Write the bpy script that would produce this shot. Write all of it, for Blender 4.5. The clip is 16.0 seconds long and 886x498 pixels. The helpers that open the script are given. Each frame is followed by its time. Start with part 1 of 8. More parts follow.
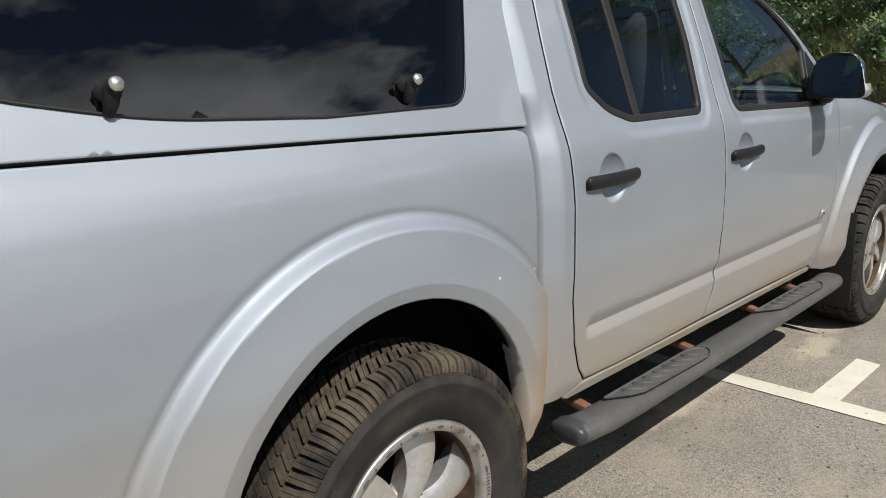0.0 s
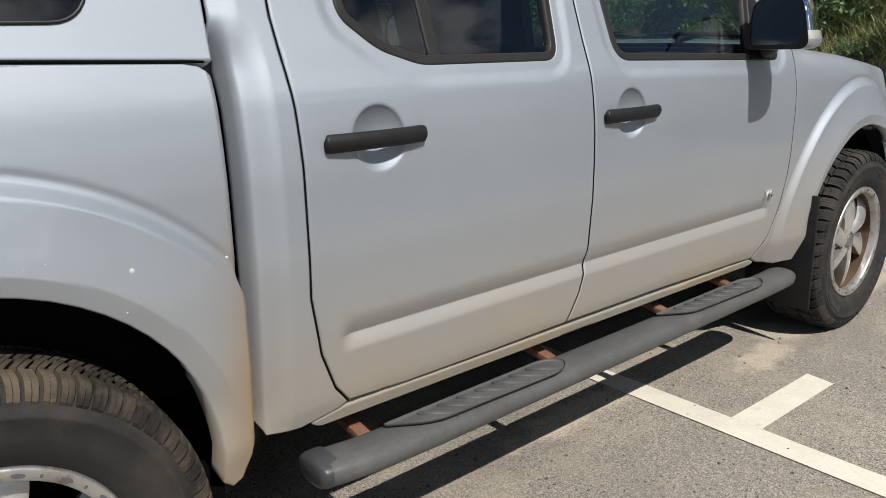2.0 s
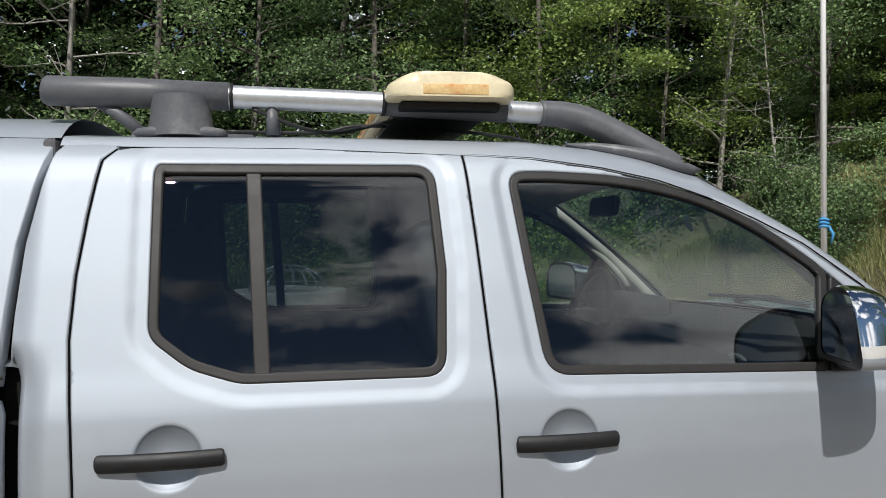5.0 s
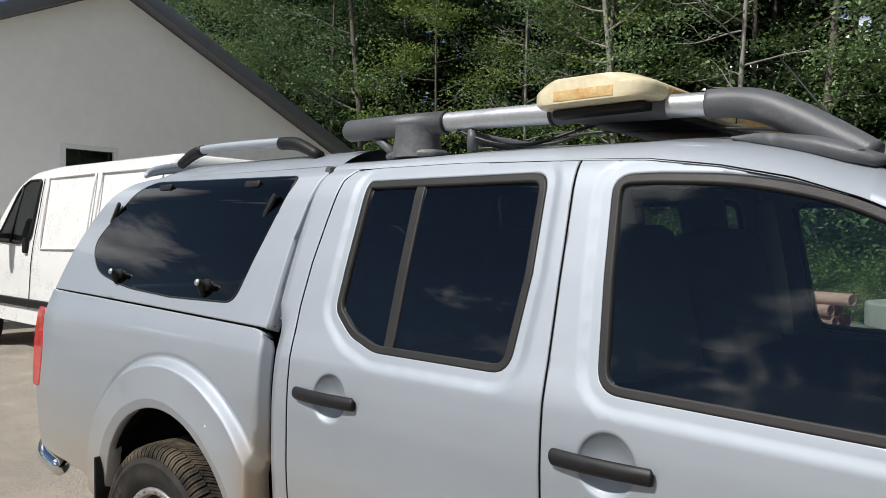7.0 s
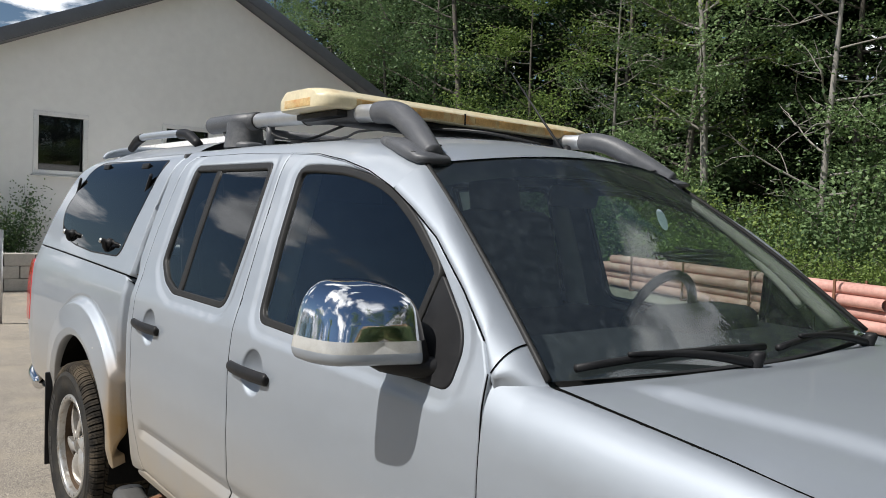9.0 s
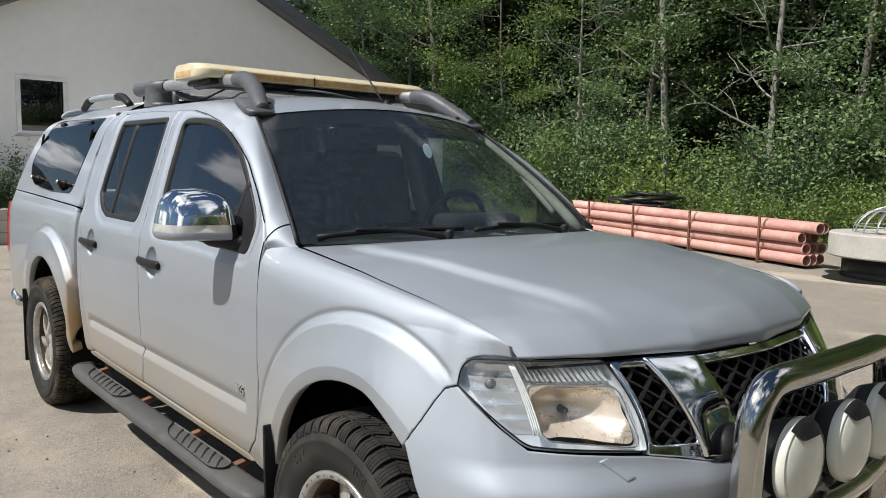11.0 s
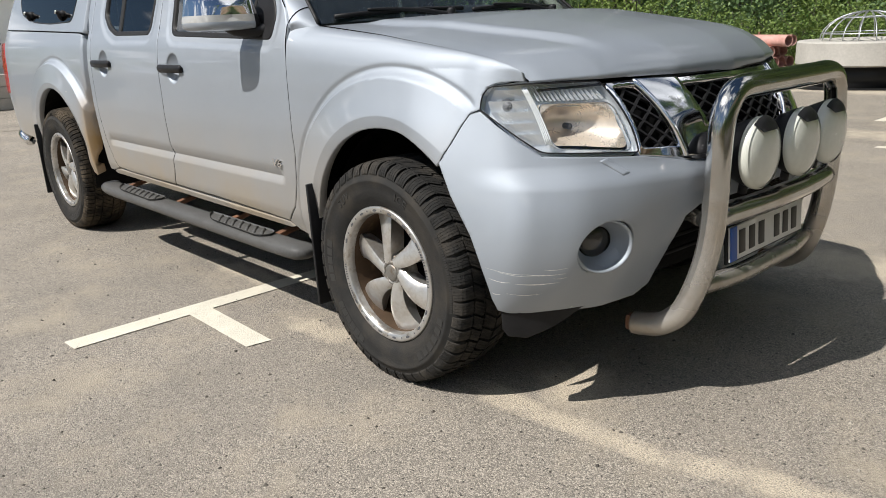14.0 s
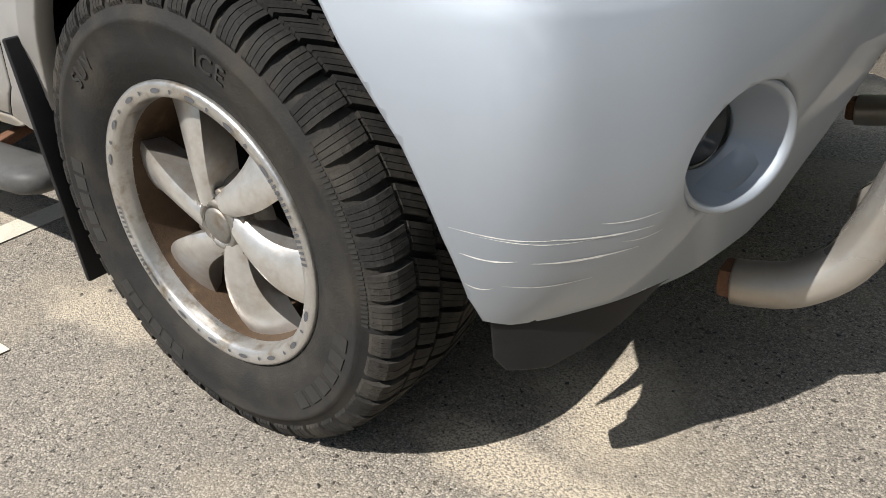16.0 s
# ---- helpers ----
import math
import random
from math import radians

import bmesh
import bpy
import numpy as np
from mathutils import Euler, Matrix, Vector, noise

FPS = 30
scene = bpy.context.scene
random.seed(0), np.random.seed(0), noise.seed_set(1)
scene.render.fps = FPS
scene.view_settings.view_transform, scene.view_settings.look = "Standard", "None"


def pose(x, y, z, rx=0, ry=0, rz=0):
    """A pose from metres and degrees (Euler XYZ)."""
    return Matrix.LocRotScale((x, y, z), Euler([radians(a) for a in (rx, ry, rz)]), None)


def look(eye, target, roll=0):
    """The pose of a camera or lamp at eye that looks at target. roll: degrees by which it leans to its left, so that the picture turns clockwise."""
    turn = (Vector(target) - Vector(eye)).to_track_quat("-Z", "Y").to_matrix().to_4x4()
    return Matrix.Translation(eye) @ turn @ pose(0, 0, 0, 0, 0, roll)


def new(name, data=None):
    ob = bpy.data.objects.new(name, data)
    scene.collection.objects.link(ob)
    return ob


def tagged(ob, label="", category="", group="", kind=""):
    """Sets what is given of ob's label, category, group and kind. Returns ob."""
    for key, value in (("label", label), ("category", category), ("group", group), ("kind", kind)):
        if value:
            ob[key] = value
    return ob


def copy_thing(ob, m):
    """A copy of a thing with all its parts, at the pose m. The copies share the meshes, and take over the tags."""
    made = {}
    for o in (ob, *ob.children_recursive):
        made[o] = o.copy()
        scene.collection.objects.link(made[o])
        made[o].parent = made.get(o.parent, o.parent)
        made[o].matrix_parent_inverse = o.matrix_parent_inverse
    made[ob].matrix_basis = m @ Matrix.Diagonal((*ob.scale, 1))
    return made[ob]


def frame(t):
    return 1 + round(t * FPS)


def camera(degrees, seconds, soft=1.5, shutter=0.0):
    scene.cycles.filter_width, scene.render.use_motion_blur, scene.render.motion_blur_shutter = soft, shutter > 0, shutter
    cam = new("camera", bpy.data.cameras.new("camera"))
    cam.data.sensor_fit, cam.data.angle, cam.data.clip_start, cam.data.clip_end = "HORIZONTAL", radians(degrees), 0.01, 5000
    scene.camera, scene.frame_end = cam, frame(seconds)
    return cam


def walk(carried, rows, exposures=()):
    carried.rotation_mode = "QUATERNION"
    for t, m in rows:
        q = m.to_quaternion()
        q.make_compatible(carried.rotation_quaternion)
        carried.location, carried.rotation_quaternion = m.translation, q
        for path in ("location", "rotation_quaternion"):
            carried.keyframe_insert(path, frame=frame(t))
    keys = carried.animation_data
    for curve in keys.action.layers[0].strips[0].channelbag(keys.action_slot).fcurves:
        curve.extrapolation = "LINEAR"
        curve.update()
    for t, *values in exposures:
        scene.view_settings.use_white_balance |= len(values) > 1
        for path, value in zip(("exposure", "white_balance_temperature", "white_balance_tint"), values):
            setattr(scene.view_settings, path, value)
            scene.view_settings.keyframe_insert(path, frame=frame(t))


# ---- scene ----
cam = camera(60.1, 16.0, 0.9)
PATH = [
    (0, (-0.994, -1.972, 1.339), (0.384, -0.597, 0.878), -1.8),
    (0.5, (-0.786, -1.921, 1.331), (0.568, -0.533, 0.841), -1.7),
    (1, (-0.584, -1.873, 1.247), (0.721, -0.452, 0.722), -1.5),
    (1.5, (-0.379, -1.915, 1.196), (0.883, -0.462, 0.652), -1.2),
    (2, (-0.1, -2.113, 1.228), (1.147, -0.644, 0.693), -0.9),
    (2.5, (0.183, -2.241, 1.261), (1.43, -0.766, 0.741), -0.6),
    (3, (0.48, -2.338, 1.301), (1.729, -0.849, 0.829), -0.7),
    (3.5, (0.696, -2.505, 1.354), (1.925, -0.978, 0.959), -1.0),
    (4, (0.833, -2.621, 1.406), (1.989, -1.016, 1.105), -1.7),
    (4.5, (0.913, -2.58, 1.451), (1.843, -0.817, 1.287), -1.7),
    (5, (1.096, -2.45, 1.474), (1.461, -0.484, 1.441), -0.7),
    (5.2, (1.181, -2.425, 1.481), (1.286, -0.428, 1.489), -0.2),
    (7.3, (2.622, -2.133, 1.483), (1.27, -0.659, 1.441), 1.1),
    (7.5, (2.728, -2.038, 1.462), (1.36, -0.58, 1.417), 1.5),
    (8, (2.997, -1.856, 1.482), (1.569, -0.456, 1.444), 2.1),
    (8.2, (3.131, -1.813, 1.502), (1.676, -0.441, 1.459), 2.3),
    (10.3, (4.517, -1.93, 1.486), (2.954, -0.69, 1.338), 2.0),
    (10.5, (4.619, -1.946, 1.483), (3.069, -0.692, 1.321), 1.8),
    (11, (4.91, -1.975, 1.438), (3.398, -0.683, 1.229), 1.2),
    (11.5, (5.031, -2.018, 1.401), (3.55, -0.699, 1.147), 0.6),
    (12, (5.061, -2.061, 1.336), (3.599, -0.728, 1.041), -0.1),
    (12.5, (5.069, -2.131, 1.27), (3.617, -0.796, 0.94), -0.7),
    (13, (5.093, -2.326, 1.224), (3.649, -0.994, 0.848), -1.3),
    (13.5, (5.138, -2.427, 1.209), (3.706, -1.108, 0.751), -1.9),
    (14, (5.131, -2.364, 1.178), (3.715, -1.073, 0.605), -2.5),
    (14.5, (4.977, -2.084, 1.156), (3.584, -0.855, 0.416), -3.3),
    (15, (4.749, -1.837, 1.111), (3.4, -0.678, 0.197), -3.7),
    (15.5, (4.42, -1.659, 1.046), (3.162, -0.451, 0.069), -3.3),
    (16, (4.134, -1.477, 0.881), (3.052, -0.094, -0.076), -4.3),
]
walk(cam, [(t, look(e, g, r)) for t, e, g, r in PATH], [(0.0, 0.0), (5.0, 0.0), (7.5, 0.0), (10.5, 0.10), (13.0, 0.16), (14.5, 0.12), (15.5, 0.20), (16.0, 0.32)])

# ---- sky, sun and exposure ----
SUN_WAY = Vector((-0.20, -0.78, 1.0)).normalized()
sun = new("sun", bpy.data.lights.new("sun", "SUN"))
sun.data.energy, sun.data.angle, sun.data.color = 5.35, radians(0.55), (1.0, 0.965, 0.92)
sun.matrix_world = look((0, 0, 30), Vector((0, 0, 30)) - SUN_WAY)
world = bpy.data.worlds.new("sky")
scene.world = world
world.use_nodes = True
wn, wl = world.node_tree.nodes, world.node_tree.links
wn.clear()
sky = wn.new("ShaderNodeTexSky")
sky.sky_type, sky.sun_disc = "NISHITA", False
sky.dust_density, sky.air_density, sky.ozone_density = 0.0, 1.0, 3.0
sky.sun_elevation = math.asin(SUN_WAY.z)
sky.sun_rotation = math.atan2(SUN_WAY.x, SUN_WAY.y)
coord = wn.new("ShaderNodeTexCoord")
split = wn.new("ShaderNodeSeparateXYZ")
lift = wn.new("ShaderNodeMath")
lift.operation, lift.inputs[1].default_value = "ADD", 0.16
floor_ = wn.new("ShaderNodeMath")
floor_.operation, floor_.inputs[1].default_value = "MAXIMUM", 0.06
sheet_xy = [wn.new("ShaderNodeMath"), wn.new("ShaderNodeMath")]
squash = wn.new("ShaderNodeCombineXYZ")
squash.inputs["Z"].default_value = 3.7
wl.new(split.outputs["Z"], lift.inputs[0])
wl.new(lift.outputs[0], floor_.inputs[0])
for node_, axis_ in zip(sheet_xy, "XY"):
    node_.operation = "DIVIDE"
    wl.new(split.outputs[axis_], node_.inputs[0])
    wl.new(floor_.outputs[0], node_.inputs[1])
    wl.new(node_.outputs[0], squash.inputs[axis_])
cloud = wn.new("ShaderNodeTexNoise")
cloud.inputs["Scale"].default_value, cloud.inputs["Detail"].default_value, cloud.inputs["Roughness"].default_value = 1.35, 9, 0.55
cover = wn.new("ShaderNodeValToRGB")
cover.color_ramp.elements[0].position, cover.color_ramp.elements[1].position = 0.514, 0.562
billow = wn.new("ShaderNodeTexNoise")
billow.inputs["Scale"].default_value, billow.inputs["Detail"].default_value = 2.6, 8
grey = wn.new("ShaderNodeValToRGB")
grey.color_ramp.elements[0].color, grey.color_ramp.elements[1].color = (4.2, 4.7, 5.6, 1), (27, 27.6, 28.6, 1)
grey.color_ramp.elements[0].position, grey.color_ramp.elements[1].position = 0.36, 0.66
blend = wn.new("ShaderNodeMix")
blend.data_type = "RGBA"
back = wn.new("ShaderNodeBackground")
back.inputs["Strength"].default_value = 0.056
sky_out = wn.new("ShaderNodeOutputWorld")
wl.new(coord.outputs["Generated"], split.inputs[0])
wl.new(squash.outputs["Vector"], cloud.inputs["Vector"])
wl.new(squash.outputs["Vector"], billow.inputs["Vector"])
wl.new(cloud.outputs["Fac"], cover.inputs["Fac"])
wl.new(billow.outputs["Fac"], grey.inputs["Fac"])
wl.new(cover.outputs["Color"], blend.inputs["Factor"])
wl.new(sky.outputs["Color"], blend.inputs["A"])
wl.new(grey.outputs["Color"], blend.inputs["B"])
wl.new(blend.outputs["Result"], back.inputs["Color"])
wl.new(back.outputs["Background"], sky_out.inputs["Surface"])

# ---- materials ----
def mat(name, color, rough=0.5, metal=0.0, vary=0.12, scale=6.0, bump=0.0, bump_scale=80.0, rough_vary=0.08, coat=0.0, tint=None,
        spots=None, spot_scale=3.0, spot_range=(0.58, 0.7), low=None, transmission=0.0, ior=1.5, per_object=0.0, alpha=1.0, stain=None, spec=0.5):
    """A procedural surface: base colour with broad and fine variation, blotches of a second colour, fine relief.
    low = (colour, z at full, z at none): a film of splashed dirt, on STEEL also a painted ground reflection, broken up
    by noise."""
    m = bpy.data.materials.new(name)
    m.use_nodes = True
    n, l = m.node_tree.nodes, m.node_tree.links
    b = n["Principled BSDF"]
    co = n.new("ShaderNodeTexCoord").outputs["Object"]

    def noise_tex(sc, detail=4, rough_=0.55):
        t = n.new("ShaderNodeTexNoise")
        t.inputs["Scale"].default_value, t.inputs["Detail"].default_value, t.inputs["Roughness"].default_value = sc, detail, rough_
        l.new(co, t.inputs["Vector"])
        return t.outputs["Fac"]

    def remap(v, a, b_, c, d):
        r = n.new("ShaderNodeMapRange")
        for k, x in zip(("From Min", "From Max", "To Min", "To Max"), (a, b_, c, d)):
            r.inputs[k].default_value = x
        l.new(v, r.inputs["Value"])
        return r.outputs["Result"]

    def math_(op, a, b_):
        x = n.new("ShaderNodeMath")
        x.operation = op
        for i, v in enumerate((a, b_)):
            if isinstance(v, (int, float)):
                x.inputs[i].default_value = v
            else:
                l.new(v, x.inputs[i])
        return x.outputs[0]

    def mix(f, a, b_):
        x = n.new("ShaderNodeMix")
        x.data_type = "RGBA"
        l.new(f, x.inputs["Factor"])
        for k, v in (("A", a), ("B", b_)):
            if isinstance(v, tuple):
                x.inputs[k].default_value = (*v, 1)
            else:
                l.new(v, x.inputs[k])
        return x.outputs["Result"]

    dark = tuple(c * (1 - vary) for c in color)
    light = tuple(min(1, c * (1 + vary)) for c in (tint or color))
    two = math_("ADD", math_("MULTIPLY", noise_tex(scale), 0.6), math_("MULTIPLY", noise_tex(scale * 9, 3), 0.4))
    col = mix(remap(two, 0.35, 0.65, 0, 1), dark, light)
    if per_object:
        info = n.new("ShaderNodeObjectInfo").outputs["Random"]
        hsv = n.new("ShaderNodeHueSaturation")
        l.new(remap(info, 0, 1, 1 - per_object, 1 + per_object), hsv.inputs["Value"])
        l.new(col, hsv.inputs["Color"])
        col = hsv.outputs["Color"]
    if spots:
        col = mix(remap(noise_tex(spot_scale, 6, 0.62), *spot_range, 0, 1), col, spots)
    rough_out = remap(two, 0.3, 0.7, max(0.0, rough - rough_vary), min(1.0, rough + rough_vary))
    if low:
        z = n.new("ShaderNodeSeparateXYZ")
        l.new(co, z.inputs[0])
        film = math_("MULTIPLY", remap(z.outputs["Z"], low[1], low[2], 1, 0), remap(noise_tex(2.2, 7, 0.6), 0.35, 0.62, 0.60, 1.0))
        film = math_("MULTIPLY", film, low[3] if len(low) > 3 else 0.6)
        col = mix(film, col, low[0])
        rough_out = math_("MAXIMUM", rough_out, math_("MULTIPLY", film, 0.75))
        if metal:
            l.new(math_("MULTIPLY", math_("SUBTRACT", 1.0, film), metal), b.inputs["Metallic"])
        if coat:
            l.new(math_("MULTIPLY", math_("SUBTRACT", 1.0, film), coat), b.inputs["Coat Weight"])
    if stain:      # a rust run: (x from, x full, x to), (z none, z full), colour
        q = n.new("ShaderNodeSeparateXYZ")
        l.new(co, q.inputs[0])
        across = math_("MULTIPLY", math_("POWER", remap(q.outputs["X"], stain[0][0], stain[0][1], 0, 1), 2.0), remap(q.outputs["X"], stain[0][2], stain[0][2] + 0.002, 1, 0))
        run = math_("MULTIPLY", across, remap(q.outputs["Z"], stain[1][0], stain[1][1], 0, 1))
        col = mix(math_("MULTIPLY", run, remap(noise_tex(9.0, 5), 0.30, 0.60, 0.55, 1.0)), col, stain[2])
    l.new(col, b.inputs["Base Color"])
    l.new(rough_out, b.inputs["Roughness"])
    if not (low and metal):
        b.inputs["Metallic"].default_value = metal
    if not (low and coat):
        b.inputs["Coat Weight"].default_value = coat
    b.inputs["Specular IOR Level"].default_value = spec
    b.inputs["Coat Roughness"].default_value = 0.025
    b.inputs["Transmission Weight"].default_value, b.inputs["IOR"].default_value, b.inputs["Alpha"].default_value = transmission, ior, alpha
    if bump:
        bu = n.new("ShaderNodeBump")
        bu.inputs["Strength"].default_value, bu.inputs["Distance"].default_value = bump, 0.01
        l.new(noise_tex(bump_scale, 5, 0.6), bu.inputs["Height"])
        l.new(bu.outputs["Normal"], b.inputs["Normal"])
    return m


def glass(name, color, rough=0.0, dust=0.03, drops=0.0, shine=0.085, film_color=(0.5, 0.48, 0.44), edge=4.6):
    """A thin pane: sees through with a tint, mirrors by Fresnel, with a little dust."""
    m = bpy.data.materials.new(name)
    m.use_nodes = True
    n, l = m.node_tree.nodes, m.node_tree.links
    n.remove(n["Principled BSDF"])
    out = n["Material Output"]
    clear, mirror, film = n.new("ShaderNodeBsdfTransparent"), n.new("ShaderNodeBsdfGlossy"), n.new("ShaderNodeBsdfDiffuse")
    clear.inputs["Color"].default_value = (*color, 1)
    mirror.inputs["Roughness"].default_value = rough
    film.inputs["Color"].default_value = (*film_color, 1)
    facing, steep, fres = n.new("ShaderNodeLayerWeight"), n.new("ShaderNodeMath"), n.new("ShaderNodeMapRange")
    facing.inputs["Blend"].default_value = 0.5
    steep.operation, steep.inputs[1].default_value = "POWER", edge
    fres.inputs["To Min"].default_value = shine
    l.new(facing.outputs["Facing"], steep.inputs[0])
    l.new(steep.outputs[0], fres.inputs["Value"])
    a, b = n.new("ShaderNodeMixShader"), n.new("ShaderNodeMixShader")
    tex = n.new("ShaderNodeTexNoise")
    tex.inputs["Scale"].default_value, tex.inputs["Detail"].default_value = 35, 8
    rng = n.new("ShaderNodeMapRange")
    rng.inputs["From Min"].default_value, rng.inputs["From Max"].default_value = 0.45, 0.8
    rng.inputs["To Min"].default_value, rng.inputs["To Max"].default_value = dust * 0.7, dust * 1.5
    l.new(n.new("ShaderNodeTexCoord").outputs["Object"], tex.inputs["Vector"])
    l.new(tex.outputs["Fac"], rng.inputs["Value"])
    l.new(fres.outputs[0], a.inputs[0])
    l.new(clear.outputs[0], a.inputs[1])
    l.new(mirror.outputs[0], a.inputs[2])
    if drops:
        dry, lim, add = n.new("ShaderNodeTexNoise"), n.new("ShaderNodeMapRange"), n.new("ShaderNodeMath")
        runs = n.new("ShaderNodeMapping")      # fine runs of dried rain, drawn out down the slope
        runs.inputs["Scale"].default_value = (38, 190, 38)
        l.new(n.new("ShaderNodeTexCoord").outputs["Object"], runs.inputs["Vector"])
        l.new(runs.outputs[0], dry.inputs["Vector"])
        dry.inputs["Scale"].default_value, dry.inputs["Detail"].default_value = 1.0, 4
        lim.inputs["From Min"].default_value, lim.inputs["From Max"].default_value, lim.inputs["To Max"].default_value = 0.60, 0.74, drops
        add.operation = "ADD"
        l.new(dry.outputs["Fac"], lim.inputs["Value"])
        l.new(lim.outputs[0], add.inputs[0])
        l.new(rng.outputs[0], add.inputs[1])
        l.new(add.outputs[0], b.inputs[0])
    else:
        l.new(rng.outputs[0], b.inputs[0])
    l.new(a.outputs[0], b.inputs[1])
    l.new(film.outputs[0], b.inputs[2])
    l.new(b.outputs[0], out.inputs["Surface"])
    return m


def leaf_mat(name, color, tint):
    m = bpy.data.materials.new(name)
    m.use_nodes = True
    n, l = m.node_tree.nodes, m.node_tree.links
    b = n["Principled BSDF"]
    info, obj = n.new("ShaderNodeNewGeometry"), n.new("ShaderNodeObjectInfo")
    add = n.new("ShaderNodeMath")
    add.operation = "MULTIPLY_ADD"
    add.inputs[1].default_value, add.inputs[2].default_value = 0.6, 0.0
    l.new(info.outputs["Random Per Island"], add.inputs[0])
    add2 = n.new("ShaderNodeMath")
    add2.operation = "MULTIPLY_ADD"
    add2.inputs[1].default_value = 0.4
    l.new(obj.outputs["Random"], add2.inputs[0])
    l.new(add.outputs[0], add2.inputs[2])
    mixc = n.new("ShaderNodeMix")
    mixc.data_type = "RGBA"
    mixc.inputs["A"].default_value, mixc.inputs["B"].default_value = (*color, 1), (*tint, 1)
    l.new(add2.outputs[0], mixc.inputs["Factor"])
    l.new(mixc.outputs["Result"], b.inputs["Base Color"])
    b.inputs["Roughness"].default_value = 0.5
    b.inputs["Specular IOR Level"].default_value = 0.3
    thin = n.new("ShaderNodeBsdfTranslucent")
    l.new(mixc.outputs["Result"], thin.inputs["Color"])
    ms = n.new("ShaderNodeMixShader")
    ms.inputs[0].default_value = 0.34
    l.new(b.outputs[0], ms.inputs[1])
    l.new(thin.outputs[0], ms.inputs[2])
    l.new(ms.outputs[0], n["Material Output"].inputs["Surface"])
    return m


def asphalt():
    """Worn asphalt: pale and dark stone grains, broad stains, drifts of sand with ragged edges."""
    m = bpy.data.materials.new("asphalt")
    m.use_nodes = True
    n, l = m.node_tree.nodes, m.node_tree.links
    b = n["Principled BSDF"]
    co = n.new("ShaderNodeTexCoord").outputs["Object"]

    def tex(scale, detail, rough=0.6):
        t = n.new("ShaderNodeTexNoise")
        t.inputs["Scale"].default_value, t.inputs["Detail"].default_value, t.inputs["Roughness"].default_value = scale, detail, rough
        l.new(co, t.inputs["Vector"])
        return t.outputs["Fac"]

    def rng(v, a, b_, c=0.0, d=1.0):
        r = n.new("ShaderNodeMapRange")
        for k, x in zip(("From Min", "From Max", "To Min", "To Max"), (a, b_, c, d)):
            r.inputs[k].default_value = x
        l.new(v, r.inputs["Value"])
        return r.outputs["Result"]

    def op(kind, a, b_):
        x = n.new("ShaderNodeMath")
        x.operation = kind
        for i, v in enumerate((a, b_)):
            if isinstance(v, (int, float)):
                x.inputs[i].default_value = v
            else:
                l.new(v, x.inputs[i])
        return x.outputs[0]

    def mix(f, a, b_):
        x = n.new("ShaderNodeMix")
        x.data_type = "RGBA"
        l.new(f, x.inputs["Factor"])
        for k, v in (("A", a), ("B", b_)):
            if isinstance(v, tuple):
                x.inputs[k].default_value = (*v, 1)
            else:
                l.new(v, x.inputs[k])
        return x.outputs["Result"]

    stone = n.new("ShaderNodeTexVoronoi")
    stone.inputs["Scale"].default_value = 250
    l.new(co, stone.inputs["Vector"])
    sep = n.new("ShaderNodeSeparateColor")
    l.new(stone.outputs["Color"], sep.inputs[0])
    grain = sep.outputs[0]
    col = mix(rng(grain, 0.25, 0.95), (0.110, 0.096, 0.078), (0.57, 0.505, 0.418))
    col = mix(rng(stone.outputs["Distance"], 0.45, 0.75), col, (0.07, 0.064, 0.057))
    col = mix(op("MULTIPLY", rng(tex(420, 3), 0.42, 0.62), 0.9), col, (0.34, 0.302, 0.25))
    col = mix(op("MULTIPLY", rng(tex(0.9, 6), 0.46, 0.66), 0.45), col, (0.155, 0.140, 0.120))
    col = mix(rng(tex(85, 2, 0.5), 0.635, 0.67), col, (0.045, 0.040, 0.034))
    dust = rng(tex(2.3, 8, 0.65), 0.50, 0.70)
    col = mix(op("MULTIPLY", dust, 0.6), col, (0.37, 0.315, 0.235))
    # drifts: (x, y, reach along x, reach along y, turn in degrees)
    xyz = n.new("ShaderNodeSeparateXYZ")
    l.new(co, xyz.inputs[0])
    rag = op("MULTIPLY", op("SUBTRACT", tex(6.5, 9, 0.75), 0.5), 2.6)
    sand = None
    for (px, py, rx, ry, a) in ((2.68, -0.80, 0.34, 0.10, 6), (2.95, -0.72, 0.22, 0.15, 10), (3.60, -0.73, 0.26, 0.085, -4), (3.95, -0.715, 0.42, 0.075, 6), (4.50, -0.60, 0.60, 0.085, 14), (3.70, -0.50, 0.16, 0.22, 25), (5.3, -0.78, 0.80, 0.12, -6), (1.75, -0.62, 0.5, 0.10, 0), (1.5, 9.2, 1.6, 0.7, 0), (8.0, 0.6, 1.2, 0.35, 65), (6.6, -0.5, 1.3, 0.16, 14), (0.1, 9.0, 2.4, 0.5, 5), (3.9, 1.3, 0.9, 0.3, 20), (3.2, 5.2, 1.6, 0.4, -12)):
        ca, sa = math.cos(radians(a)), math.sin(radians(a))
        dx, dy = op("SUBTRACT", xyz.outputs["X"], px), op("SUBTRACT", xyz.outputs["Y"], py)
        u = op("DIVIDE", op("ADD", op("MULTIPLY", dx, ca), op("MULTIPLY", dy, sa)), rx)
        v = op("DIVIDE", op("SUBTRACT", op("MULTIPLY", dy, ca), op("MULTIPLY", dx, sa)), ry)
        d = op("ADD", op("ADD", op("MULTIPLY", u, u), op("MULTIPLY", v, v)), rag)
        w = rng(d, 0.10, 0.70, 1.0, 0.0)
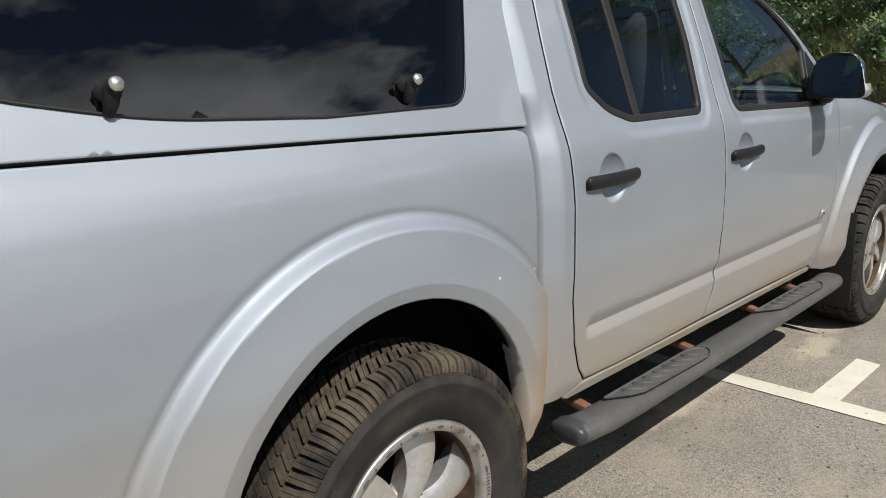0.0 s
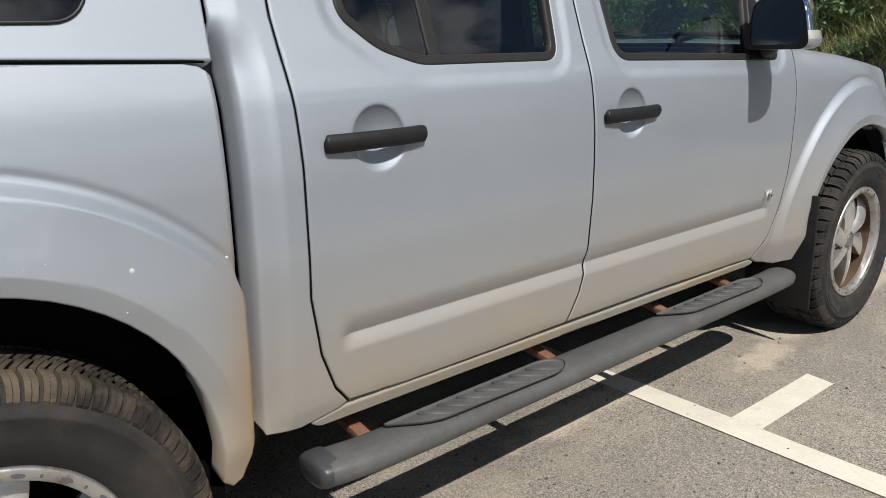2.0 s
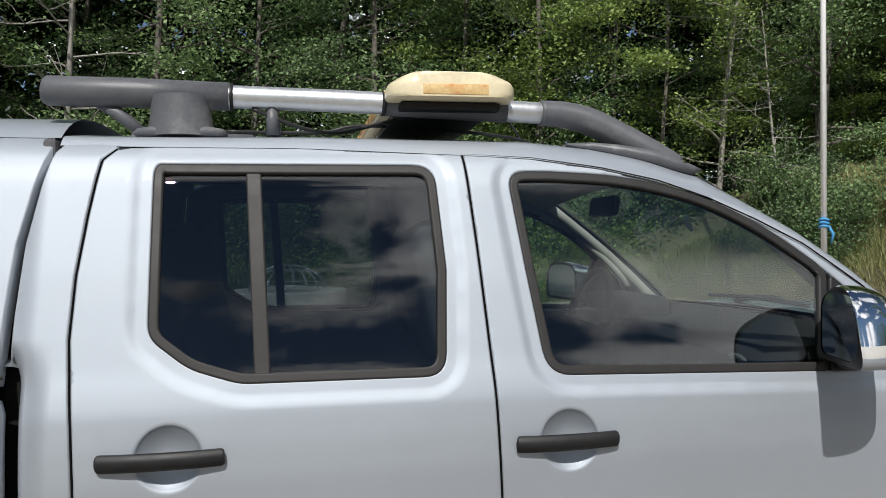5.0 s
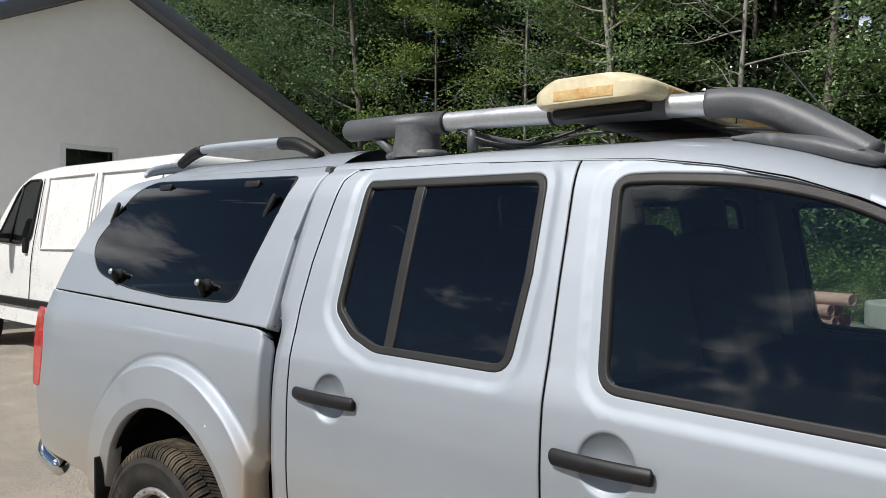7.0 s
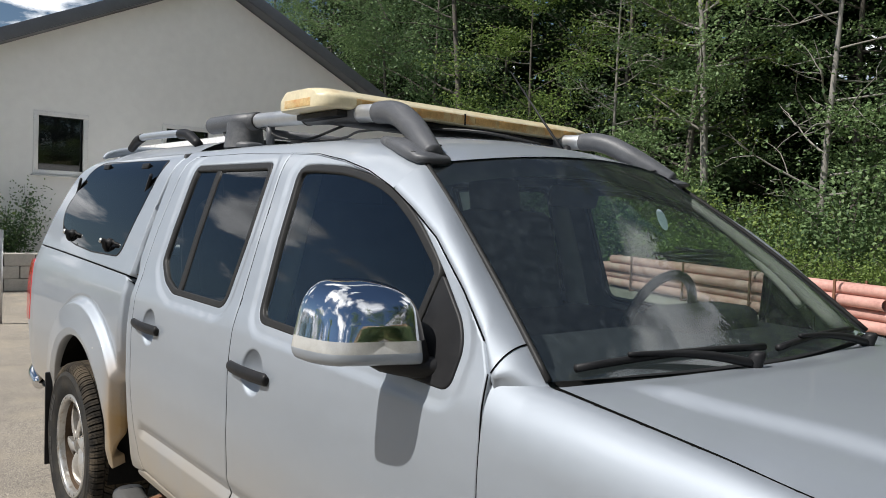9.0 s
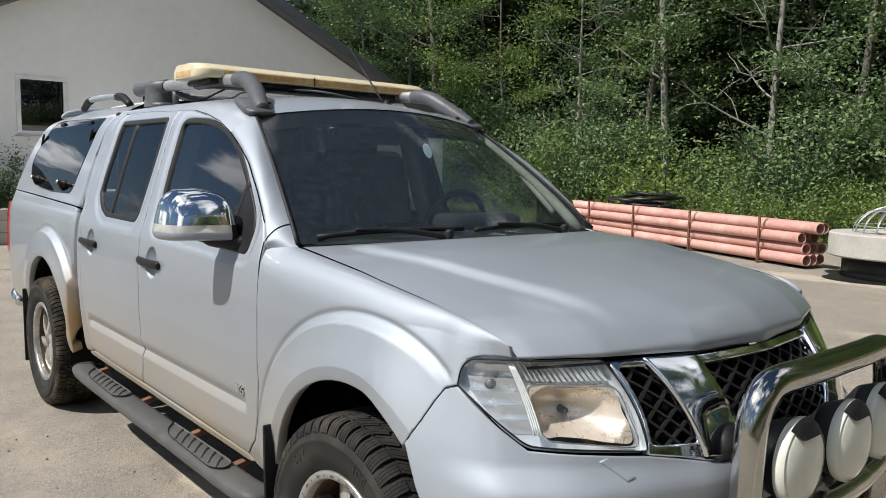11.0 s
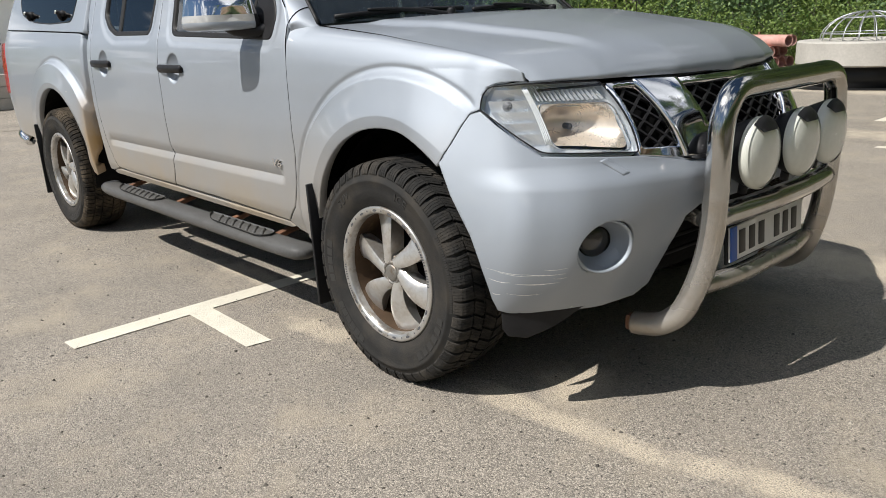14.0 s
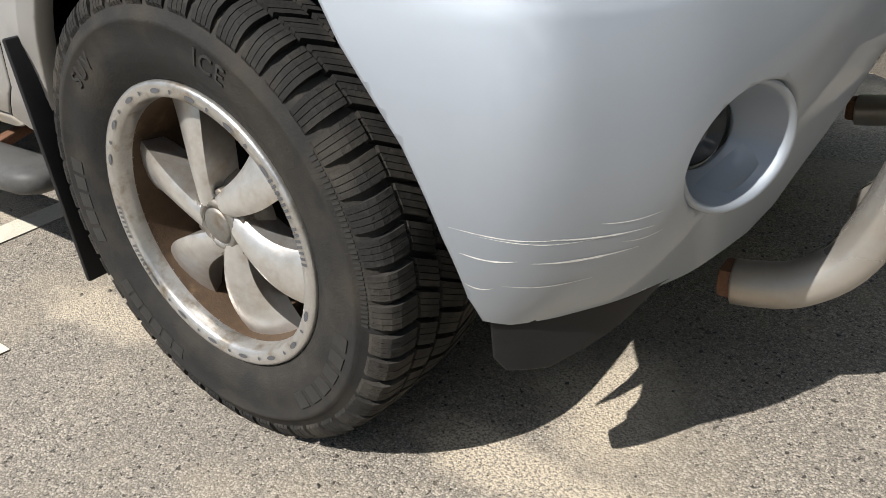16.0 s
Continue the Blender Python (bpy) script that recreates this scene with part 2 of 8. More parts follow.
        sand = w if sand is None else op("MAXIMUM", sand, w)
    grit = rng(tex(190, 2, 0.6), 0.43, 0.54, 0.05, 0.92)
    col = mix(op("MULTIPLY", sand, grit), col, (0.54, 0.462, 0.35))
    l.new(col, b.inputs["Base Color"])
    b.inputs["Roughness"].default_value = 0.9
    bu = n.new("ShaderNodeBump")
    bu.inputs["Strength"].default_value, bu.inputs["Distance"].default_value = 0.7, 0.003
    l.new(op("ADD", op("MULTIPLY", stone.outputs["Distance"], -0.8), op("MULTIPLY", tex(300, 4), 0.5)), bu.inputs["Height"])
    l.new(bu.outputs["Normal"], b.inputs["Normal"])
    return m


DIRT = (0.30, 0.238, 0.155)
PAINT = mat("silver_paint", (0.360, 0.391, 0.429), 0.69, 0.80, 0.02, 3, 0.0, 900, 0.02, 0.7, low=(DIRT, 0.42, 0.90, 0.90), stain=((0.37, 0.497, 0.509), (1.02, 0.60), (0.33, 0.21, 0.085)))
PAINT_CLEAN = mat("silver_paint_upper", (0.360, 0.391, 0.429), 0.69, 0.80, 0.02, 3, 0.0, 900, 0.02, 0.7)
BLACK_PLASTIC = mat("black_plastic", (0.014, 0.014, 0.015), 0.48, 0, 0.2, 20, 0.03, 500, spec=0.22)
GREY_PLASTIC = mat("grey_plastic", (0.085, 0.088, 0.095), 0.42, 0, 0.15, 15, 0.12, 500, spots=(0.16, 0.16, 0.16), spot_scale=6, spec=0.35)
STEP_PLASTIC = mat("step_plastic", (0.068, 0.070, 0.071), 0.5, 0, 0.2, 12, 0.06, 400, low=(DIRT, 0.30, 0.44, 0.10), spec=0.2)
STEP_CAP = mat("step_cap", (0.042, 0.044, 0.047), 0.4, 0, 0.15, 12, 0.03, 300, spec=0.3)
SEAL = mat("rubber_seal", (0.020, 0.0195, 0.019), 0.5, 0, 0.12, 25, 0.1, 300, spec=0.25)
RUBBER = mat("tyre_rubber", (0.026, 0.0255, 0.0245), 0.75, 0, 0.18, 14, 0.2, 250, spots=(0.055, 0.047, 0.037), spot_scale=7, spot_range=(0.46, 0.78), spec=0.15)
TREAD_GREY = mat("tyre_tread_grey", (0.024, 0.0235, 0.0225), 0.8, 0, 0.22, 18, 0.3, 200, spots=(0.062, 0.055, 0.046), spot_scale=9, spot_range=(0.44, 0.70), spec=0.12)
TREAD = mat("tyre_tread", (0.026, 0.0235, 0.0205), 0.85, 0, 0.22, 18, 0.3, 200, spots=(0.105, 0.084, 0.060), spot_scale=9, spot_range=(0.40, 0.66), spec=0.1)
ALLOY = mat("alloy", (0.62, 0.61, 0.59), 0.34, 0.75, 0.10, 9, 0.05, 300, spots=(0.30, 0.215, 0.12), spot_scale=8, spot_range=(0.44, 0.72))
ALLOY_LIP = mat("alloy_lip", (0.52, 0.51, 0.49), 0.34, 0.8, 0.10, 20, 0.05, 300, spots=(0.26, 0.20, 0.13), spot_scale=22, spot_range=(0.52, 0.72))
ALLOY_CAP = mat("alloy_cap", (0.24, 0.23, 0.21), 0.45, 0.6, 0.2, 30, 0.1, 300, spots=(0.16, 0.12, 0.08), spot_scale=20, spot_range=(0.48, 0.66))
ALLOY_DIRTY = mat("alloy_dirty", (0.075, 0.045, 0.024), 0.75, 0.1, 0.3, 9, 0.15, 200, spots=(0.20, 0.13, 0.07), spot_scale=14, spot_range=(0.56, 0.74))
CHROME = mat("chrome", (0.76, 0.76, 0.77), 0.06, 1.0, 0.02, 8, 0.01, 60, 0.03)
# low browns the tubes with dirt and a painted reflection of the ground
STEEL = mat("polished_steel", (0.50, 0.495, 0.48), 0.13, 1.0, 0.06, 8, 0.02, 60, 0.05, spots=(0.36, 0.30, 0.23), spot_scale=5, spot_range=(0.48, 0.80), low=((0.27, 0.215, 0.15), 0.22, 0.75, 0.55))
# near-black without gloss: painted shade for gaps, hollows and slots
DARK = mat("void_shade", (0.006, 0.006, 0.006), 0.9, 0, 0.1, spec=0.0)
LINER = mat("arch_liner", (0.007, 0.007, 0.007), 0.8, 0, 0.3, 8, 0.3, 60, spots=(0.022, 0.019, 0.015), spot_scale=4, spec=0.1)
RUST = mat("rusty_steel", (0.16, 0.075, 0.04), 0.8, 0.1, 0.4, 20, 0.3, 150)
GLASS = glass("window_glass", (0.60, 0.69, 0.67), 0.0, 0.0010, shine=0.080, edge=3.4)
GLASS_DARK = glass("tinted_glass", (0.30, 0.35, 0.36), 0.0, 0.0008)
# the bluish film is dust and dried rain with sky haze put into its colour
GLASS_SCREEN = glass("windscreen_glass", (0.64, 0.76, 0.73), 0.0, 0.038, 0.07, 0.11, (0.38, 0.46, 0.50))
LENS = glass("clear_lens", (0.94, 0.95, 0.95), 0.0, 0.006)
COVER_PLASTIC = mat("spot_cover", (0.62, 0.63, 0.56), 0.22, 0, 0.05, 5, 0.02, 60, coat=0.6)
CABIN = mat("cabin_trim", (0.075, 0.076, 0.08), 0.75, 0, 0.15, 12, 0.1, 200, spec=0.2)
DASH = mat("dashboard_vinyl", (0.018, 0.019, 0.021), 0.85, 0, 0.15, 12, 0.1, 300, spec=0.15)
CABIN_LIGHT = mat("cabin_headlining", (0.34, 0.33, 0.30), 0.85, 0, 0.08, 6, 0.1, 300, spec=0.2)
ASPHALT = asphalt()
LINE_PAINT = mat("line_paint", (0.62, 0.58, 0.48), 0.75, 0, 0.08, 9, 0.35, 120, spots=(0.42, 0.38, 0.30), spot_scale=12, spot_range=(0.6, 0.75))
PEBBLE = mat("pebble", (0.080, 0.070, 0.058), 0.9, 0, 0.5, 4, 0.2, 200, spots=(0.34, 0.31, 0.26), spot_scale=8, spot_range=(0.56, 0.60))
RENDER = mat("wall_render", (0.85, 0.85, 0.83), 0.85, 0, 0.04, 0.7, 0.15, 60)
ROOF_METAL = mat("roof_sheet", (0.14, 0.15, 0.17), 0.45, 0.3, 0.1, 3)
WHITE_PAINT = mat("white_paint", (0.78, 0.78, 0.77), 0.3, 0, 0.03, 4, coat=0.6)
PINK_PIPE = mat("clay_pipe", (0.50, 0.26, 0.22), 0.55, 0, 0.12, 2, 0.05, 60, tint=(0.60, 0.34, 0.285), per_object=0.10, spots=(0.64, 0.44, 0.38), spot_scale=1.2, spot_range=(0.48, 0.7))
CONCRETE = mat("concrete", (0.42, 0.40, 0.36), 0.9, 0, 0.12, 4, 0.3, 70, spots=(0.30, 0.29, 0.26), spot_scale=2)
GRANITE = mat("granite_block", (0.36, 0.335, 0.30), 0.85, 0, 0.18, 7, 0.5, 40, per_object=0.22, spots=(0.25, 0.235, 0.21), spot_scale=6)
SOIL = mat("bank_soil", (0.12, 0.105, 0.06), 0.95, 0, 0.3, 1.2, 0.9, 14, spots=(0.24, 0.18, 0.11), spot_scale=0.5, spot_range=(0.55, 0.7))
BARK = mat("bark", (0.10, 0.088, 0.075), 0.9, 0, 0.3, 5, 0.6, 30)
BARK_PALE = mat("pale_bark", (0.25, 0.235, 0.21), 0.85, 0, 0.25, 5, 0.4, 30)
LEAF = leaf_mat("leaf_green", (0.040, 0.088, 0.038), (0.240, 0.345, 0.145))
LEAF_YELLOW = leaf_mat("leaf_yellow_green", (0.075, 0.140, 0.036), (0.31, 0.40, 0.11))
LEAF_DARK = leaf_mat("leaf_dark", (0.045, 0.085, 0.045), (0.21, 0.295, 0.155))
# the wood's inner shade is put into this leaf colour
LEAF_SHADED = leaf_mat("leaf_shaded_green", (0.010, 0.026, 0.010), (0.042, 0.072, 0.026))
GRASS = leaf_mat("grass_blade", (0.075, 0.135, 0.038), (0.40, 0.38, 0.18))
GALV = mat("galvanised", (0.50, 0.51, 0.52), 0.4, 0.8, 0.1, 6)
AMBER = mat("amber_reflector", (0.56, 0.33, 0.12), 0.35, 0, 0.25, 30)
YELLOW_BAND = mat("amber_stained_plastic", (0.60, 0.43, 0.20), 0.4, 0, 0.2, 26, 0.15, 90, spots=(0.50, 0.24, 0.07), spot_scale=20, spot_range=(0.46, 0.62), coat=0.3)
YELLOWED = mat("yellowed_plastic", (0.66, 0.58, 0.39), 0.35, 0, 0.12, 9, 0.03, 60, spots=(0.50, 0.36, 0.16), spot_scale=9, spot_range=(0.55, 0.75), coat=0.3)
RED_LENS = mat("red_lens", (0.42, 0.02, 0.02), 0.15, 0, 0.1, coat=1.0)
RIBBON = mat("ribbon_blue", (0.05, 0.25, 0.50), 0.7)
BLUE_PLASTIC = mat("blue_plastic", (0.02, 0.09, 0.38), 0.5, 0, 0.1)
WHITE_PLATE = mat("plate_white", (0.62, 0.62, 0.60), 0.4, 0, 0.05, 9)
BLACK_INK = mat("black_ink", (0.012, 0.012, 0.012), 0.5, 0, 0.05)
BLACK_HOSE = mat("black_hose", (0.018, 0.018, 0.018), 0.4, 0, 0.1, spec=0.3)

# ---- mesh helpers ----
from mathutils.geometry import delaunay_2d_cdt


def to_mesh(name, verts, faces, smooth=True, normals=None):
    me = bpy.data.meshes.new(name)
    me.from_pydata([tuple(map(float, v)) for v in verts], [], [tuple(int(i) for i in f) for f in faces])
    me.validate()
    me.polygons.foreach_set("use_smooth", [smooth] * len(me.polygons))
    if normals is not None and len(normals) == len(me.vertices):
        me.normals_split_custom_set_from_vertices([tuple(map(float, n)) for n in normals])
    me.update()
    return me


def part(name, me, material, parent=None, label="", sharp=None):
    """Links a mesh (or a bmesh) as one object, under a thing or a part."""
    if isinstance(me, bmesh.types.BMesh):
        bm, me = me, bpy.data.meshes.new(name)
        bm.normal_update()
        bm.to_mesh(me)
        bm.free()
        me.polygons.foreach_set("use_smooth", [True] * len(me.polygons))
        sharp = sharp or 40
    if sharp:
        me.set_sharp_from_angle(angle=radians(sharp))
    me.materials.append(material)
    ob = new(name, me)
    if parent:
        ob.parent = parent
    if label:
        ob["label"] = label
    return ob


def empty(name, label, category, group="", at=(0, 0, 0)):
    ob = new(name)
    ob.empty_display_size = 0.1
    ob.location = at
    return tagged(ob, label, category, group)


def fillet(points, closed=True, seg=6):
    """A polygon whose corners (x, y, radius) are rounded."""
    out, n = [], len(points)
    for i, (x, y, r) in enumerate(points):
        p = np.array((x, y), float)
        if r <= 0 or (not closed and i in (0, n - 1)):
            out.append(p)
            continue
        a, b = np.array(points[i - 1][:2], float) - p, np.array(points[(i + 1) % n][:2], float) - p
        la, lb = np.linalg.norm(a), np.linalg.norm(b)
        d = min(r, 0.49 * la, 0.49 * lb)
        p0, p2 = p + a / la * d, p + b / lb * d
        for t in np.linspace(0, 1, seg + 1):
            out.append((1 - t) ** 2 * p0 + 2 * t * (1 - t) * p + t * t * p2)
    return np.array(out)


def dense(poly, step):
    out = []
    for a, b in zip(poly, np.roll(poly, -1, 0)):
        k = max(1, int(np.linalg.norm(b - a) / step + 0.5))
        out += [a + (b - a) * i / k for i in range(k)]
    return np.array(out)


def area(poly):
    x, y = poly[:, 0], poly[:, 1]
    return 0.5 * np.sum(x * np.roll(y, -1) - y * np.roll(x, -1))


def inset(poly, d):
    """The outline moved inwards by d."""
    if area(poly) < 0:
        poly = poly[::-1]
    e = np.roll(poly, -1, 0) - poly
    e = e / np.maximum(np.linalg.norm(e, axis=1, keepdims=True), 1e-9)
    nrm = np.stack([-e[:, 1], e[:, 0]], -1)
    m = nrm + np.roll(nrm, 1, 0)
    m = m / np.maximum((m * m).sum(1, keepdims=True) * 0.5, 0.35)
    return poly + m * d


def inside(pts, poly):
    x, y = pts[:, 0], pts[:, 1]
    hit = np.zeros(len(pts), bool)
    for (x0, y0), (x1, y1) in zip(poly, np.roll(poly, -1, 0)):
        cross = (y0 > y) != (y1 > y)
        if y1 != y0:
            hit ^= cross & (x < (x1 - x0) * (y - y0) / (y1 - y0) + x0)
    return hit


def skin(name, outline, surface, step=0.018, holes=(), depth=0.018, lip=0.0035, flip=False, lip_holes=True, rings=(), rows=(), levels=(), smooth=True):
    """A sheet cut to an outline (with holes) in the two parameters of a curved surface, with rounded, turned-in edges."""
    loops = [np.asarray(outline, float)] + [np.asarray(h, float) for h in holes]
    loops = [dense(l if area(l) > 0 else l[::-1], step) for l in loops]
    verts, edges, base = [], [], 0
    for l in loops:
        k = len(l)
        verts += list(l)
        edges += [(base + i, base + (i + 1) % k) for i in range(k)]
        base += k
    ring = base
    extra = [inset(loops[0], 0.0045)] + [inset(l, -0.0045) for l in loops[1:]]
    grid = np.stack(np.meshgrid(np.arange(loops[0][:, 0].min(), loops[0][:, 0].max(), step),
                                np.arange(loops[0][:, 1].min(), loops[0][:, 1].max(), step)), -1).reshape(-1, 2)
    keep = inside(grid, inset(loops[0], step * 0.55))
    for l in loops[1:]:
        keep &= ~inside(grid, inset(l, -step * 0.55))
    if rows and holes:      # rows of points that follow the edge of the first hole
        keep &= ~inside(grid, inset(loops[1], -rows[-1] - 0.008))
        extra += [inset(loops[1], -d) for d in rows]
    if levels:      # level rows of points along a crease
        keep &= (grid[:, 1] < levels[0] - 0.005) | (grid[:, 1] > levels[-1] + 0.005)
        along_ = np.arange(loops[0][:, 0].min(), loops[0][:, 0].max(), 0.0045)
        extra += [np.stack([along_ + 0.0022 * (k % 2), np.full(len(along_), q)], -1) for k, q in enumerate(levels)]
    for (cx, cy, r0, r1, dr) in rings:      # finer, round rows of points about a centre
        rad = np.hypot(grid[:, 0] - cx, grid[:, 1] - cy)
        keep &= (rad < r0) | (rad > r1)
        for r in np.arange(r0, r1, dr):
            a = np.arange(0, 2 * math.pi, min(step, 1.25 * dr) / r)
            extra.append(np.stack([cx + r * np.cos(a), cy + r * np.sin(a)], -1))
    more = np.concatenate(extra)
    ok = inside(more, inset(loops[0], 0.004))
    for l in loops[1:]:
        ok &= ~inside(more, inset(l, -0.004))
    verts += list(more[ok]) + list(grid[keep])
    res = delaunay_2d_cdt([Vector(map(float, v)) for v in verts], edges, [], 0, 1e-7)
    uv, orig = np.array([tuple(v) for v in res[0]]), res[3]
    tri = np.array([f for f in res[2] if len(f) == 3])
    mid = uv[tri].mean(1)
    good = inside(mid, loops[0])
    for l in loops[1:]:
        good &= ~inside(mid, l)
    tri = tri[good]
    where = {}
    for i, o in enumerate(orig):
        for k in o:
            where.setdefault(k, i)
    e = 1e-3
    pos = surface(uv[:, 0], uv[:, 1])
    du = surface(uv[:, 0] + e, uv[:, 1]) - surface(uv[:, 0] - e, uv[:, 1])
    dv = surface(uv[:, 0], uv[:, 1] + e) - surface(uv[:, 0], uv[:, 1] - e)
    nrm = np.cross(du, dv)
    nrm /= np.maximum(np.linalg.norm(nrm, axis=1, keepdims=True), 1e-9)
    if flip:
        nrm, tri = -nrm, tri[:, ::-1]
    pos, nrm2 = pos.copy(), nrm.copy()
    faces, allv, alln = list(map(tuple, tri)), list(pos), list(nrm)
    start = 0
    for li, l in enumerate(loops):
        k = len(l)
        ids = [where[start + i] for i in range(k)]
        start += k
        if depth <= 0 or (li and not lip_holes):
            continue
        out2 = l - inset(l, 0.01)
        out2 = out2 / np.maximum(np.linalg.norm(out2, axis=1, keepdims=True), 1e-9) * (1 if li == 0 else -1)
        side = du[ids] * out2[:, :1] / (np.linalg.norm(du[ids], axis=1, keepdims=True) + 1e-9) + dv[ids] * out2[:, 1:] / (np.linalg.norm(dv[ids], axis=1, keepdims=True) + 1e-9)
        side /= np.maximum(np.linalg.norm(side, axis=1, keepdims=True), 1e-9)
        for j, i in enumerate(ids):
            allv[i] = pos[i] - nrm[i] * lip
            v = nrm2[i] * 0.7 + side[j] * 0.7
            alln[i] = v / max(np.linalg.norm(v), 1e-9)
        b = len(allv)
        for j, i in enumerate(ids):
            allv.append(pos[i] - nrm2[i] * (lip + depth) - side[j] * 0.0)
            alln.append(side[j])
        for j in range(k):
            j2 = (j + 1) % k
            q = (ids[j], b + j, b + j2, ids[j2]) if (li == 0) else (ids[j2], b + j2, b + j, ids[j])
            faces.append(q[::-1] if flip else q)
    return to_mesh(name, allv, faces, smooth, alln if smooth else None)


def tube_mesh(name, path, radius, seg=12, closed=False, caps=True, smooth_path=0):
    """A round bar along a path; radius may be one number or one for each point."""
    p = [Vector(v) for v in path]
    rr = list(radius) if hasattr(radius, "__len__") else [radius] * len(p)
    if smooth_path:
        q, r2 = [], []
        for i in range(len(p) - 1):
            a, b, c, d = p[max(i - 1, 0)], p[i], p[i + 1], p[min(i + 2, len(p) - 1)]
            for k in range(smooth_path):
                t = k / smooth_path
                q.append(0.5 * ((2 * b) + (c - a) * t + (2 * a - 5 * b + 4 * c - d) * t * t + (3 * b - a - 3 * c + d) * t ** 3))
                r2.append(rr[i] + (rr[i + 1] - rr[i]) * t)
        p, rr = q + [p[-1]], r2 + [rr[-1]]
    n = len(p)
    tang = [(p[(i + 1) % n if closed else min(i + 1, n - 1)] - p[i - 1 if closed else max(i - 1, 0)]).normalized() for i in range(n)]
    ref = Vector((0, 0, 1)) if abs(tang[0].z) < 0.9 else Vector((1, 0, 0))
    u = (ref - tang[0] * ref.dot(tang[0])).normalized()
    verts, faces = [], []
    for i in range(n):
        u = (u - tang[i] * u.dot(tang[i])).normalized()
        w = tang[i].cross(u)
        verts += [p[i] + (u * math.cos(a) + w * math.sin(a)) * rr[i] for a in (2 * math.pi * k / seg for k in range(seg))]
    for i in range(n if closed else n - 1):
        for k in range(seg):
            a, b = i * seg, ((i + 1) % n) * seg
            faces.append((a + k, a + (k + 1) % seg, b + (k + 1) % seg, b + k))
    if caps and not closed:
        faces += [tuple(range(seg))[::-1], tuple((n - 1) * seg + k for k in range(seg))]
    return to_mesh(name, verts, faces)


def lathe(name, profile, centre, axis=(0, -1, 0), seg=64, arc=None):
    """A profile of (radius, height along the axis) turned round the axis."""
    ax = Vector(axis).normalized()
    u = (Vector((0, 0, 1)) - ax * ax.z).normalized() if abs(ax.z) < 0.9 else Vector((1, 0, 0))
    w = ax.cross(u)
    c, verts, faces = Vector(centre), [], []
    for k in range(seg):
        a = 2 * math.pi * k / seg
        d = u * math.cos(a) + w * math.sin(a)
        verts += [c + d * r + ax * h for r, h in profile]
    m = len(profile)
    for k in range(seg):
        a, b = k * m, ((k + 1) % seg) * m
        faces += [(a + i, a + i + 1, b + i + 1, b + i) for i in range(m - 1)]
    return to_mesh(name, verts, faces)


def box_bm(size, at=(0, 0, 0), bevel=0.0, turn=None, bm=None, seg=2):
    """A box with bevelled edges, as (or added to) a bmesh."""
    bm = bm or bmesh.new()
    r = bmesh.ops.create_cube(bm, size=1.0)
    vs = r["verts"]
    bmesh.ops.scale(bm, vec=size, verts=vs)
    if bevel:
        es = list({e for v in vs for e in v.link_edges})
        rb = bmesh.ops.bevel(bm, geom=es, offset=bevel, segments=seg, affect="EDGES", profile=0.5)
        vs = list({v for f in rb["faces"] for v in f.verts} | {v for v in vs if v.is_valid})
    m = Matrix.Translation(at) @ (turn.to_matrix().to_4x4() if turn else Matrix())
    bmesh.ops.transform(bm, matrix=m, verts=vs)
    return bm


def grid_mesh(name, fn, us, vs, flip=False):
    """A smooth sheet fn(u, v) over two rows of parameters."""
    verts = [fn(u, v) for v in vs for u in us]
    n = len(us)
    faces = [(j * n + i, j * n + i + 1, (j + 1) * n + i + 1, (j + 1) * n + i) for j in range(len(vs) - 1) for i in range(n - 1)]
    return to_mesh(name, verts, [f[::-1] for f in faces] if flip else faces)

# ---- the shape of the truck ----


def smooth_table(xs, ys, lo, hi, sigma, n=500):
    """A smoothed table of a broken line, for gentle sections."""
    g = np.linspace(lo, hi, n)
    v = np.interp(g, xs, ys)
    k = int(3 * sigma / (hi - lo) * n) + 1
    w = np.exp(-0.5 * (np.arange(-k, k + 1) / (k / 3)) ** 2)
    left, right = v[0] + (v[0] - v[k:0:-1]), v[-1] + (v[-1] - v[-2:-k - 2:-1])
    return g, np.convolve(np.concatenate([left, v, right]), w / w.sum(), "valid")


HALF_WIDTH = smooth_table([0.2, 0.40, 0.47, 0.63, 0.80, 0.98, 1.05, 1.12, 1.165, 1.2, 1.40, 1.61, 1.66, 1.70, 1.74],
                          [0.74, 0.785, 0.806, 0.823, 0.834, 0.834, 0.829, 0.82, 0.806, 0.793, 0.731, 0.659, 0.632, 0.585, 0.50], 0.2, 1.74, 0.012)
ARCHES = ((-0.005, 0.45), (3.225, 0.432))


def ramp(v, lo, hi):
    t = np.clip((v - lo) / (hi - lo), 0, 1)
    return t * t * (3 - 2 * t)


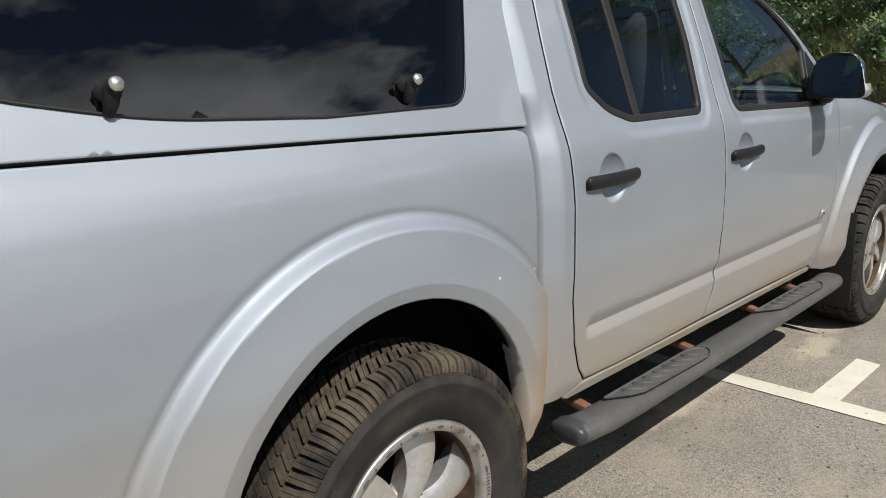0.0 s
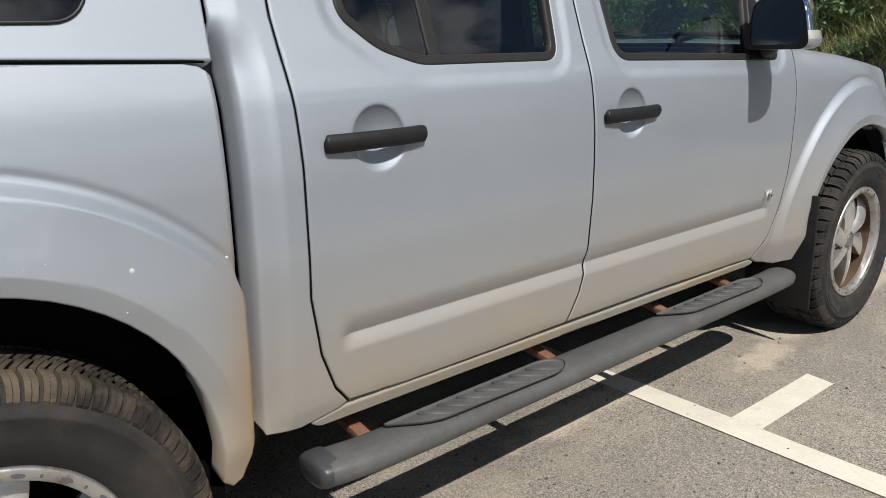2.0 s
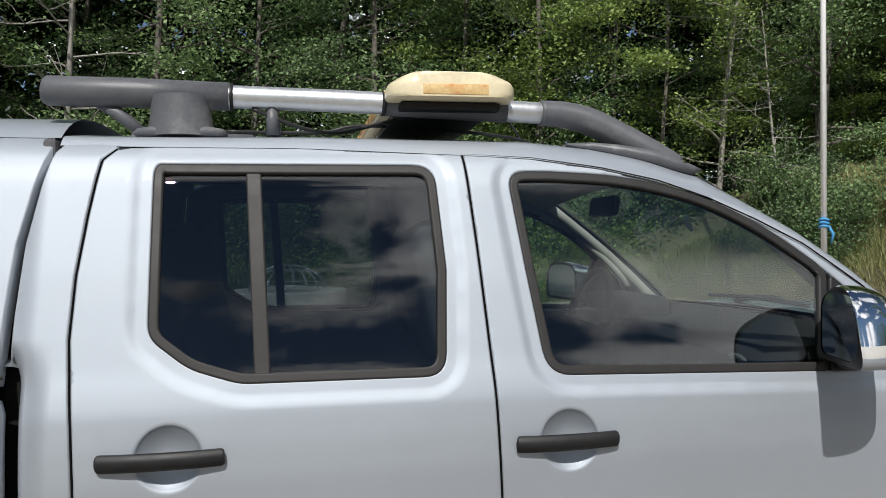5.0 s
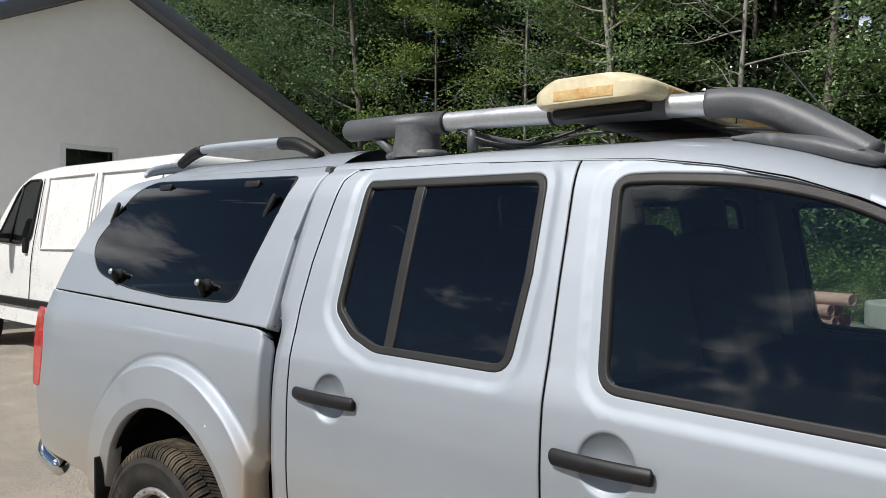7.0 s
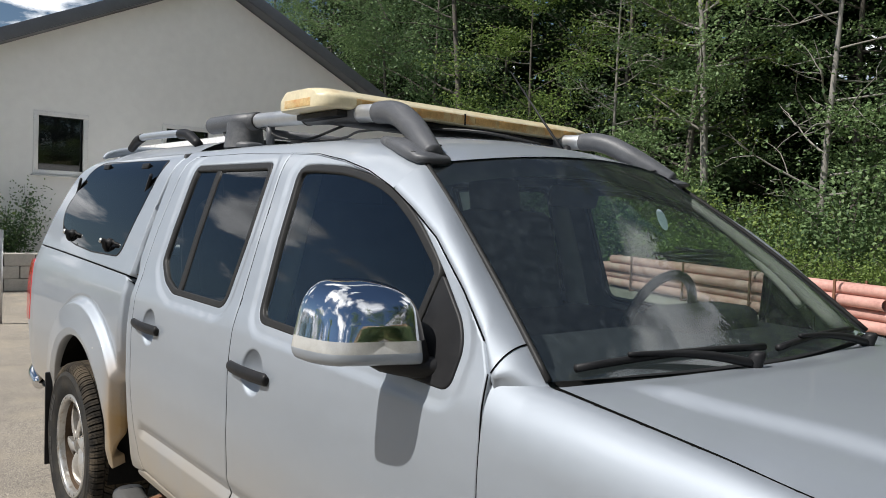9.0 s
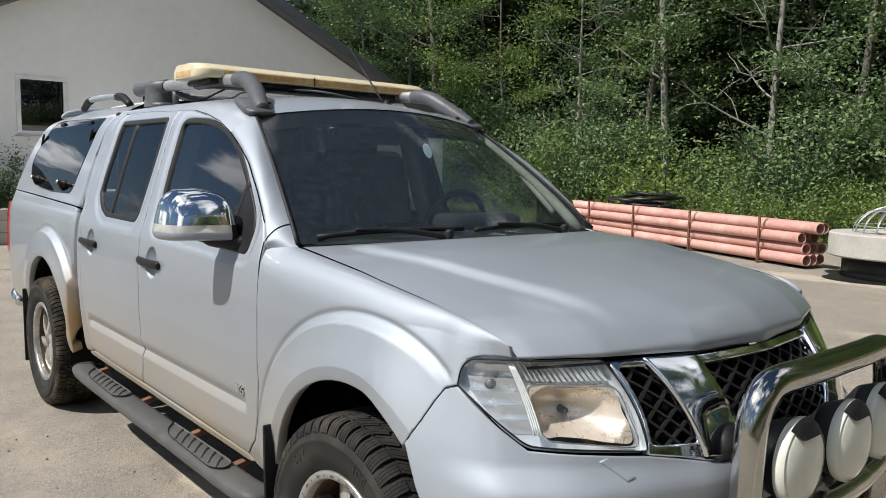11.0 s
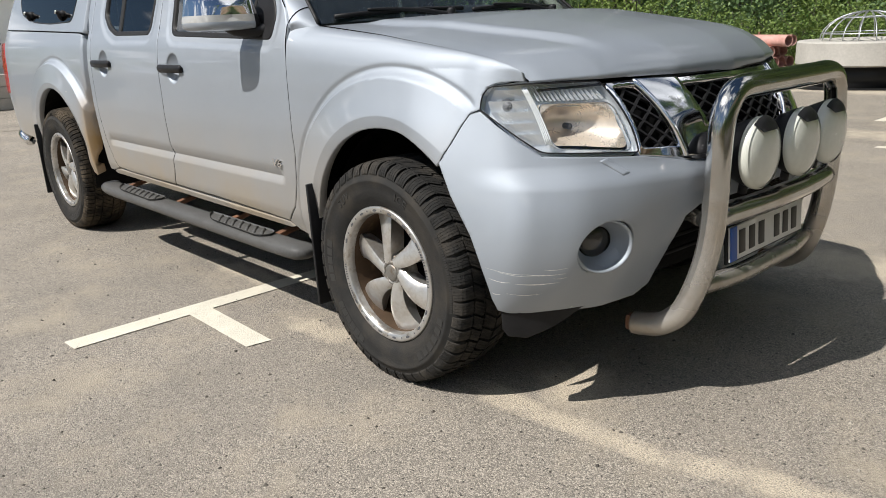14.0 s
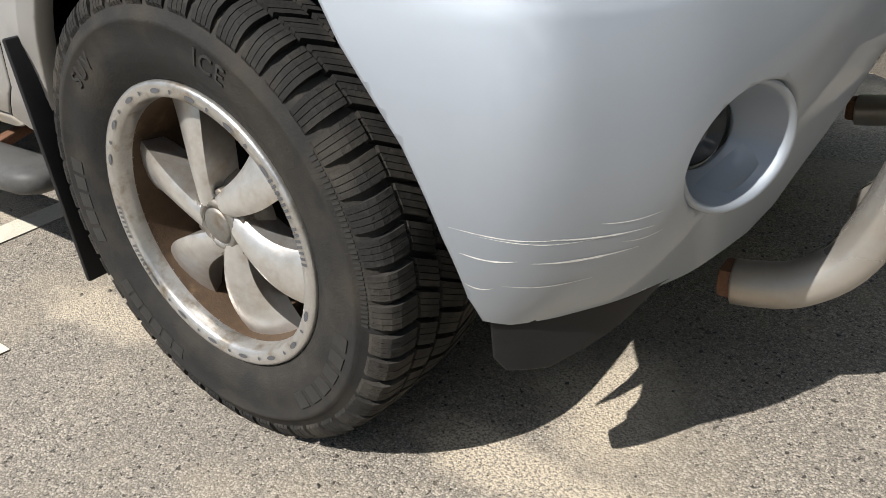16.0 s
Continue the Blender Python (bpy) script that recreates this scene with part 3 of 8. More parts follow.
def half_width(x, z):
    """How far the painted side of the truck stands out from its middle plane."""
    x, z = np.asarray(x, float), np.asarray(z, float)
    w = np.interp(z, *HALF_WIDTH)
    nose = np.clip(x - 2.7, 0, None)
    w = w - 0.035 * (nose / 0.9) ** 2.2 * ramp(z, 0.75, 1.05) - 0.008 * nose
    for cx, cz in ARCHES:
        r = np.hypot(x - cx, (z - cz) * np.where(z > cz, 1.03 if cx < 1 else 1.0, 0.35)) + (0.0 if cx < 1 else 0.010)
        w = w + (1 - ramp(x, 0.500, 0.510) * (cx < 1)) * ((0.031 if cx < 1 else 0.017) * (1 - ramp(r, 0.588, 0.614)) + (0.022 if cx < 1 else 0.036) * (1 - ramp(r, 0.40, 0.62)) - (0.0035 if cx < 1 else 0.005) * np.exp(-((r - 0.622) / 0.009) ** 2) - 0.015 * np.clip((0.474 - r) / 0.045, 0, 1) * ramp(z, 0.42, 0.60)) * ramp(z, 0.12, 0.40) * (1 - 0.55 * ramp(x, 3.34, 3.60))
    above = ramp(z, 1.165, 1.275)
    low_roll = (0.070 * (1 - ramp(x, 0.506, 0.540)) + 0.030 * (1 - ramp(x, 0.525, 0.600))) * (x > 0.511) + 0.055 * ramp(x, 0.478, 0.513) * (x <= 0.511)
    high_roll = 0.024 * (1 - ramp(x, 0.485, 0.565)) * (x > 0.47)
    w = w - ramp(z, 0.36, 0.50) * (low_roll * (1 - above) + high_roll * above)
    groove = np.minimum(np.clip((z - 0.580) / 0.034, 0, 1) ** 1.2, np.clip((0.664 - z) / 0.049, 0, 1) ** 1.5) * ramp(x, 0.70, 0.75) * (1 - ramp(x, 2.50, 2.55))
    return w - 0.015 * groove - 0.012 * ramp(-x, 0.95, 1.14)


# the nose in plan, at four heights: x and half-width from the middle round to the flank
NOSE_Z = np.array([0.28, 0.54, 0.78, 1.0])
NOSE = np.array([
    [(3.91, 0), (3.89, .3), (3.83, .55), (3.75, .69), (3.661, .837), (3.475, .912)],
    [(4.00, 0), (3.98, .3), (3.925, .56), (3.875, .716), (3.751, .852), (3.505, .922)],
    [(4.03, 0), (4.005, .29), (3.925, .49), (3.825, .66), (3.692, .805), (3.487, .884)],
    [(3.915, 0), (3.885, .255), (3.795, .514), (3.715, .696), (3.60, .775), (3.40, .812)]])
NOSE_S = np.linspace(0, 1, 401)


def _nose_tables():
    out = []
    knots = np.linspace(0, 1, 6)
    for row in NOSE:
        cols = []
        for k in range(2):
            c = np.interp(NOSE_S, knots, row[:, k])
            m = 36
            wts = np.exp(-0.5 * (np.arange(-m, m + 1) / (m / 2.2)) ** 2)
            first = c[m:0:-1] if k == 0 else -c[m:0:-1]
            last = 2 * c[-1] - c[-2:-m - 2:-1]
            cols.append(np.convolve(np.concatenate([first, c, last]), wts / wts.sum(), "valid"))
        out.append(cols)
    return np.array(out)


NOSE_TAB = _nose_tables()


def nose(s, z):
    """The front skin: s runs from 0 in the middle to 1 at the flank; returns x and half-width."""
    s, z = np.asarray(s, float), np.asarray(z, float)
    cols = [np.stack([np.interp(np.abs(s), NOSE_S, NOSE_TAB[i, k]) for i in range(4)], -1) for k in range(2)]
    zz = np.clip(z, 0.2, 1.05)
    wts = []
    for i in range(4):
        t = np.ones_like(zz)
        for j in range(4):
            if j != i:
                t = t * (zz - NOSE_Z[j]) / (NOSE_Z[i] - NOSE_Z[j])
        wts.append(t)
    wts = np.stack(wts, -1)
    return (cols[0] * wts).sum(-1), (cols[1] * wts).sum(-1) * np.sign(s + 1e-12)

# ---- the truck: skins ----
CY = 0.03      # its middle plane


def flank(side):
    """The side surface over (x, z), for side -1 (right) or 1 (left)."""
    def f(x, z):
        w = half_width(x, z)
        return np.stack([np.asarray(x, float), -w if side < 0 else 2 * CY + w, np.asarray(z, float)], -1)
    return f


def front(s, z):
    """The nose over (s, z), s > 0 on the right."""
    x, h = nose(s, z)
    h = np.abs(h)
    a = np.abs(np.asarray(s, float))
    swell = 0.021 * (1 - ramp(z, 0.712, 0.772)) * ramp(z, 0.38, 0.70) * (1 - ramp(a, 0.74, 0.93))
    x, h = x + swell, h + 0.35 * swell * ramp(a, 0.2, 0.5)
    bridge = CY * np.exp(-(h / 0.15) ** 2)
    return np.stack([x, np.where(np.asarray(s) >= 0, -h + bridge, 2 * CY + h - bridge), np.asarray(z, float) + 0 * h], -1)


def moved(surface, d):
    """The same surface, d further out."""
    def f(u, v):
        u, v, e = np.asarray(u, float), np.asarray(v, float), 1e-3
        n = np.cross(surface(u + e, v) - surface(u - e, v), surface(u, v + e) - surface(u, v - e))
        n /= np.maximum(np.linalg.norm(n, axis=-1, keepdims=True), 1e-9)
        p = surface(u, v)
        core = np.stack([np.clip(p[..., 0], -0.9, 3.3), 0 * p[..., 0] + CY, p[..., 2]], -1)
        n = np.where((n * (p - core)).sum(-1, keepdims=True) < 0, -n, n)
        return p + n * d
    return f


FENDER_TOP = smooth_table([2.55, 2.76, 3.11, 3.45, 3.59, 3.66, 3.70, 3.72, 3.80], [1.19, 1.172, 1.137, 1.091, 1.068, 1.046, 1.018, 0.998, 0.93], 2.55, 3.80, 0.018)


GRID_X, GRID_Z = np.linspace(3.20, 3.80, 121), np.linspace(0.30, 1.04, 60)
FRONT_W = []
for z_ in GRID_Z:
    x_, w_ = nose(np.linspace(0.3, 1.0, 200), np.full(200, z_))
    lead = np.clip(x_[-1] - GRID_X, 0, None)
    FRONT_W.append(np.interp(GRID_X, x_[::-1], w_[::-1]) + lead * (w_[-1] - w_[-30]) / (x_[-30] - x_[-1]) - 0.25 * lead ** 2)
FRONT_W = np.array(FRONT_W)


def wing_width(x, z):
    """The flank's width, running over into the corner of the nose."""
    x, z = np.asarray(x, float), np.asarray(z, float)
    i = np.clip((z - GRID_Z[0]) / (GRID_Z[1] - GRID_Z[0]), 0, 58.999)
    k = np.clip((x - GRID_X[0]) / (GRID_X[1] - GRID_X[0]), 0, 119.999)
    a, b = i.astype(int), k.astype(int)
    fi, fk = i - a, k - b
    w = (FRONT_W[a, b] * (1 - fk) + FRONT_W[a, b + 1] * fk) * (1 - fi) + (FRONT_W[a + 1, b] * (1 - fk) + FRONT_W[a + 1, b + 1] * fk) * fi
    t = ramp(x, 3.28, 3.52)
    r = np.hypot(x - ARCHES[1][0], z - ARCHES[1][1]) + 0.010
    crest = -0.006 * ramp(r, 0.590, 0.614) * t * (1 - ramp(x, 3.50, 3.575))
    crest = crest - (0.0050 * np.exp(-((r - 0.622) / 0.009) ** 2) * (1 - ramp(x, 3.545, 3.58)) + 0.010 * np.clip((0.474 - r) / 0.045, 0, 1)) * t
    return half_width(x, z) * (1 - t) + w * t + crest


ROLL = 0.82      # how square the shoulder of the wing is


def fender_skin(side):
    """The front wing over (x, q): up the flank, then rolling in to the edge of the bonnet."""
    def f(x, q):
        x, q = np.asarray(x, float), np.asarray(q, float)
        zt = np.interp(x, *FENDER_TOP)
        z0, run = zt - 0.13, 0.21
        a = np.clip((q - z0) / run, 0, 1) * math.pi / 2
        z = np.where(q < z0, q, z0 + (zt - z0) * np.sin(a) ** ROLL)
        w = wing_width(x, z)
        edge = np.interp(x, [2.6, 2.72, 3.2, 3.62, 3.74], [0.755, 0.722, 0.735, 0.728, 0.700])
        w = w - np.maximum(wing_width(x, zt) - edge, 0.0) * np.where(q < z0, 0, 1 - np.maximum(np.cos(a), 0) ** ROLL)
        return np.stack([x, -w if side < 0 else 2 * CY + w, z], -1)
    return f


def fender_q(x):
    return float(np.interp(x, *FENDER_TOP)) - 0.13 + 0.21


def wing_at(x, z):
    """The wing's parameters for a height on its rolled shoulder."""
    z0 = float(np.interp(x, *FENDER_TOP)) - 0.13
    return (x, z if z < z0 else z0 + 0.21 * math.asin(min(1, (z - z0) / 0.13) ** (1 / ROLL)) / (math.pi / 2))


truck = empty("pickup_truck", "silver double-cab pickup with a canopy, dusty and scratched, parked on asphalt", "pickup truck")

GAP = 0.0030
CREASE = (0.576, 0.586, 0.595, 0.603, 0.609, 0.6135, 0.6165, 0.622, 0.630, 0.640, 0.651, 0.662)      # heights of the rows along the doors' crease
MID_GAP = [(1.487, 1.677), (1.500, 1.458), (1.515, 1.145), (1.523, 0.90), (1.522, 0.80), (1.520, 0.61), (1.502, 0.53), (1.463, 0.447)]
DOOR_FRONT = [(2.622, 1.188), (2.638, 1.06), (2.643, 0.96), (2.642, 0.72), (2.62, 0.60), (2.578, 0.50), (2.50, 0.425)]
DOOR_REAR = [(0.690, 1.684), (0.664, 1.655), (0.645, 1.53), (0.630, 1.40), (0.625, 1.27), (0.638, 1.10), (0.642, 0.99), (0.643, 0.72), (0.665, 0.59), (0.70, 0.50), (0.735, 0.455)]
DOOR_TOP_REAR = [(0.72, 1.690), (0.80, 1.694), (1.1, 1.692)]
DOOR_TOP_FRONT = [(1.66, 1.668), (1.832, 1.643), (1.98, 1.61), (2.107, 1.565), (2.23, 1.508), (2.347, 1.445), (2.485, 1.340), (2.587, 1.248)]
REAR_WINDOW = fillet([(0.775, 1.63, .02), (0.777, 1.270, .03), (0.862, 1.204, .03), (0.966, 1.171, .025), (1.408, 1.168, .05), (1.424, 1.40, 0), (1.412, 1.648, .05), (0.782, 1.648, .045)])
FRONT_WINDOW = fillet([(1.590, 1.633, .05), (1.612, 1.40, 0), (1.640, 1.160, .055), (2.36, 1.140, 0), (2.522, 1.135, .03), (2.530, 1.225, .04), (2.505, 1.275, .05), (2.372, 1.400, .1), (2.242, 1.498, .1), (2.087, 1.577, .1), (1.885, 1.623, .1), (1.70, 1.633, 0)])


def shrink(poly):
    return inset(np.array(poly, float), GAP)


def arch_points(k, a0, a1, r=0.425, n=26):
    cx, cz = ARCHES[k]
    return [(cx + r * math.cos(radians(a)), cz + r * math.sin(radians(a))) for a in np.linspace(a0, a1, n)]


def handle_shape(name, x0, x1, z, w, out, parent):
    """A door's pull handle: a bar with rounded ends over a round dish."""
    pts = fillet([(x0, z + 0.020, .010), (x0, z - 0.025, .010), (x1, z - 0.023, .010), (x1, z + 0.020, .010)])
    m = skin(name, pts, lambda x, zz: np.stack([x, out * (w + 0.030 - 30 * (zz - z) ** 2 - 0.6 * (x - (x0 + x1) / 2) ** 2), zz], -1), 0.008, depth=0.022, lip=0.004, flip=out > 0)
    return part(name, m, BLACK_PLASTIC, parent, "matt black plastic handle")


def near(x, z, poly):
    """The distance from points to an outline."""
    pts = dense(poly, 0.012)
    p = np.stack([np.ravel(x), np.ravel(z)], -1)
    d = np.full(len(p), 9.0)
    for i in range(0, len(pts), 40):
        d = np.minimum(d, np.sqrt(((p[:, None] - pts[None, i:i + 40]) ** 2).sum(-1)).min(1))
    return d.reshape(np.shape(x))


def dished(side, cx, cz, rx, rz, d, window):
    base = flank(side)

    def f(x, z):
        p = base(x, z)
        r = np.sqrt(((x - cx) / rx) ** 2 + ((z - cz) / rz) ** 2)
        p[..., 1] += (1 if side < 0 else -1) * (d * np.clip(1 - r ** 2.2, 0, 1) * (1 - 0.5 * ramp(r, 0.90, 1.0)) + 0.006 * (1 - ramp(near(x, z, window), 0.020, 0.050)))
        return p
    return f


def window_set(outline, side, door, tinted, divider=None):
    """Seal, glass and divider in a door's window."""
    s = flank(side)
    inner = inset(outline, 0.021)
    part("window_seal", skin("window_seal", outline, moved(s, -0.004), 0.03, [inner], 0.02, 0.003, flip=side > 0), SEAL, door, "dull black rubber window surround")
    g = part("window_pane", skin("window_pane", inset(outline, 0.017), moved(s, -0.014), 0.04, depth=0.0, flip=side > 0), GLASS_DARK if tinted else GLASS, door, "dark tinted glass" if tinted else "clear glass with faint dust")
    g.visible_shadow = False
    if divider:
        (xa, za), (xb, zb) = divider
        pts = np.array([(xa - 0.017, za), (xb - 0.017, zb), (xb + 0.017, zb), (xa + 0.017, za)])
        part("window_divider", skin("window_divider", pts, moved(s, -0.008), 0.03, depth=0.012, lip=0.003, flip=side > 0), SEAL, door)


SEAM = ((0.990, 0.785), (0.961, 0.823), (0.910, 0.888), (0.882, 0.916), (0.846, 0.928))      # where wing and bumper meet


def build_side(side):
    s = flank(side)
    fl = side > 0
    out = -1 if side < 0 else 1
    yy = (lambda w: -w) if side < 0 else (lambda w: 2 * CY + w)
    # rear door
    rear = shrink(DOOR_REAR + [(0.9, 0.447), (1.2, 0.445)] + MID_GAP[::-1] + DOOR_TOP_REAR[::-1])
    d = part("rear_door", skin("rear_door", rear, dished(side, 0.825, 1.03, 0.069, 0.069, 0.030, REAR_WINDOW), 0.014, [REAR_WINDOW], flip=fl, rings=[(0.825, 1.03, 0.004, 0.090, 0.005)], rows=(0.012, 0.02, 0.028, 0.036, 0.044, 0.054), levels=CREASE), PAINT, truck, "silver rear door with a pressed groove")
    window_set(REAR_WINDOW, side, d, True, ((1.012, 1.185), (0.992, 1.635)))
    handle_ys = float(half_width(0.81, 1.03))
    handle_shape("handle", 0.687, 0.938, 1.031, handle_ys if side < 0 else handle_ys + 2 * CY, out, d)
    # front door
    fd = shrink(MID_GAP + [(1.9, 0.443), (2.3, 0.432)] + DOOR_FRONT[::-1] + DOOR_TOP_FRONT[::-1])
    d2 = part("front_door", skin("front_door", fd, dished(side, 1.680, 1.018, 0.069, 0.069, 0.030, FRONT_WINDOW), 0.014, [FRONT_WINDOW], flip=fl, rings=[(1.680, 1.018, 0.004, 0.090, 0.005)], rows=(0.012, 0.02, 0.028, 0.036, 0.044, 0.054), levels=CREASE), PAINT, truck, "silver front door with a pressed groove")
    cut = fillet([(1.590, 1.633, .05), (1.612, 1.40, 0), (1.640, 1.160, .055), (2.345, 1.140, 0.01), (2.395, 1.372, .02), (2.372, 1.400, .05), (2.242, 1.498, .1), (2.087, 1.577, .1), (1.885, 1.623, .1), (1.70, 1.633, 0)])
    window_set(cut, side, d2, False)
    tri = fillet([(2.352, 1.140, .01), (2.522, 1.135, .03), (2.530, 1.225, .04), (2.505, 1.275, .05), (2.402, 1.37, .02)])
    part("mirror_sail", skin("mirror_sail", tri, moved(s, -0.002), 0.02, depth=0.015, flip=fl), BLACK_PLASTIC, d2, "grained black triangle behind the mirror")
    handle_ys = float(half_width(1.67, 1.02))
    handle_shape("handle", 1.553, 1.790, 1.018, handle_ys if side < 0 else handle_ys + 2 * CY, out, d2)
    # black cords laid along the door gaps paint the shade in them
    for gap_line in (MID_GAP, DOOR_REAR, DOOR_FRONT, DOOR_TOP_REAR + [MID_GAP[0]], [MID_GAP[0]] + DOOR_TOP_FRONT):
        gl_ = np.array(gap_line)
        tt = np.linspace(0, 1, 8 * len(gl_))
        k_ = np.linspace(0, 1, len(gl_))
        part("door_gap", tube_mesh("door_gap", moved(s, -0.0035)(np.interp(tt, k_, gl_[:, 0]), np.interp(tt, k_, gl_[:, 1])), 0.0019, 6), DARK, truck)
    # front wing
    top = [(x, fender_q(x)) for x in np.linspace(3.681, 2.655, 24)]
    wing = DOOR_FRONT + [(2.55, 0.40), (2.66, 0.375), (2.765, 0.375)] + arch_points(1, 172, 52, n=26) + [(float(nose(s_, z_)[0]) + 0.004, z_) for s_, z_ in SEAM] + [wing_at(float(nose(s_, z_)[0]) + 0.008, z_) for s_, z_ in ((0.840, 0.950), (0.828, 0.972), (0.806, 0.990), (0.775, 0.999), (0.73, 1.002))] + [wing_at(3.690, 1.001), wing_at(3.687, 1.012)] + top
    part("front_wing", skin("front_wing", inset(np.array(wing), 0.0008), fender_skin(side), 0.010, depth=0.035, lip=0.0025, flip=fl, rings=[(*ARCHES[1], 0.438, 0.65, 0.0050)]), PAINT, truck, "silver front wing with a flared wheel arch")
    # a thin black cord paints the shaded seam of wing and bumper
    seam = np.array([(float(nose(s_, z_)[0]) + 0.004, z_) for s_, z_ in SEAM])
    tt = np.linspace(0, 1, 24)
    part("wing_seam", tube_mesh("wing_seam", fender_skin(side)(np.interp(tt, np.linspace(0, 1, len(SEAM)), seam[:, 0]), np.interp(tt, np.linspace(0, 1, len(SEAM)), seam[:, 1])), 0.0012, 6), DARK, truck)
    # rear corner of the cab
    pillar = [(0.560, 1.675), (0.541, 1.59), (0.518, 1.47), (0.508, 1.32), (0.506, 1.225), (0.5145, 1.19), (0.516, 1.10), (0.516, 0.62), (0.514, 0.53), (0.516, 0.47), (0.54, 0.43), (0.62, 0.425), (0.715, 0.443)] + DOOR_REAR[::-1] + [(0.70, 1.694), (0.66, 1.70), (0.575, 1.698)]
    part("cab_corner", skin("cab_corner", shrink(pillar), s, 0.007, depth=0.03, flip=fl), PAINT, truck)
    # dark strip added in the bed-to-cab groove to stand for its deep shade
    part("gap_strip", box_bm((0.05, 0.03, 0.80), (0.510, yy(0.705), 0.82), 0.005), LINER, truck)
    # sill
    sill = fillet([(0.72, 0.445, 0), (0.64, 0.430, .01), (0.66, 0.412, .02), (2.50, 0.396, .01), (2.53, 0.407, .01), (2.49, 0.422, 0)])
    part("sill", skin("sill", sill, moved(s, 0.001), 0.02, depth=0.05, lip=0.006, flip=fl), PAINT, truck, "dirty silver sill")
    # load bed
    bed = [(0.440, 1.191), (0.466, 1.186), (0.488, 1.173), (0.502, 1.152), (0.507, 1.125), (0.508, 0.62), (0.505, 0.54), (0.49, 0.46), (0.462, 0.39), (0.44, 0.38), (0.418, 0.40)] + arch_points(0, 3, 196, n=34) + \
          [(-0.46, 0.40), (-0.60, 0.45), (-0.72, 0.50), (-1.13, 0.53), (-1.145, 0.80), (-1.09, 1.10), (-1.075, 1.231), (-0.67, 1.222), (-0.08, 1.206)]
    part("load_bed_side", skin("load_bed_side", inset(np.array(bed), 0.0012), s, 0.015, depth=0.05, lip=0.003, flip=fl, rings=[(*ARCHES[0], 0.438, 0.65, 0.0050)]), PAINT, truck, "silver load bed side with a flared arch and chipped paint")
    # black cord painting the shade between bed and canopy
    rim_x = np.linspace(0.480, -1.04, 40)
    part("canopy_gap", tube_mesh("canopy_gap", moved(s, -0.0015)(rim_x, np.interp(rim_x, [-1.05, -0.67, -0.08, 0.44, 0.49], [1.2335, 1.2248, 1.2088, 1.1935, 1.1925])), 0.0026, 6), DARK, truck)
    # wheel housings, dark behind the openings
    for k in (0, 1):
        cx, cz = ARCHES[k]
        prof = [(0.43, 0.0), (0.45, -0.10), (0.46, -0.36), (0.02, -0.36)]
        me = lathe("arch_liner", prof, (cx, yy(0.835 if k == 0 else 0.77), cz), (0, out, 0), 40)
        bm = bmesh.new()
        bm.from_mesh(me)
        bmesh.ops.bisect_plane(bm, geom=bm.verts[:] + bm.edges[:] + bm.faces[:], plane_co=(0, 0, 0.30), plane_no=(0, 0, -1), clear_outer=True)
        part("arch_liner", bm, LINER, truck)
        bm = box_bm((0.014, 0.27, 0.46), (cx - 0.424, yy(0.754), 0.400), 0.005, Euler((0, radians(-2), 0)))
        part("mud_flap", bm, BLACK_PLASTIC, truck, "scuffed black mud flap")


for side in (-1, 1):
    build_side(side)

# near-black box behind the panel gaps, in place of their shade
inner = bmesh.new()
box_bm((2.0, 1.50, 0.68), (1.60, CY, 0.80), 0.02, None, inner)
box_bm((1.60, 1.50, 0.62), (-0.30, CY, 0.86), 0.02, None, inner)
part("inner_body", inner, DARK, truck)
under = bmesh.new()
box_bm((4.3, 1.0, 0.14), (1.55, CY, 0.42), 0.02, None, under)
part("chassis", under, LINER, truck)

# the roof with its rails' edge, and the pillars beside the windscreen
DOOR_LINE = np.array([(0.53, 0.600, 1.700), (0.70, 0.612, 1.698), (1.10, 0.615, 1.697), (1.487, 0.620, 1.682), (1.66, 0.628, 1.673), (1.832, 0.645, 1.648), (1.98, 0.664, 1.614), (2.107, 0.682, 1.569)])


def roof(u, v):
    """u from -1 (right edge) to 1, v from 0 at the back of the cab to 1 at the windscreen."""
    xe = 0.567 + v * 1.543
    a = abs(u)
    ze = np.interp(xe, DOOR_LINE[:, 0], DOOR_LINE[:, 2]) - 0.010
    ye = float(half_width(xe if xe > 0.6 else 0.7, ze)) - 0.003
    y = ye * (a ** 0.9)
    yk, drop = ye - 0.035 - 0.08 * v * v, 0.026 + 0.048 * v * v
    z = ze + drop + 0.050 * (1 - (y / yk) ** 2) if y < yk else ze + drop * (1 - ((y - yk) / (ye - yk)) ** 1.7)
    x = xe + 0.10 * max(0.0, 1 - (y / 0.58) ** 2) * v + 0.010 * v ** 6
    return (x, CY - y if u < 0 else CY + y, z)


us = np.sign(np.linspace(-1, 1, 61)) * (np.abs(np.linspace(-1, 1, 61)) ** 0.6)
part("roof", grid_mesh("roof", lambda u, v: (roof(u, v)[0], roof(u, v)[1] - CY * (1 if u < 0 else -1) * abs(u) ** 2, roof(u, v)[2]), us, np.linspace(0, 1, 40)), PAINT_CLEAN, truck, "silver cab roof")

SCREEN_BOTTOM, SCREEN_TOP = (2.715, 0.725, 1.182), (2.105, 0.565, 1.632)


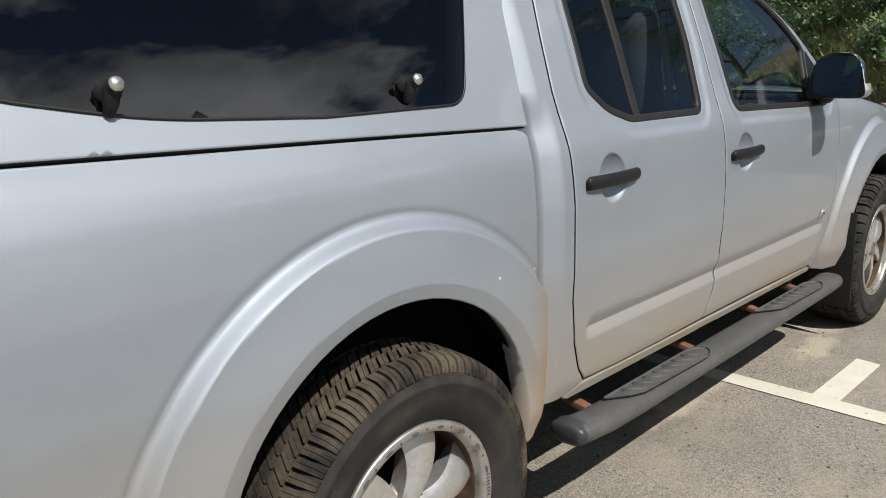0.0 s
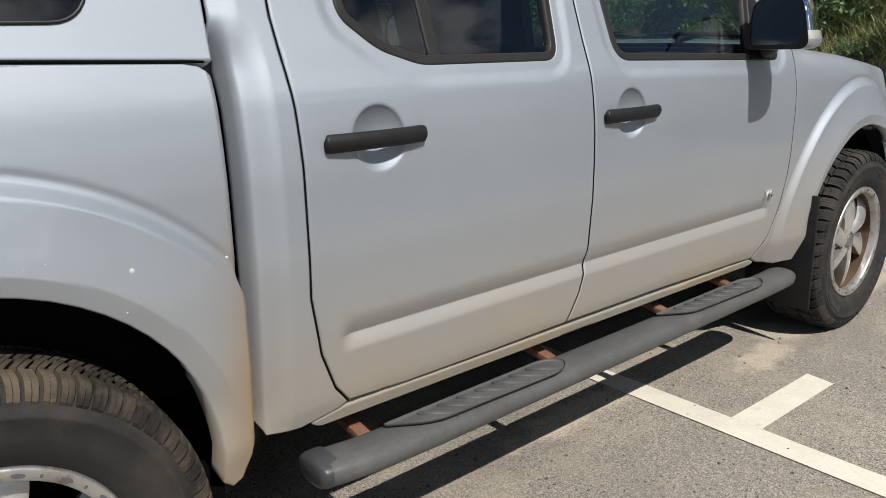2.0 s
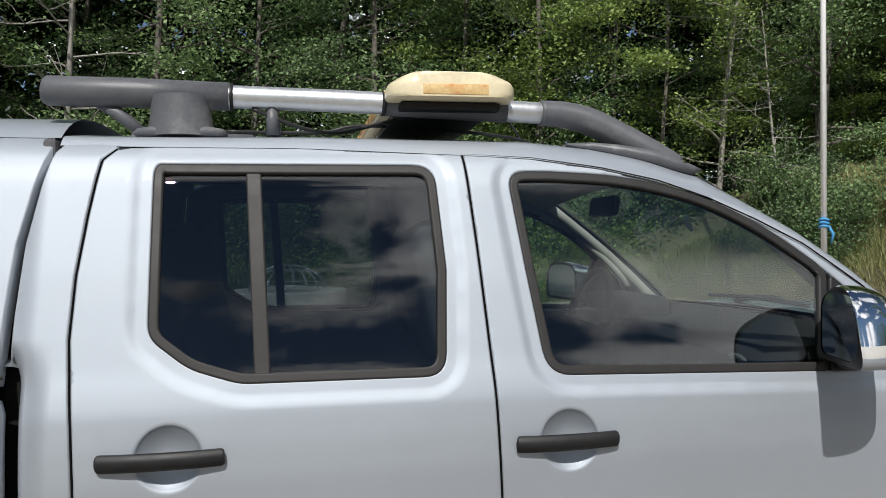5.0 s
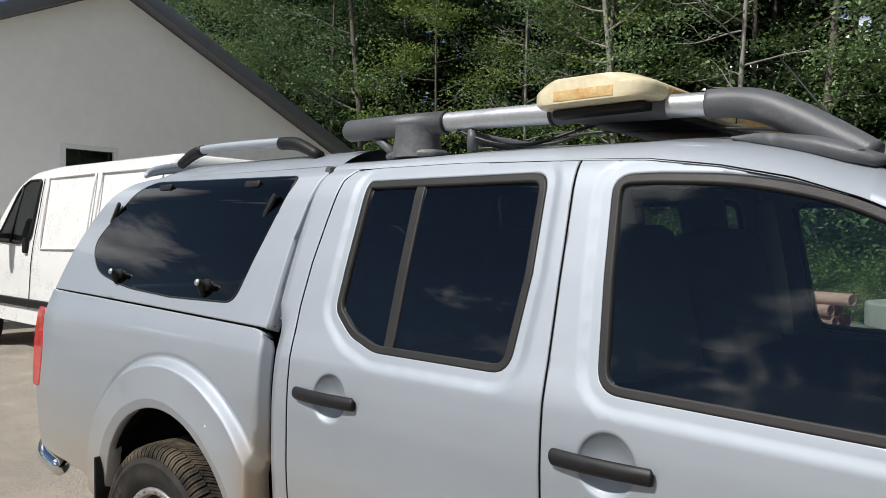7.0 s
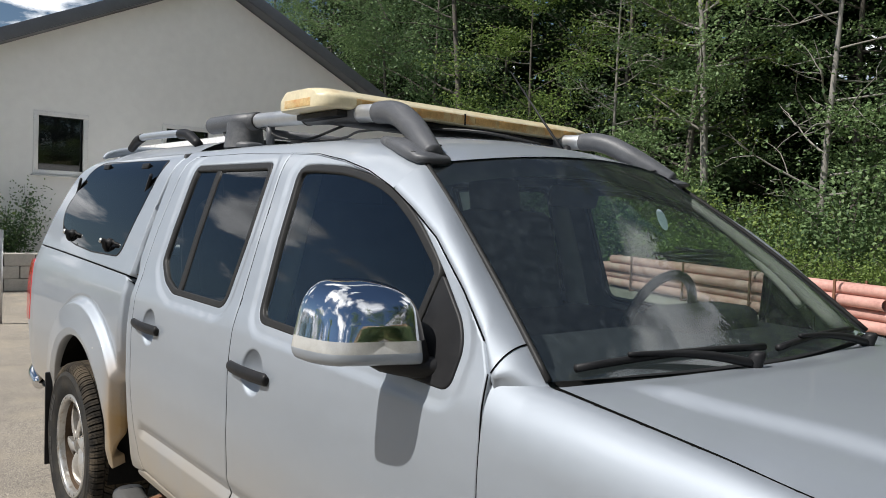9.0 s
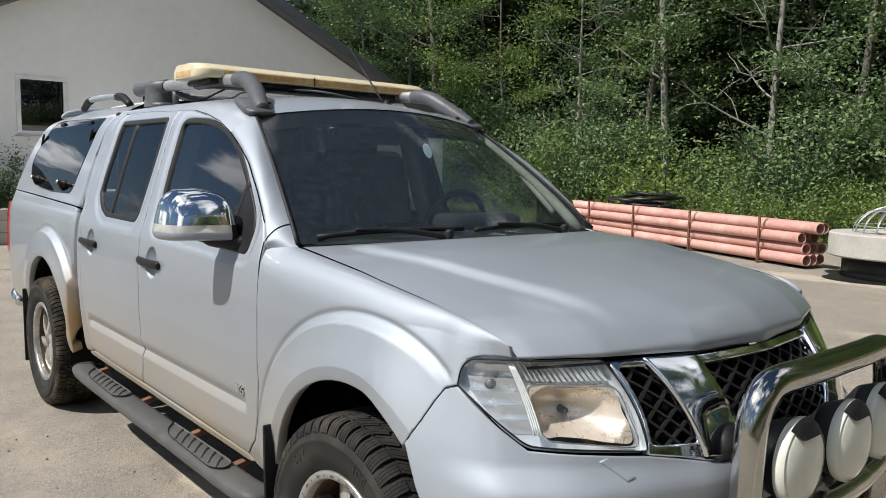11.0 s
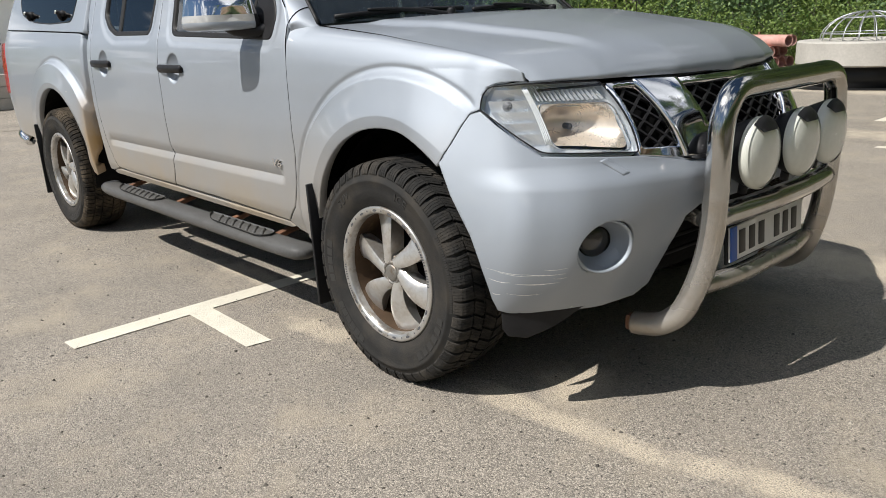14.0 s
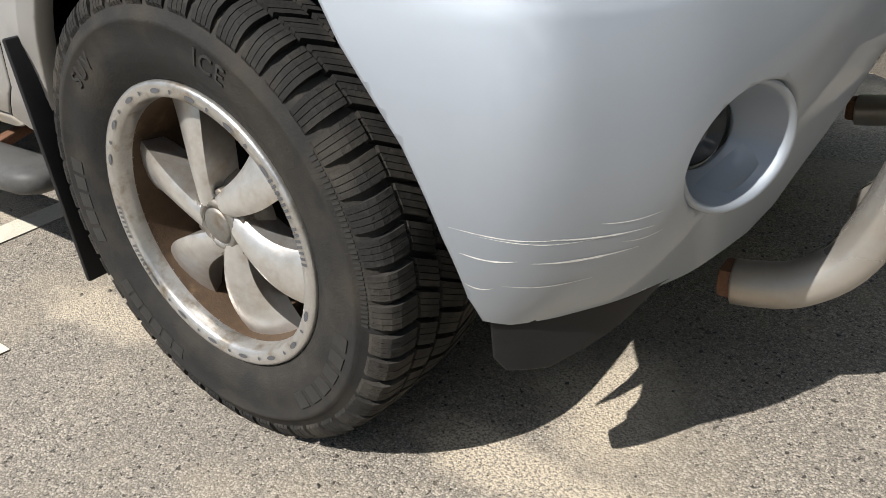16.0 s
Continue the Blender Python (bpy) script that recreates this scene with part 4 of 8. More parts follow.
def screen(u, v):
    a = 1 - u * u
    x = (SCREEN_BOTTOM[0] + 0.13 * a) * (1 - v) + (SCREEN_TOP[0] + 0.10 * a) * v
    z = (SCREEN_BOTTOM[2] + 0.01 * a) * (1 - v) + (SCREEN_TOP[2] + 0.055 * a) * v + 0.035 * v * (1 - v) * 2
    y = u * ((SCREEN_BOTTOM[1] + CY) * (1 - v) + (SCREEN_TOP[1] + CY) * v)
    return (x, CY + y, z)


ROOF_END = np.array([(-(roof(u_, 1.0)[1] - CY * u_ * u_), roof(u_, 1.0)[0], roof(u_, 1.0)[2]) for u_ in np.linspace(-0.6, -1, 60)])
ws = part("windscreen", grid_mesh("windscreen", screen, np.linspace(-1, 1, 33), np.linspace(0, 1, 17)), GLASS_SCREEN, truck, "windscreen with dust, dried drops and a bluish sky haze put into the film")
ws.visible_shadow = False
for side in (-1, 1):
    door_edge = [(2.107, 0.682, 1.569), (2.23, 0.700, 1.512), (2.347, 0.722, 1.449), (2.485, 0.756, 1.344), (2.587, 0.780, 1.252), (2.625, 0.790, 1.192), (2.64, 0.788, 1.178), (2.70, 0.755, 1.125)]

    def pillar(u, v, side=side):
        i = v * (len(door_edge) - 1)
        k = min(int(i), len(door_edge) - 2)
        d = np.array(door_edge[k]) * (1 - i + k) + np.array(door_edge[k + 1]) * (i - k)
        d[1] = float(half_width(d[0], d[2])) - 0.004 - 0.05 * float(ramp(v, 0.80, 0.98))
        g = np.array(screen(-1, max(0.0, 1 - v * 7 / 6)))
        g += np.array((0.07, 0, -0.07)) * max(0.0, v * 7 - 6)
        g = np.array((g[0], CY - g[1] - CY, g[2]))
        if u < 0:
            return (d[0], -d[1] + 0.005 if side < 0 else 2 * CY + d[1] - 0.005, d[2] + 0.10 * u)
        d0, g0 = np.array(door_edge[0]), np.array(screen(-1, 1.0))
        d0[1], g0[1] = float(half_width(d0[0], d0[2])) - 0.004, -g0[1]
        q0 = d0 * (1 - u) + g0 * u
        off = np.array((np.interp(q0[1], ROOF_END[:, 0], ROOF_END[:, 1]) - q0[0], 0.0, np.interp(q0[1], ROOF_END[:, 0], ROOF_END[:, 2]) - q0[2]))
        p = d * (1 - u) + g * u + off * (1 - float(ramp(v, 0.0, 0.55))) + np.array((0.007, 0.010, 0.009)) * 4 * u * (1 - u) * min(1.0, 2.5 * v) * min(1.0, max(0.0, (0.97 - v) * 6))
        return (p[0], -p[1] if side < 0 else 2 * CY + p[1], p[2])
    part("windscreen_pillar", grid_mesh("windscreen_pillar", pillar, [-0.2] + list(np.linspace(0, 1, 9)), np.linspace(0, 1, 40), side > 0), PAINT_CLEAN, truck)
    # black cord painting the shaded joint at the pillar's foot
    part("pillar_gap", tube_mesh("pillar_gap", [Vector(pillar(u, 0.735 + 0.02 * u)) + Vector((0.001, 0.001 * side, 0.0005)) for u in np.linspace(0, 1, 12)], 0.0017, 6), DARK, truck)
    edge = [Vector(screen(-1, v)) for v in np.linspace(0, 1, 20)]
    edge = [Vector((p.x + 0.004, p.y if side < 0 else 2 * CY - p.y, p.z + 0.003)) for p in edge]
    part("screen_seal", tube_mesh("screen_seal", edge, 0.007, 6), SEAL, truck)

# bonnet
def bonnet(u, v):
    if v > 1:
        p = bonnet(u, 1.0)
        t = (v - 1) / 0.06
        return (p[0] + 0.004 * math.sin(t * 3.1), p[1], p[2] * (1 - t) + t * (0.999 - 0.012 * (1 - abs(u)) ** 2))
    a = abs(u)
    xb = 2.735 + 0.13 * (1 - u * u)
    y_edge = np.interp(3.71 * v + 2.735 * (1 - v), [2.72, 3.2, 3.62, 3.74], [0.716, 0.730, 0.7235, 0.695]) + CY
    y = u * y_edge
    h = abs(y)
    xf = np.interp(h, [0, 0.285, 0.544, 0.70, 0.76], [3.918, 3.888, 3.800, 3.716, 3.67])
    x = xb * (1 - v) + xf * v
    ze = np.interp(x, *FENDER_TOP) if h > 0.6 else np.interp(min(x, 3.715), *FENDER_TOP)
    base = np.interp(3.71 * v + 2.735 * (1 - v), *FENDER_TOP)
    crown = 0.055 * (1 - a ** 2.2) * (1 - 0.35 * v) * (0.25 + 0.75 * min(1, v * 2.5))
    nose_dip = -0.030 * max(0, v - 0.9) ** 2 / 0.01 * (1 - a ** 3)
    line = np.interp(x, [2.96, 3.35, 3.85], [0.61, 0.55, 0.45])
    swage = 0.015 * (1 - float(ramp(h, line - 0.026, line + 0.026))) * float(ramp(v, 0.0, 0.12)) * (1 - float(ramp(v, 0.80, 0.99)))
    return (x, CY + y, base + crown + swage + nose_dip * 0.6)


us = np.linspace(-1, 1, 141)
part("bonnet", grid_mesh("bonnet", bonnet, us, list(np.linspace(0, 1, 60)) + [1.012, 1.024, 1.04, 1.06]), PAINT_CLEAN, truck, "silver bonnet with stone chips at its front edge")

# bumper and front trim
HEADLIGHT = fillet([(0.843, 0.929, .006), (0.826, 0.968, .02), (0.790, 0.992, .02), (0.64, 0.997, .03), (0.412, 0.994, .008), (0.402, 0.795, .01), (0.688, 0.810, .02), (0.745, 0.852, .01), (0.803, 0.899, .01)])
BUMPER_TOP = [(0.0, 0.752), (0.213, 0.752), (0.30, 0.768), (0.398, 0.784), (0.690, 0.801), (0.747, 0.843), (0.808, 0.891), (0.845, 0.925)]
BUMPER_EDGE = [(0.882, 0.916), (0.910, 0.888), (0.961, 0.823), (0.989, 0.779), (0.957, 0.690), (0.905, 0.583), (0.868, 0.48), (0.834, 0.400), (0.808, 0.361), (0.77, 0.351), (0.66, 0.344), (0.41, 0.329), (0.30, 0.336), (0.262, 0.37), (0.25, 0.488), (0.238, 0.590), (0.20, 0.618), (0.0, 0.620)]
half = BUMPER_TOP + BUMPER_EDGE
full = half + [(-s_, z_) for s_, z_ in half[::-1] if s_ > 0]
FOG = (0.492, 0.545)
fog_ring = [(FOG[0] + 0.104 * math.cos(a), FOG[1] + 0.073 * math.sin(a)) for a in np.linspace(0, 2 * math.pi, 40, endpoint=False)]
bumper = part("front_bumper", skin("front_bumper", np.array(full), front, 0.014, [np.array(fog_ring), np.array([(-a, b) for a, b in fog_ring])], 0.05, 0.004, flip=True), PAINT_CLEAN, truck, "silver front bumper with white scrape marks")

# ---- wheels ----
TYRE_R = 0.380


def spoke_mesh(name):
    """One blade spoke, pointing up: a rounded face that sweeps and tilts, with deep side walls; outer face towards -y."""
    verts, faces = [], []
    n, across = 14, (-1.0, -0.8, -0.45, 0.0, 0.45, 0.8, 1.0)
    m = len(across) + 2
    for i in range(n + 1):
        t = i / n
        r = 0.032 + t * (0.2045 - 0.032)
        mid = 0.034 * math.sin(t * 2.3) - 0.014
        w = 0.022 + 0.029 * t - 0.003 * math.sin(math.pi * t)
        face = 0.024 - 0.022 * t ** 1.6 + 0.010 * math.sin(math.pi * t)
        for u in across:
            verts.append((mid + w * u, -(face - 0.009 * abs(u) ** 2.5 + (0.004 + 0.006 * t) * u), r))
        verts += [(mid + w * 0.85, 0.036, r), (mid - w * 0.80, 0.036, r)]
    for i in range(n):
        a, b = i * m, (i + 1) * m
        faces += [(a + k, a + (k + 1) % m, b + (k + 1) % m, b + k) for k in range(m)]
    faces += [tuple(range(m))[::-1], tuple(n * m + k for k in range(m))]
    me = to_mesh(name, verts, faces)
    me.set_sharp_from_angle(angle=radians(48))
    return me


def tyre_mesh():
    """Sidewall lathe with ribs, and tread blocks round it; the outer face looks towards -y."""
    prof = [(0.215, -0.095), (0.229, -0.106), (0.235, -0.115), (0.245, -0.119), (0.252, -0.124), (0.268, -0.130), (0.288, -0.134), (0.312, -0.134), (0.316, -0.1365), (0.322, -0.1365), (0.326, -0.132), (0.342, -0.127), (0.354, -0.121), (0.361, -0.112),
            (0.366, -0.095), (0.367, 0), (0.366, 0.095), (0.354, 0.120), (0.312, 0.134), (0.262, 0.128), (0.226, 0.112), (0.212, 0.10)]
    return lathe("tyre", [(r, -h) for r, h in prof], (0, 0, 0), (0, -1, 0), 96)


def tread_mesh(n, fill, cuts):
    """Rows of winter blocks, each cut by fine sipes into slabs; the shoulder blocks wrap down the wall."""
    vs, fs = [], []
    crown = ((0.0, TYRE_R + 0.0015), (0.06, TYRE_R + 0.0005), (0.09, TYRE_R - 0.0015), (0.108, TYRE_R - 0.0055), (0.119, TYRE_R - 0.0125), (0.1265, TYRE_R - 0.024), (0.1305, TYRE_R - 0.037))
    cy_, cr_ = [c[0] for c in crown], [c[1] for c in crown]

    def slab(a, da, ys, skew, dip):
        b, k = len(vs), len(ys)
        for y in ys:
            r = float(np.interp(abs(y), cy_, cr_)) - dip
            lean = skew * (y - ys[0])
            for rr, w in ((r, 0.47), (r - 0.014, 0.50)):
                yb = y if rr == r else y * (0.965 if abs(y) > 0.1 else 1.0)
                for sg in (-1, 1):
                    ang = a + lean + sg * w * da
                    vs.append((rr * math.sin(ang), yb, rr * math.cos(ang)))
        for i in range(k - 1):
            p, q = b + 4 * i, b + 4 * (i + 1)
            f = [(p, p + 1, q + 1, q), (p + 2, p, q, q + 2), (p + 1, p + 3, q + 3, q + 1)]
            fs.extend(f if ys[-1] > ys[0] else [g_[::-1] for g_ in f])
        for i, way in ((0, 1), (k - 1, -1)):
            p = b + 4 * i
            f = (p, p + 2, p + 3, p + 1)[::way]
            fs.append(f if ys[-1] > ys[0] else f[::-1])

    rnd = random.Random(4)
    rows = []
    for sgn in (-1, 1):
        rows.append((tuple(sgn * y for y in (0.081, 0.095, 0.108, 0.119, 0.1265, 0.1305)), 0.25 * sgn, 0.0 if sgn < 0 else 0.5, fill))
        rows.append((tuple(sgn * y for y in (0.035, 0.055, 0.0745)), -1.5 * sgn, 0.45 if sgn < 0 else 0.95, fill + 0.04))
    rows.append(((-0.028, 0.0, 0.028), 1.6, 0.2, fill + 0.05))
    for k in range(n):
        da = 2 * math.pi / n
        for ys, skew, off, full_ in rows:
            a, wide = da * (k + off) + rnd.uniform(-0.03, 0.03) * da, da * full_ * rnd.uniform(0.94, 1.03)
            for c in range(cuts):
                slab(a - wide / 2 + (c + 0.5) * wide / cuts, wide / cuts * 0.94, ys, skew, 0.0006 * (c % 2))
    return to_mesh("tread", vs, fs, False)


TYRE_ME, TREAD_ME, TREAD_FINE_ME, SPOKE_ME = tyre_mesh(), tread_mesh(48, 0.79, 4), tread_mesh(84, 0.80, 2), spoke_mesh("spoke")
LIP_ME = lathe("rim_lip", [(0.2045, 0.088), (0.205, 0.098), (0.207, 0.112), (0.210, 0.118), (0.226, 0.121), (0.230, 0.120), (0.2325, 0.116), (0.2325, 0.108), (0.228, 0.100)], (0, 0, 0), (0, -1, 0), 96)
BARREL_ME = lathe("rim_barrel", [(0.20, -0.09), (0.203, 0.02), (0.2045, 0.090)], (0, 0, 0), (0, -1, 0), 72)
CAP_ME = lathe("centre_cap", [(0.0, 0.048), (0.020, 0.048), (0.024, 0.045), (0.0245, 0.042), (0.027, 0.042), (0.0275, 0.047), (0.033, 0.046), (0.036, 0.042), (0.037, 0.030), (0.055, 0.016), (0.062, -0.01)], (0, 0, 0), (0, -1, 0), 40)
DISC_ME = lathe("wheel", [(0.0, -0.02), (0.07, -0.02), (0.075, -0.045), (0.16, -0.045), (0.162, -0.07), (0.198, -0.085)], (0, 0, 0), (0, -1, 0), 48)
NUT_ME = lathe("wheel_nut", [(0.0, 0.040), (0.0085, 0.040), (0.0105, 0.036), (0.0105, 0.0)], (0, 0, 0), (0, -1, 0), 8)


def pocket_mesh(name, da, dr):
    """A flat slot or stud patch on the rim's lip; its grey paints a recess's shade."""
    verts = []
    for i in range(12):
        t = 2 * math.pi * i / 12
        ang, r = da * math.cos(t), 0.2185 + dr * math.sin(t)
        verts.append((r * math.sin(ang), -0.1208, r * math.cos(ang)))
    return to_mesh(name, verts, [tuple(range(12))], False)


SLOT_ME, STUD_ME = pocket_mesh("rim_slot", 0.050, 0.0040), pocket_mesh("rim_stud", 0.013, 0.0034)



def rim_bar():
    """One bar of the unreadable raised writing on the lip."""
    return to_mesh("letter_bar", [(r * math.sin(a), -0.1212, r * math.cos(a)) for a, r in ((-0.010, 0.2140), (0.010, 0.2140), (0.010, 0.2235), (-0.010, 0.2235))], [(0, 1, 2, 3)], False)


def raised(name, boxes):
    """Low raised marks on the tyre's wall: (start angle, end angle, inner and outer radius)."""
    verts, faces = [], []
    for a0, a1, r0, r1 in boxes:
        b = len(verts)
        for h in (0.0018, -0.003):
            for (a, r) in ((a0, r0), (a1, r0), (a1, r1), (a0, r1)):
                y = -np.interp(r, [0.262, 0.285, 0.312, 0.342], [0.128, 0.133, 0.134, 0.127]) - h
                verts.append((r * math.sin(a), y, r * math.cos(a)))
        faces += [(b, b + 1, b + 2, b + 3)] + [(b + k, b + 4 + k, b + 4 + (k + 1) % 4, b + (k + 1) % 4) for k in range(4)]
    return to_mesh(name, verts, faces, False)


def wall_word(word, size, r):
    """Raised letters bent round the tyre's wall."""
    cu_ = bpy.data.curves.new("word", "FONT")
    cu_.body, cu_.size, cu_.extrude, cu_.align_x, cu_.space_character = word, size, 0.0016, "CENTER", 1.15
    ob_ = bpy.data.objects.new("word", cu_)
    scene.collection.objects.link(ob_)
    me_ = bpy.data.meshes.new_from_object(ob_.evaluated_get(bpy.context.evaluated_depsgraph_get()))
    bpy.data.objects.remove(ob_)
    for v in me_.vertices:
        rr, a = r + v.co.y, v.co.x / r
        v.co = (rr * math.sin(a), -float(np.interp(rr, [0.262, 0.285, 0.312, 0.342], [0.128, 0.133, 0.134, 0.127])) - 0.0008 - v.co.z, rr * math.cos(a))
    me_.materials.append(WALL_MARK)
    return me_


WALL_MARK = mat("tyre_lettering", (0.034, 0.033, 0.0315), 0.6, 0, 0.15, 20, 0.1, 200, spec=0.2)
WORDS_ME = [(wall_word("SUV", 0.036, 0.284), -38), (wall_word("ICE", 0.036, 0.284), 24)]
LETTER_ME = raised("letter_bar", [(0, 0.085, 0.280, 0.306)])
ZIGZAG_ME = raised("wall_rib", [(0, 0.011, 0.326, 0.336)])
RIM_TEXT_ME = rim_bar()
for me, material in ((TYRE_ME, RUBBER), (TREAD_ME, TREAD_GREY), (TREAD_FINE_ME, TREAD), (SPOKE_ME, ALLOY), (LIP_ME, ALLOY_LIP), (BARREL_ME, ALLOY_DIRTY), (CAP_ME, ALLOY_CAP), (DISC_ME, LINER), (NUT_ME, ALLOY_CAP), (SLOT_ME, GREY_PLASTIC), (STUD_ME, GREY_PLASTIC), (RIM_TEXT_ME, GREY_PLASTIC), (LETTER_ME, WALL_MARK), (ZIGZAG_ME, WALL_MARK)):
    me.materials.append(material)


def wheel(x, y, side, spin, words=()):
    """A wheel with its tyre; local -y is the outer face."""
    hub = new("wheel", DISC_ME)
    hub.parent = truck
    turn = 0 if side < 0 else 180
    hub.matrix_basis = pose(x, y, 0.374, 0, 0, turn) @ pose(0, 0, 0, 0, spin, 0)
    hub["label"] = "dusty six-spoke alloy wheel with a winter tyre"

    def sub(name, me, m=Matrix(), label=""):
        o = new(name, me)
        o.parent = hub
        o.matrix_basis = m
        if label:
            o["label"] = label
        return o
    sub("tyre", TYRE_ME, label="dull black tyre with dried mud")
    sub("tread", TREAD_ME if words else TREAD_FINE_ME, label="chunky winter tread, brown with dirt")
    for base, count, pitch in ((2.15, 6, 0.125), (3.9, 6, 0.10), (4.75, 5, 0.11)):
        for k in range(count):
            sub("letter_bar", LETTER_ME, pose(0, 0, 0, 0, math.degrees(base + k * pitch), 0))
    for me_, at_ in words:
        sub("tyre_word", me_, pose(0, 0, 0, 0, at_ - spin, 0))
    for k in range(34):
        sub("wall_rib", ZIGZAG_ME, pose(0, 0, 0, 0, math.degrees(1.3 + k * 0.022), 0))
    sub("rim_lip", LIP_ME, label="machined alloy rim lip")
    sub("rim_barrel", BARREL_ME, label="alloy barrel stained with brake dust")
    for k in range(18):
        if k not in (4, 5, 13, 14):
            sub("rim_slot", SLOT_ME, pose(0, 0, 0, 0, (k + 0.5) * 20, 0))
            sub("rim_stud", STUD_ME, pose(0, 0, 0, 0, (k + 0.5) * 20 + 9, 0))
    for base in (90, 270):
        for k in range(15):
            if k != 7:
                sub("letter_bar", RIM_TEXT_ME, pose(0, 0, 0, 0, base + (k - 7) * 2.3, 0))
    sub("centre_cap", CAP_ME, pose(0, -0.046, 0) @ Matrix.Diagonal((1.2, 1, 1.2, 1)))
    for k in range(6):
        sub("spoke", SPOKE_ME, pose(0, -0.068, 0, 0, 60 * k, 0))
        sub("wheel_nut", NUT_ME, pose(0, -0.045, 0, 0, 60 * k + 30, 0) @ pose(0, 0, 0.052))
    return hub


HUB_Y = 0.762
wheel(0.007, -HUB_Y, -1, 8)
wheel(3.212, -HUB_Y, -1, -18, WORDS_ME)
wheel(0.007, 2 * CY + HUB_Y, 1, 20)
wheel(3.212, 2 * CY + HUB_Y, 1, 0, WORDS_ME)

# ---- front trim ----
LAMP_CHROME = mat("lamp_chrome", (0.80, 0.83, 0.86), 0.22, 0.55, 0.06, 30)
LENS_PRISM = mat("lens_prism", (0.85, 0.87, 0.88), 0.15, 0.2, 0.05, 30)
BOWL = mat("lamp_bowl", (0.86, 0.75, 0.63), 0.30, 0.55, 0.06, 20)

def lattice(name, outline, surface, pitch_u, pitch_v, w, mat_, parent, depth=0.012):
    """A net of crossing diagonal bars within an outline of a surface, as one moulded grille."""
    verts, faces = [], []
    lo, hi = outline.min(0), outline.max(0)
    for sgn in (-1, 1):
        c = lo[0] - (hi[1] - lo[1]) / pitch_v * pitch_u
        while c < hi[0] + (hi[1] - lo[1]) / pitch_v * pitch_u:
            n = 40
            run = None
            ts = np.linspace(0, 1, n + 1)
            zz = lo[1] + (hi[1] - lo[1]) * ts
            uu = c + sgn * (zz - lo[1]) / pitch_v * pitch_u
            ok = inside(np.stack([uu, zz], -1), outline)
            rows = []
            for i in range(n + 1):
                if ok[i]:
                    rows.append((uu[i], zz[i]))
                if (not ok[i] or i == n) and len(rows) > 1:
                    b = len(verts)
                    a = np.array(rows)
                    for du, off in ((-w, 0.0), (w, 0.0), (w, -depth), (-w, -depth)):
                        verts.extend(moved(surface, off)(a[:, 0] + du, a[:, 1]))
                    k = len(a)
                    for j in range(k - 1):
                        for q in range(4):
                            q2 = (q + 1) % 4
                            faces.append((b + q * k + j, b + q2 * k + j, b + q2 * k + j + 1, b + q * k + j + 1))
                    rows = []
                elif not ok[i]:
                    rows = []
            c += pitch_u
    return part(name, to_mesh(name, verts, faces, False), mat_, parent, "black diamond mesh")


def mirrored(poly):
    return np.array([(-a, b) for a, b in poly])


grille = part("grille", skin("grille", np.array([(0.400, 0.990), (0.398, 0.786), (0.30, 0.771), (0.213, 0.755), (0.0, 0.755), (-0.213, 0.755), (-0.30, 0.771), (-0.398, 0.786), (-0.400, 0.990), (0, 0.990)]),
                             moved(front, -0.004), 0.02,
                             [fillet([(0.386, 0.976, .01), (0.318, 0.978, .01), (0.262, 0.800, .01), (0.386, 0.806, .01)]), mirrored(fillet([(0.386, 0.976, .01), (0.318, 0.978, .01), (0.262, 0.800, .01), (0.386, 0.806, .01)])),
                              fillet([(0.205, 0.972, .01), (-0.205, 0.972, .01), (-0.150, 0.775, .02), (0.150, 0.775, .02)])], 0.03, 0.005, flip=True), CHROME, truck, "chromed grille surround with angled struts")
for pts in (np.array([(0.392, 0.982), (0.312, 0.984), (0.255, 0.794), (0.392, 0.80)]), np.array([(-0.392, 0.982), (-0.312, 0.984), (-0.255, 0.794), (-0.392, 0.80)]), np.array([(0.215, 0.98), (-0.215, 0.98), (-0.16, 0.765), (0.16, 0.765)])):
    lattice("grille_mesh", pts, moved(front, -0.022), 0.052, 0.045, 0.0042, BLACK_PLASTIC, grille)
    # near-black sheet that paints the shaded hollow behind the mesh
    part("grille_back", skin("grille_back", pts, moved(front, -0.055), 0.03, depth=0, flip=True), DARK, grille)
for sgn in (1, -1):
    strut = np.array([(0.326, 0.988), (0.200, 0.984), (0.136, 0.764), (0.258, 0.770)])
    pts = strut if sgn > 0 else mirrored(strut)

    def bulged(u, v, sgn=sgn):
        edge_ = 0.222 - (0.985 - v) * 0.27
        return moved(front, 0.010)(u, v) - np.stack([0.55 * np.clip(edge_ - np.abs(u), 0, 1), 0 * u, 0 * u], -1)
    part("grille_strut", skin("grille_strut", pts, bulged, 0.012, depth=0.02, lip=0.004, flip=True), CHROME, grille, "polished chrome strut")


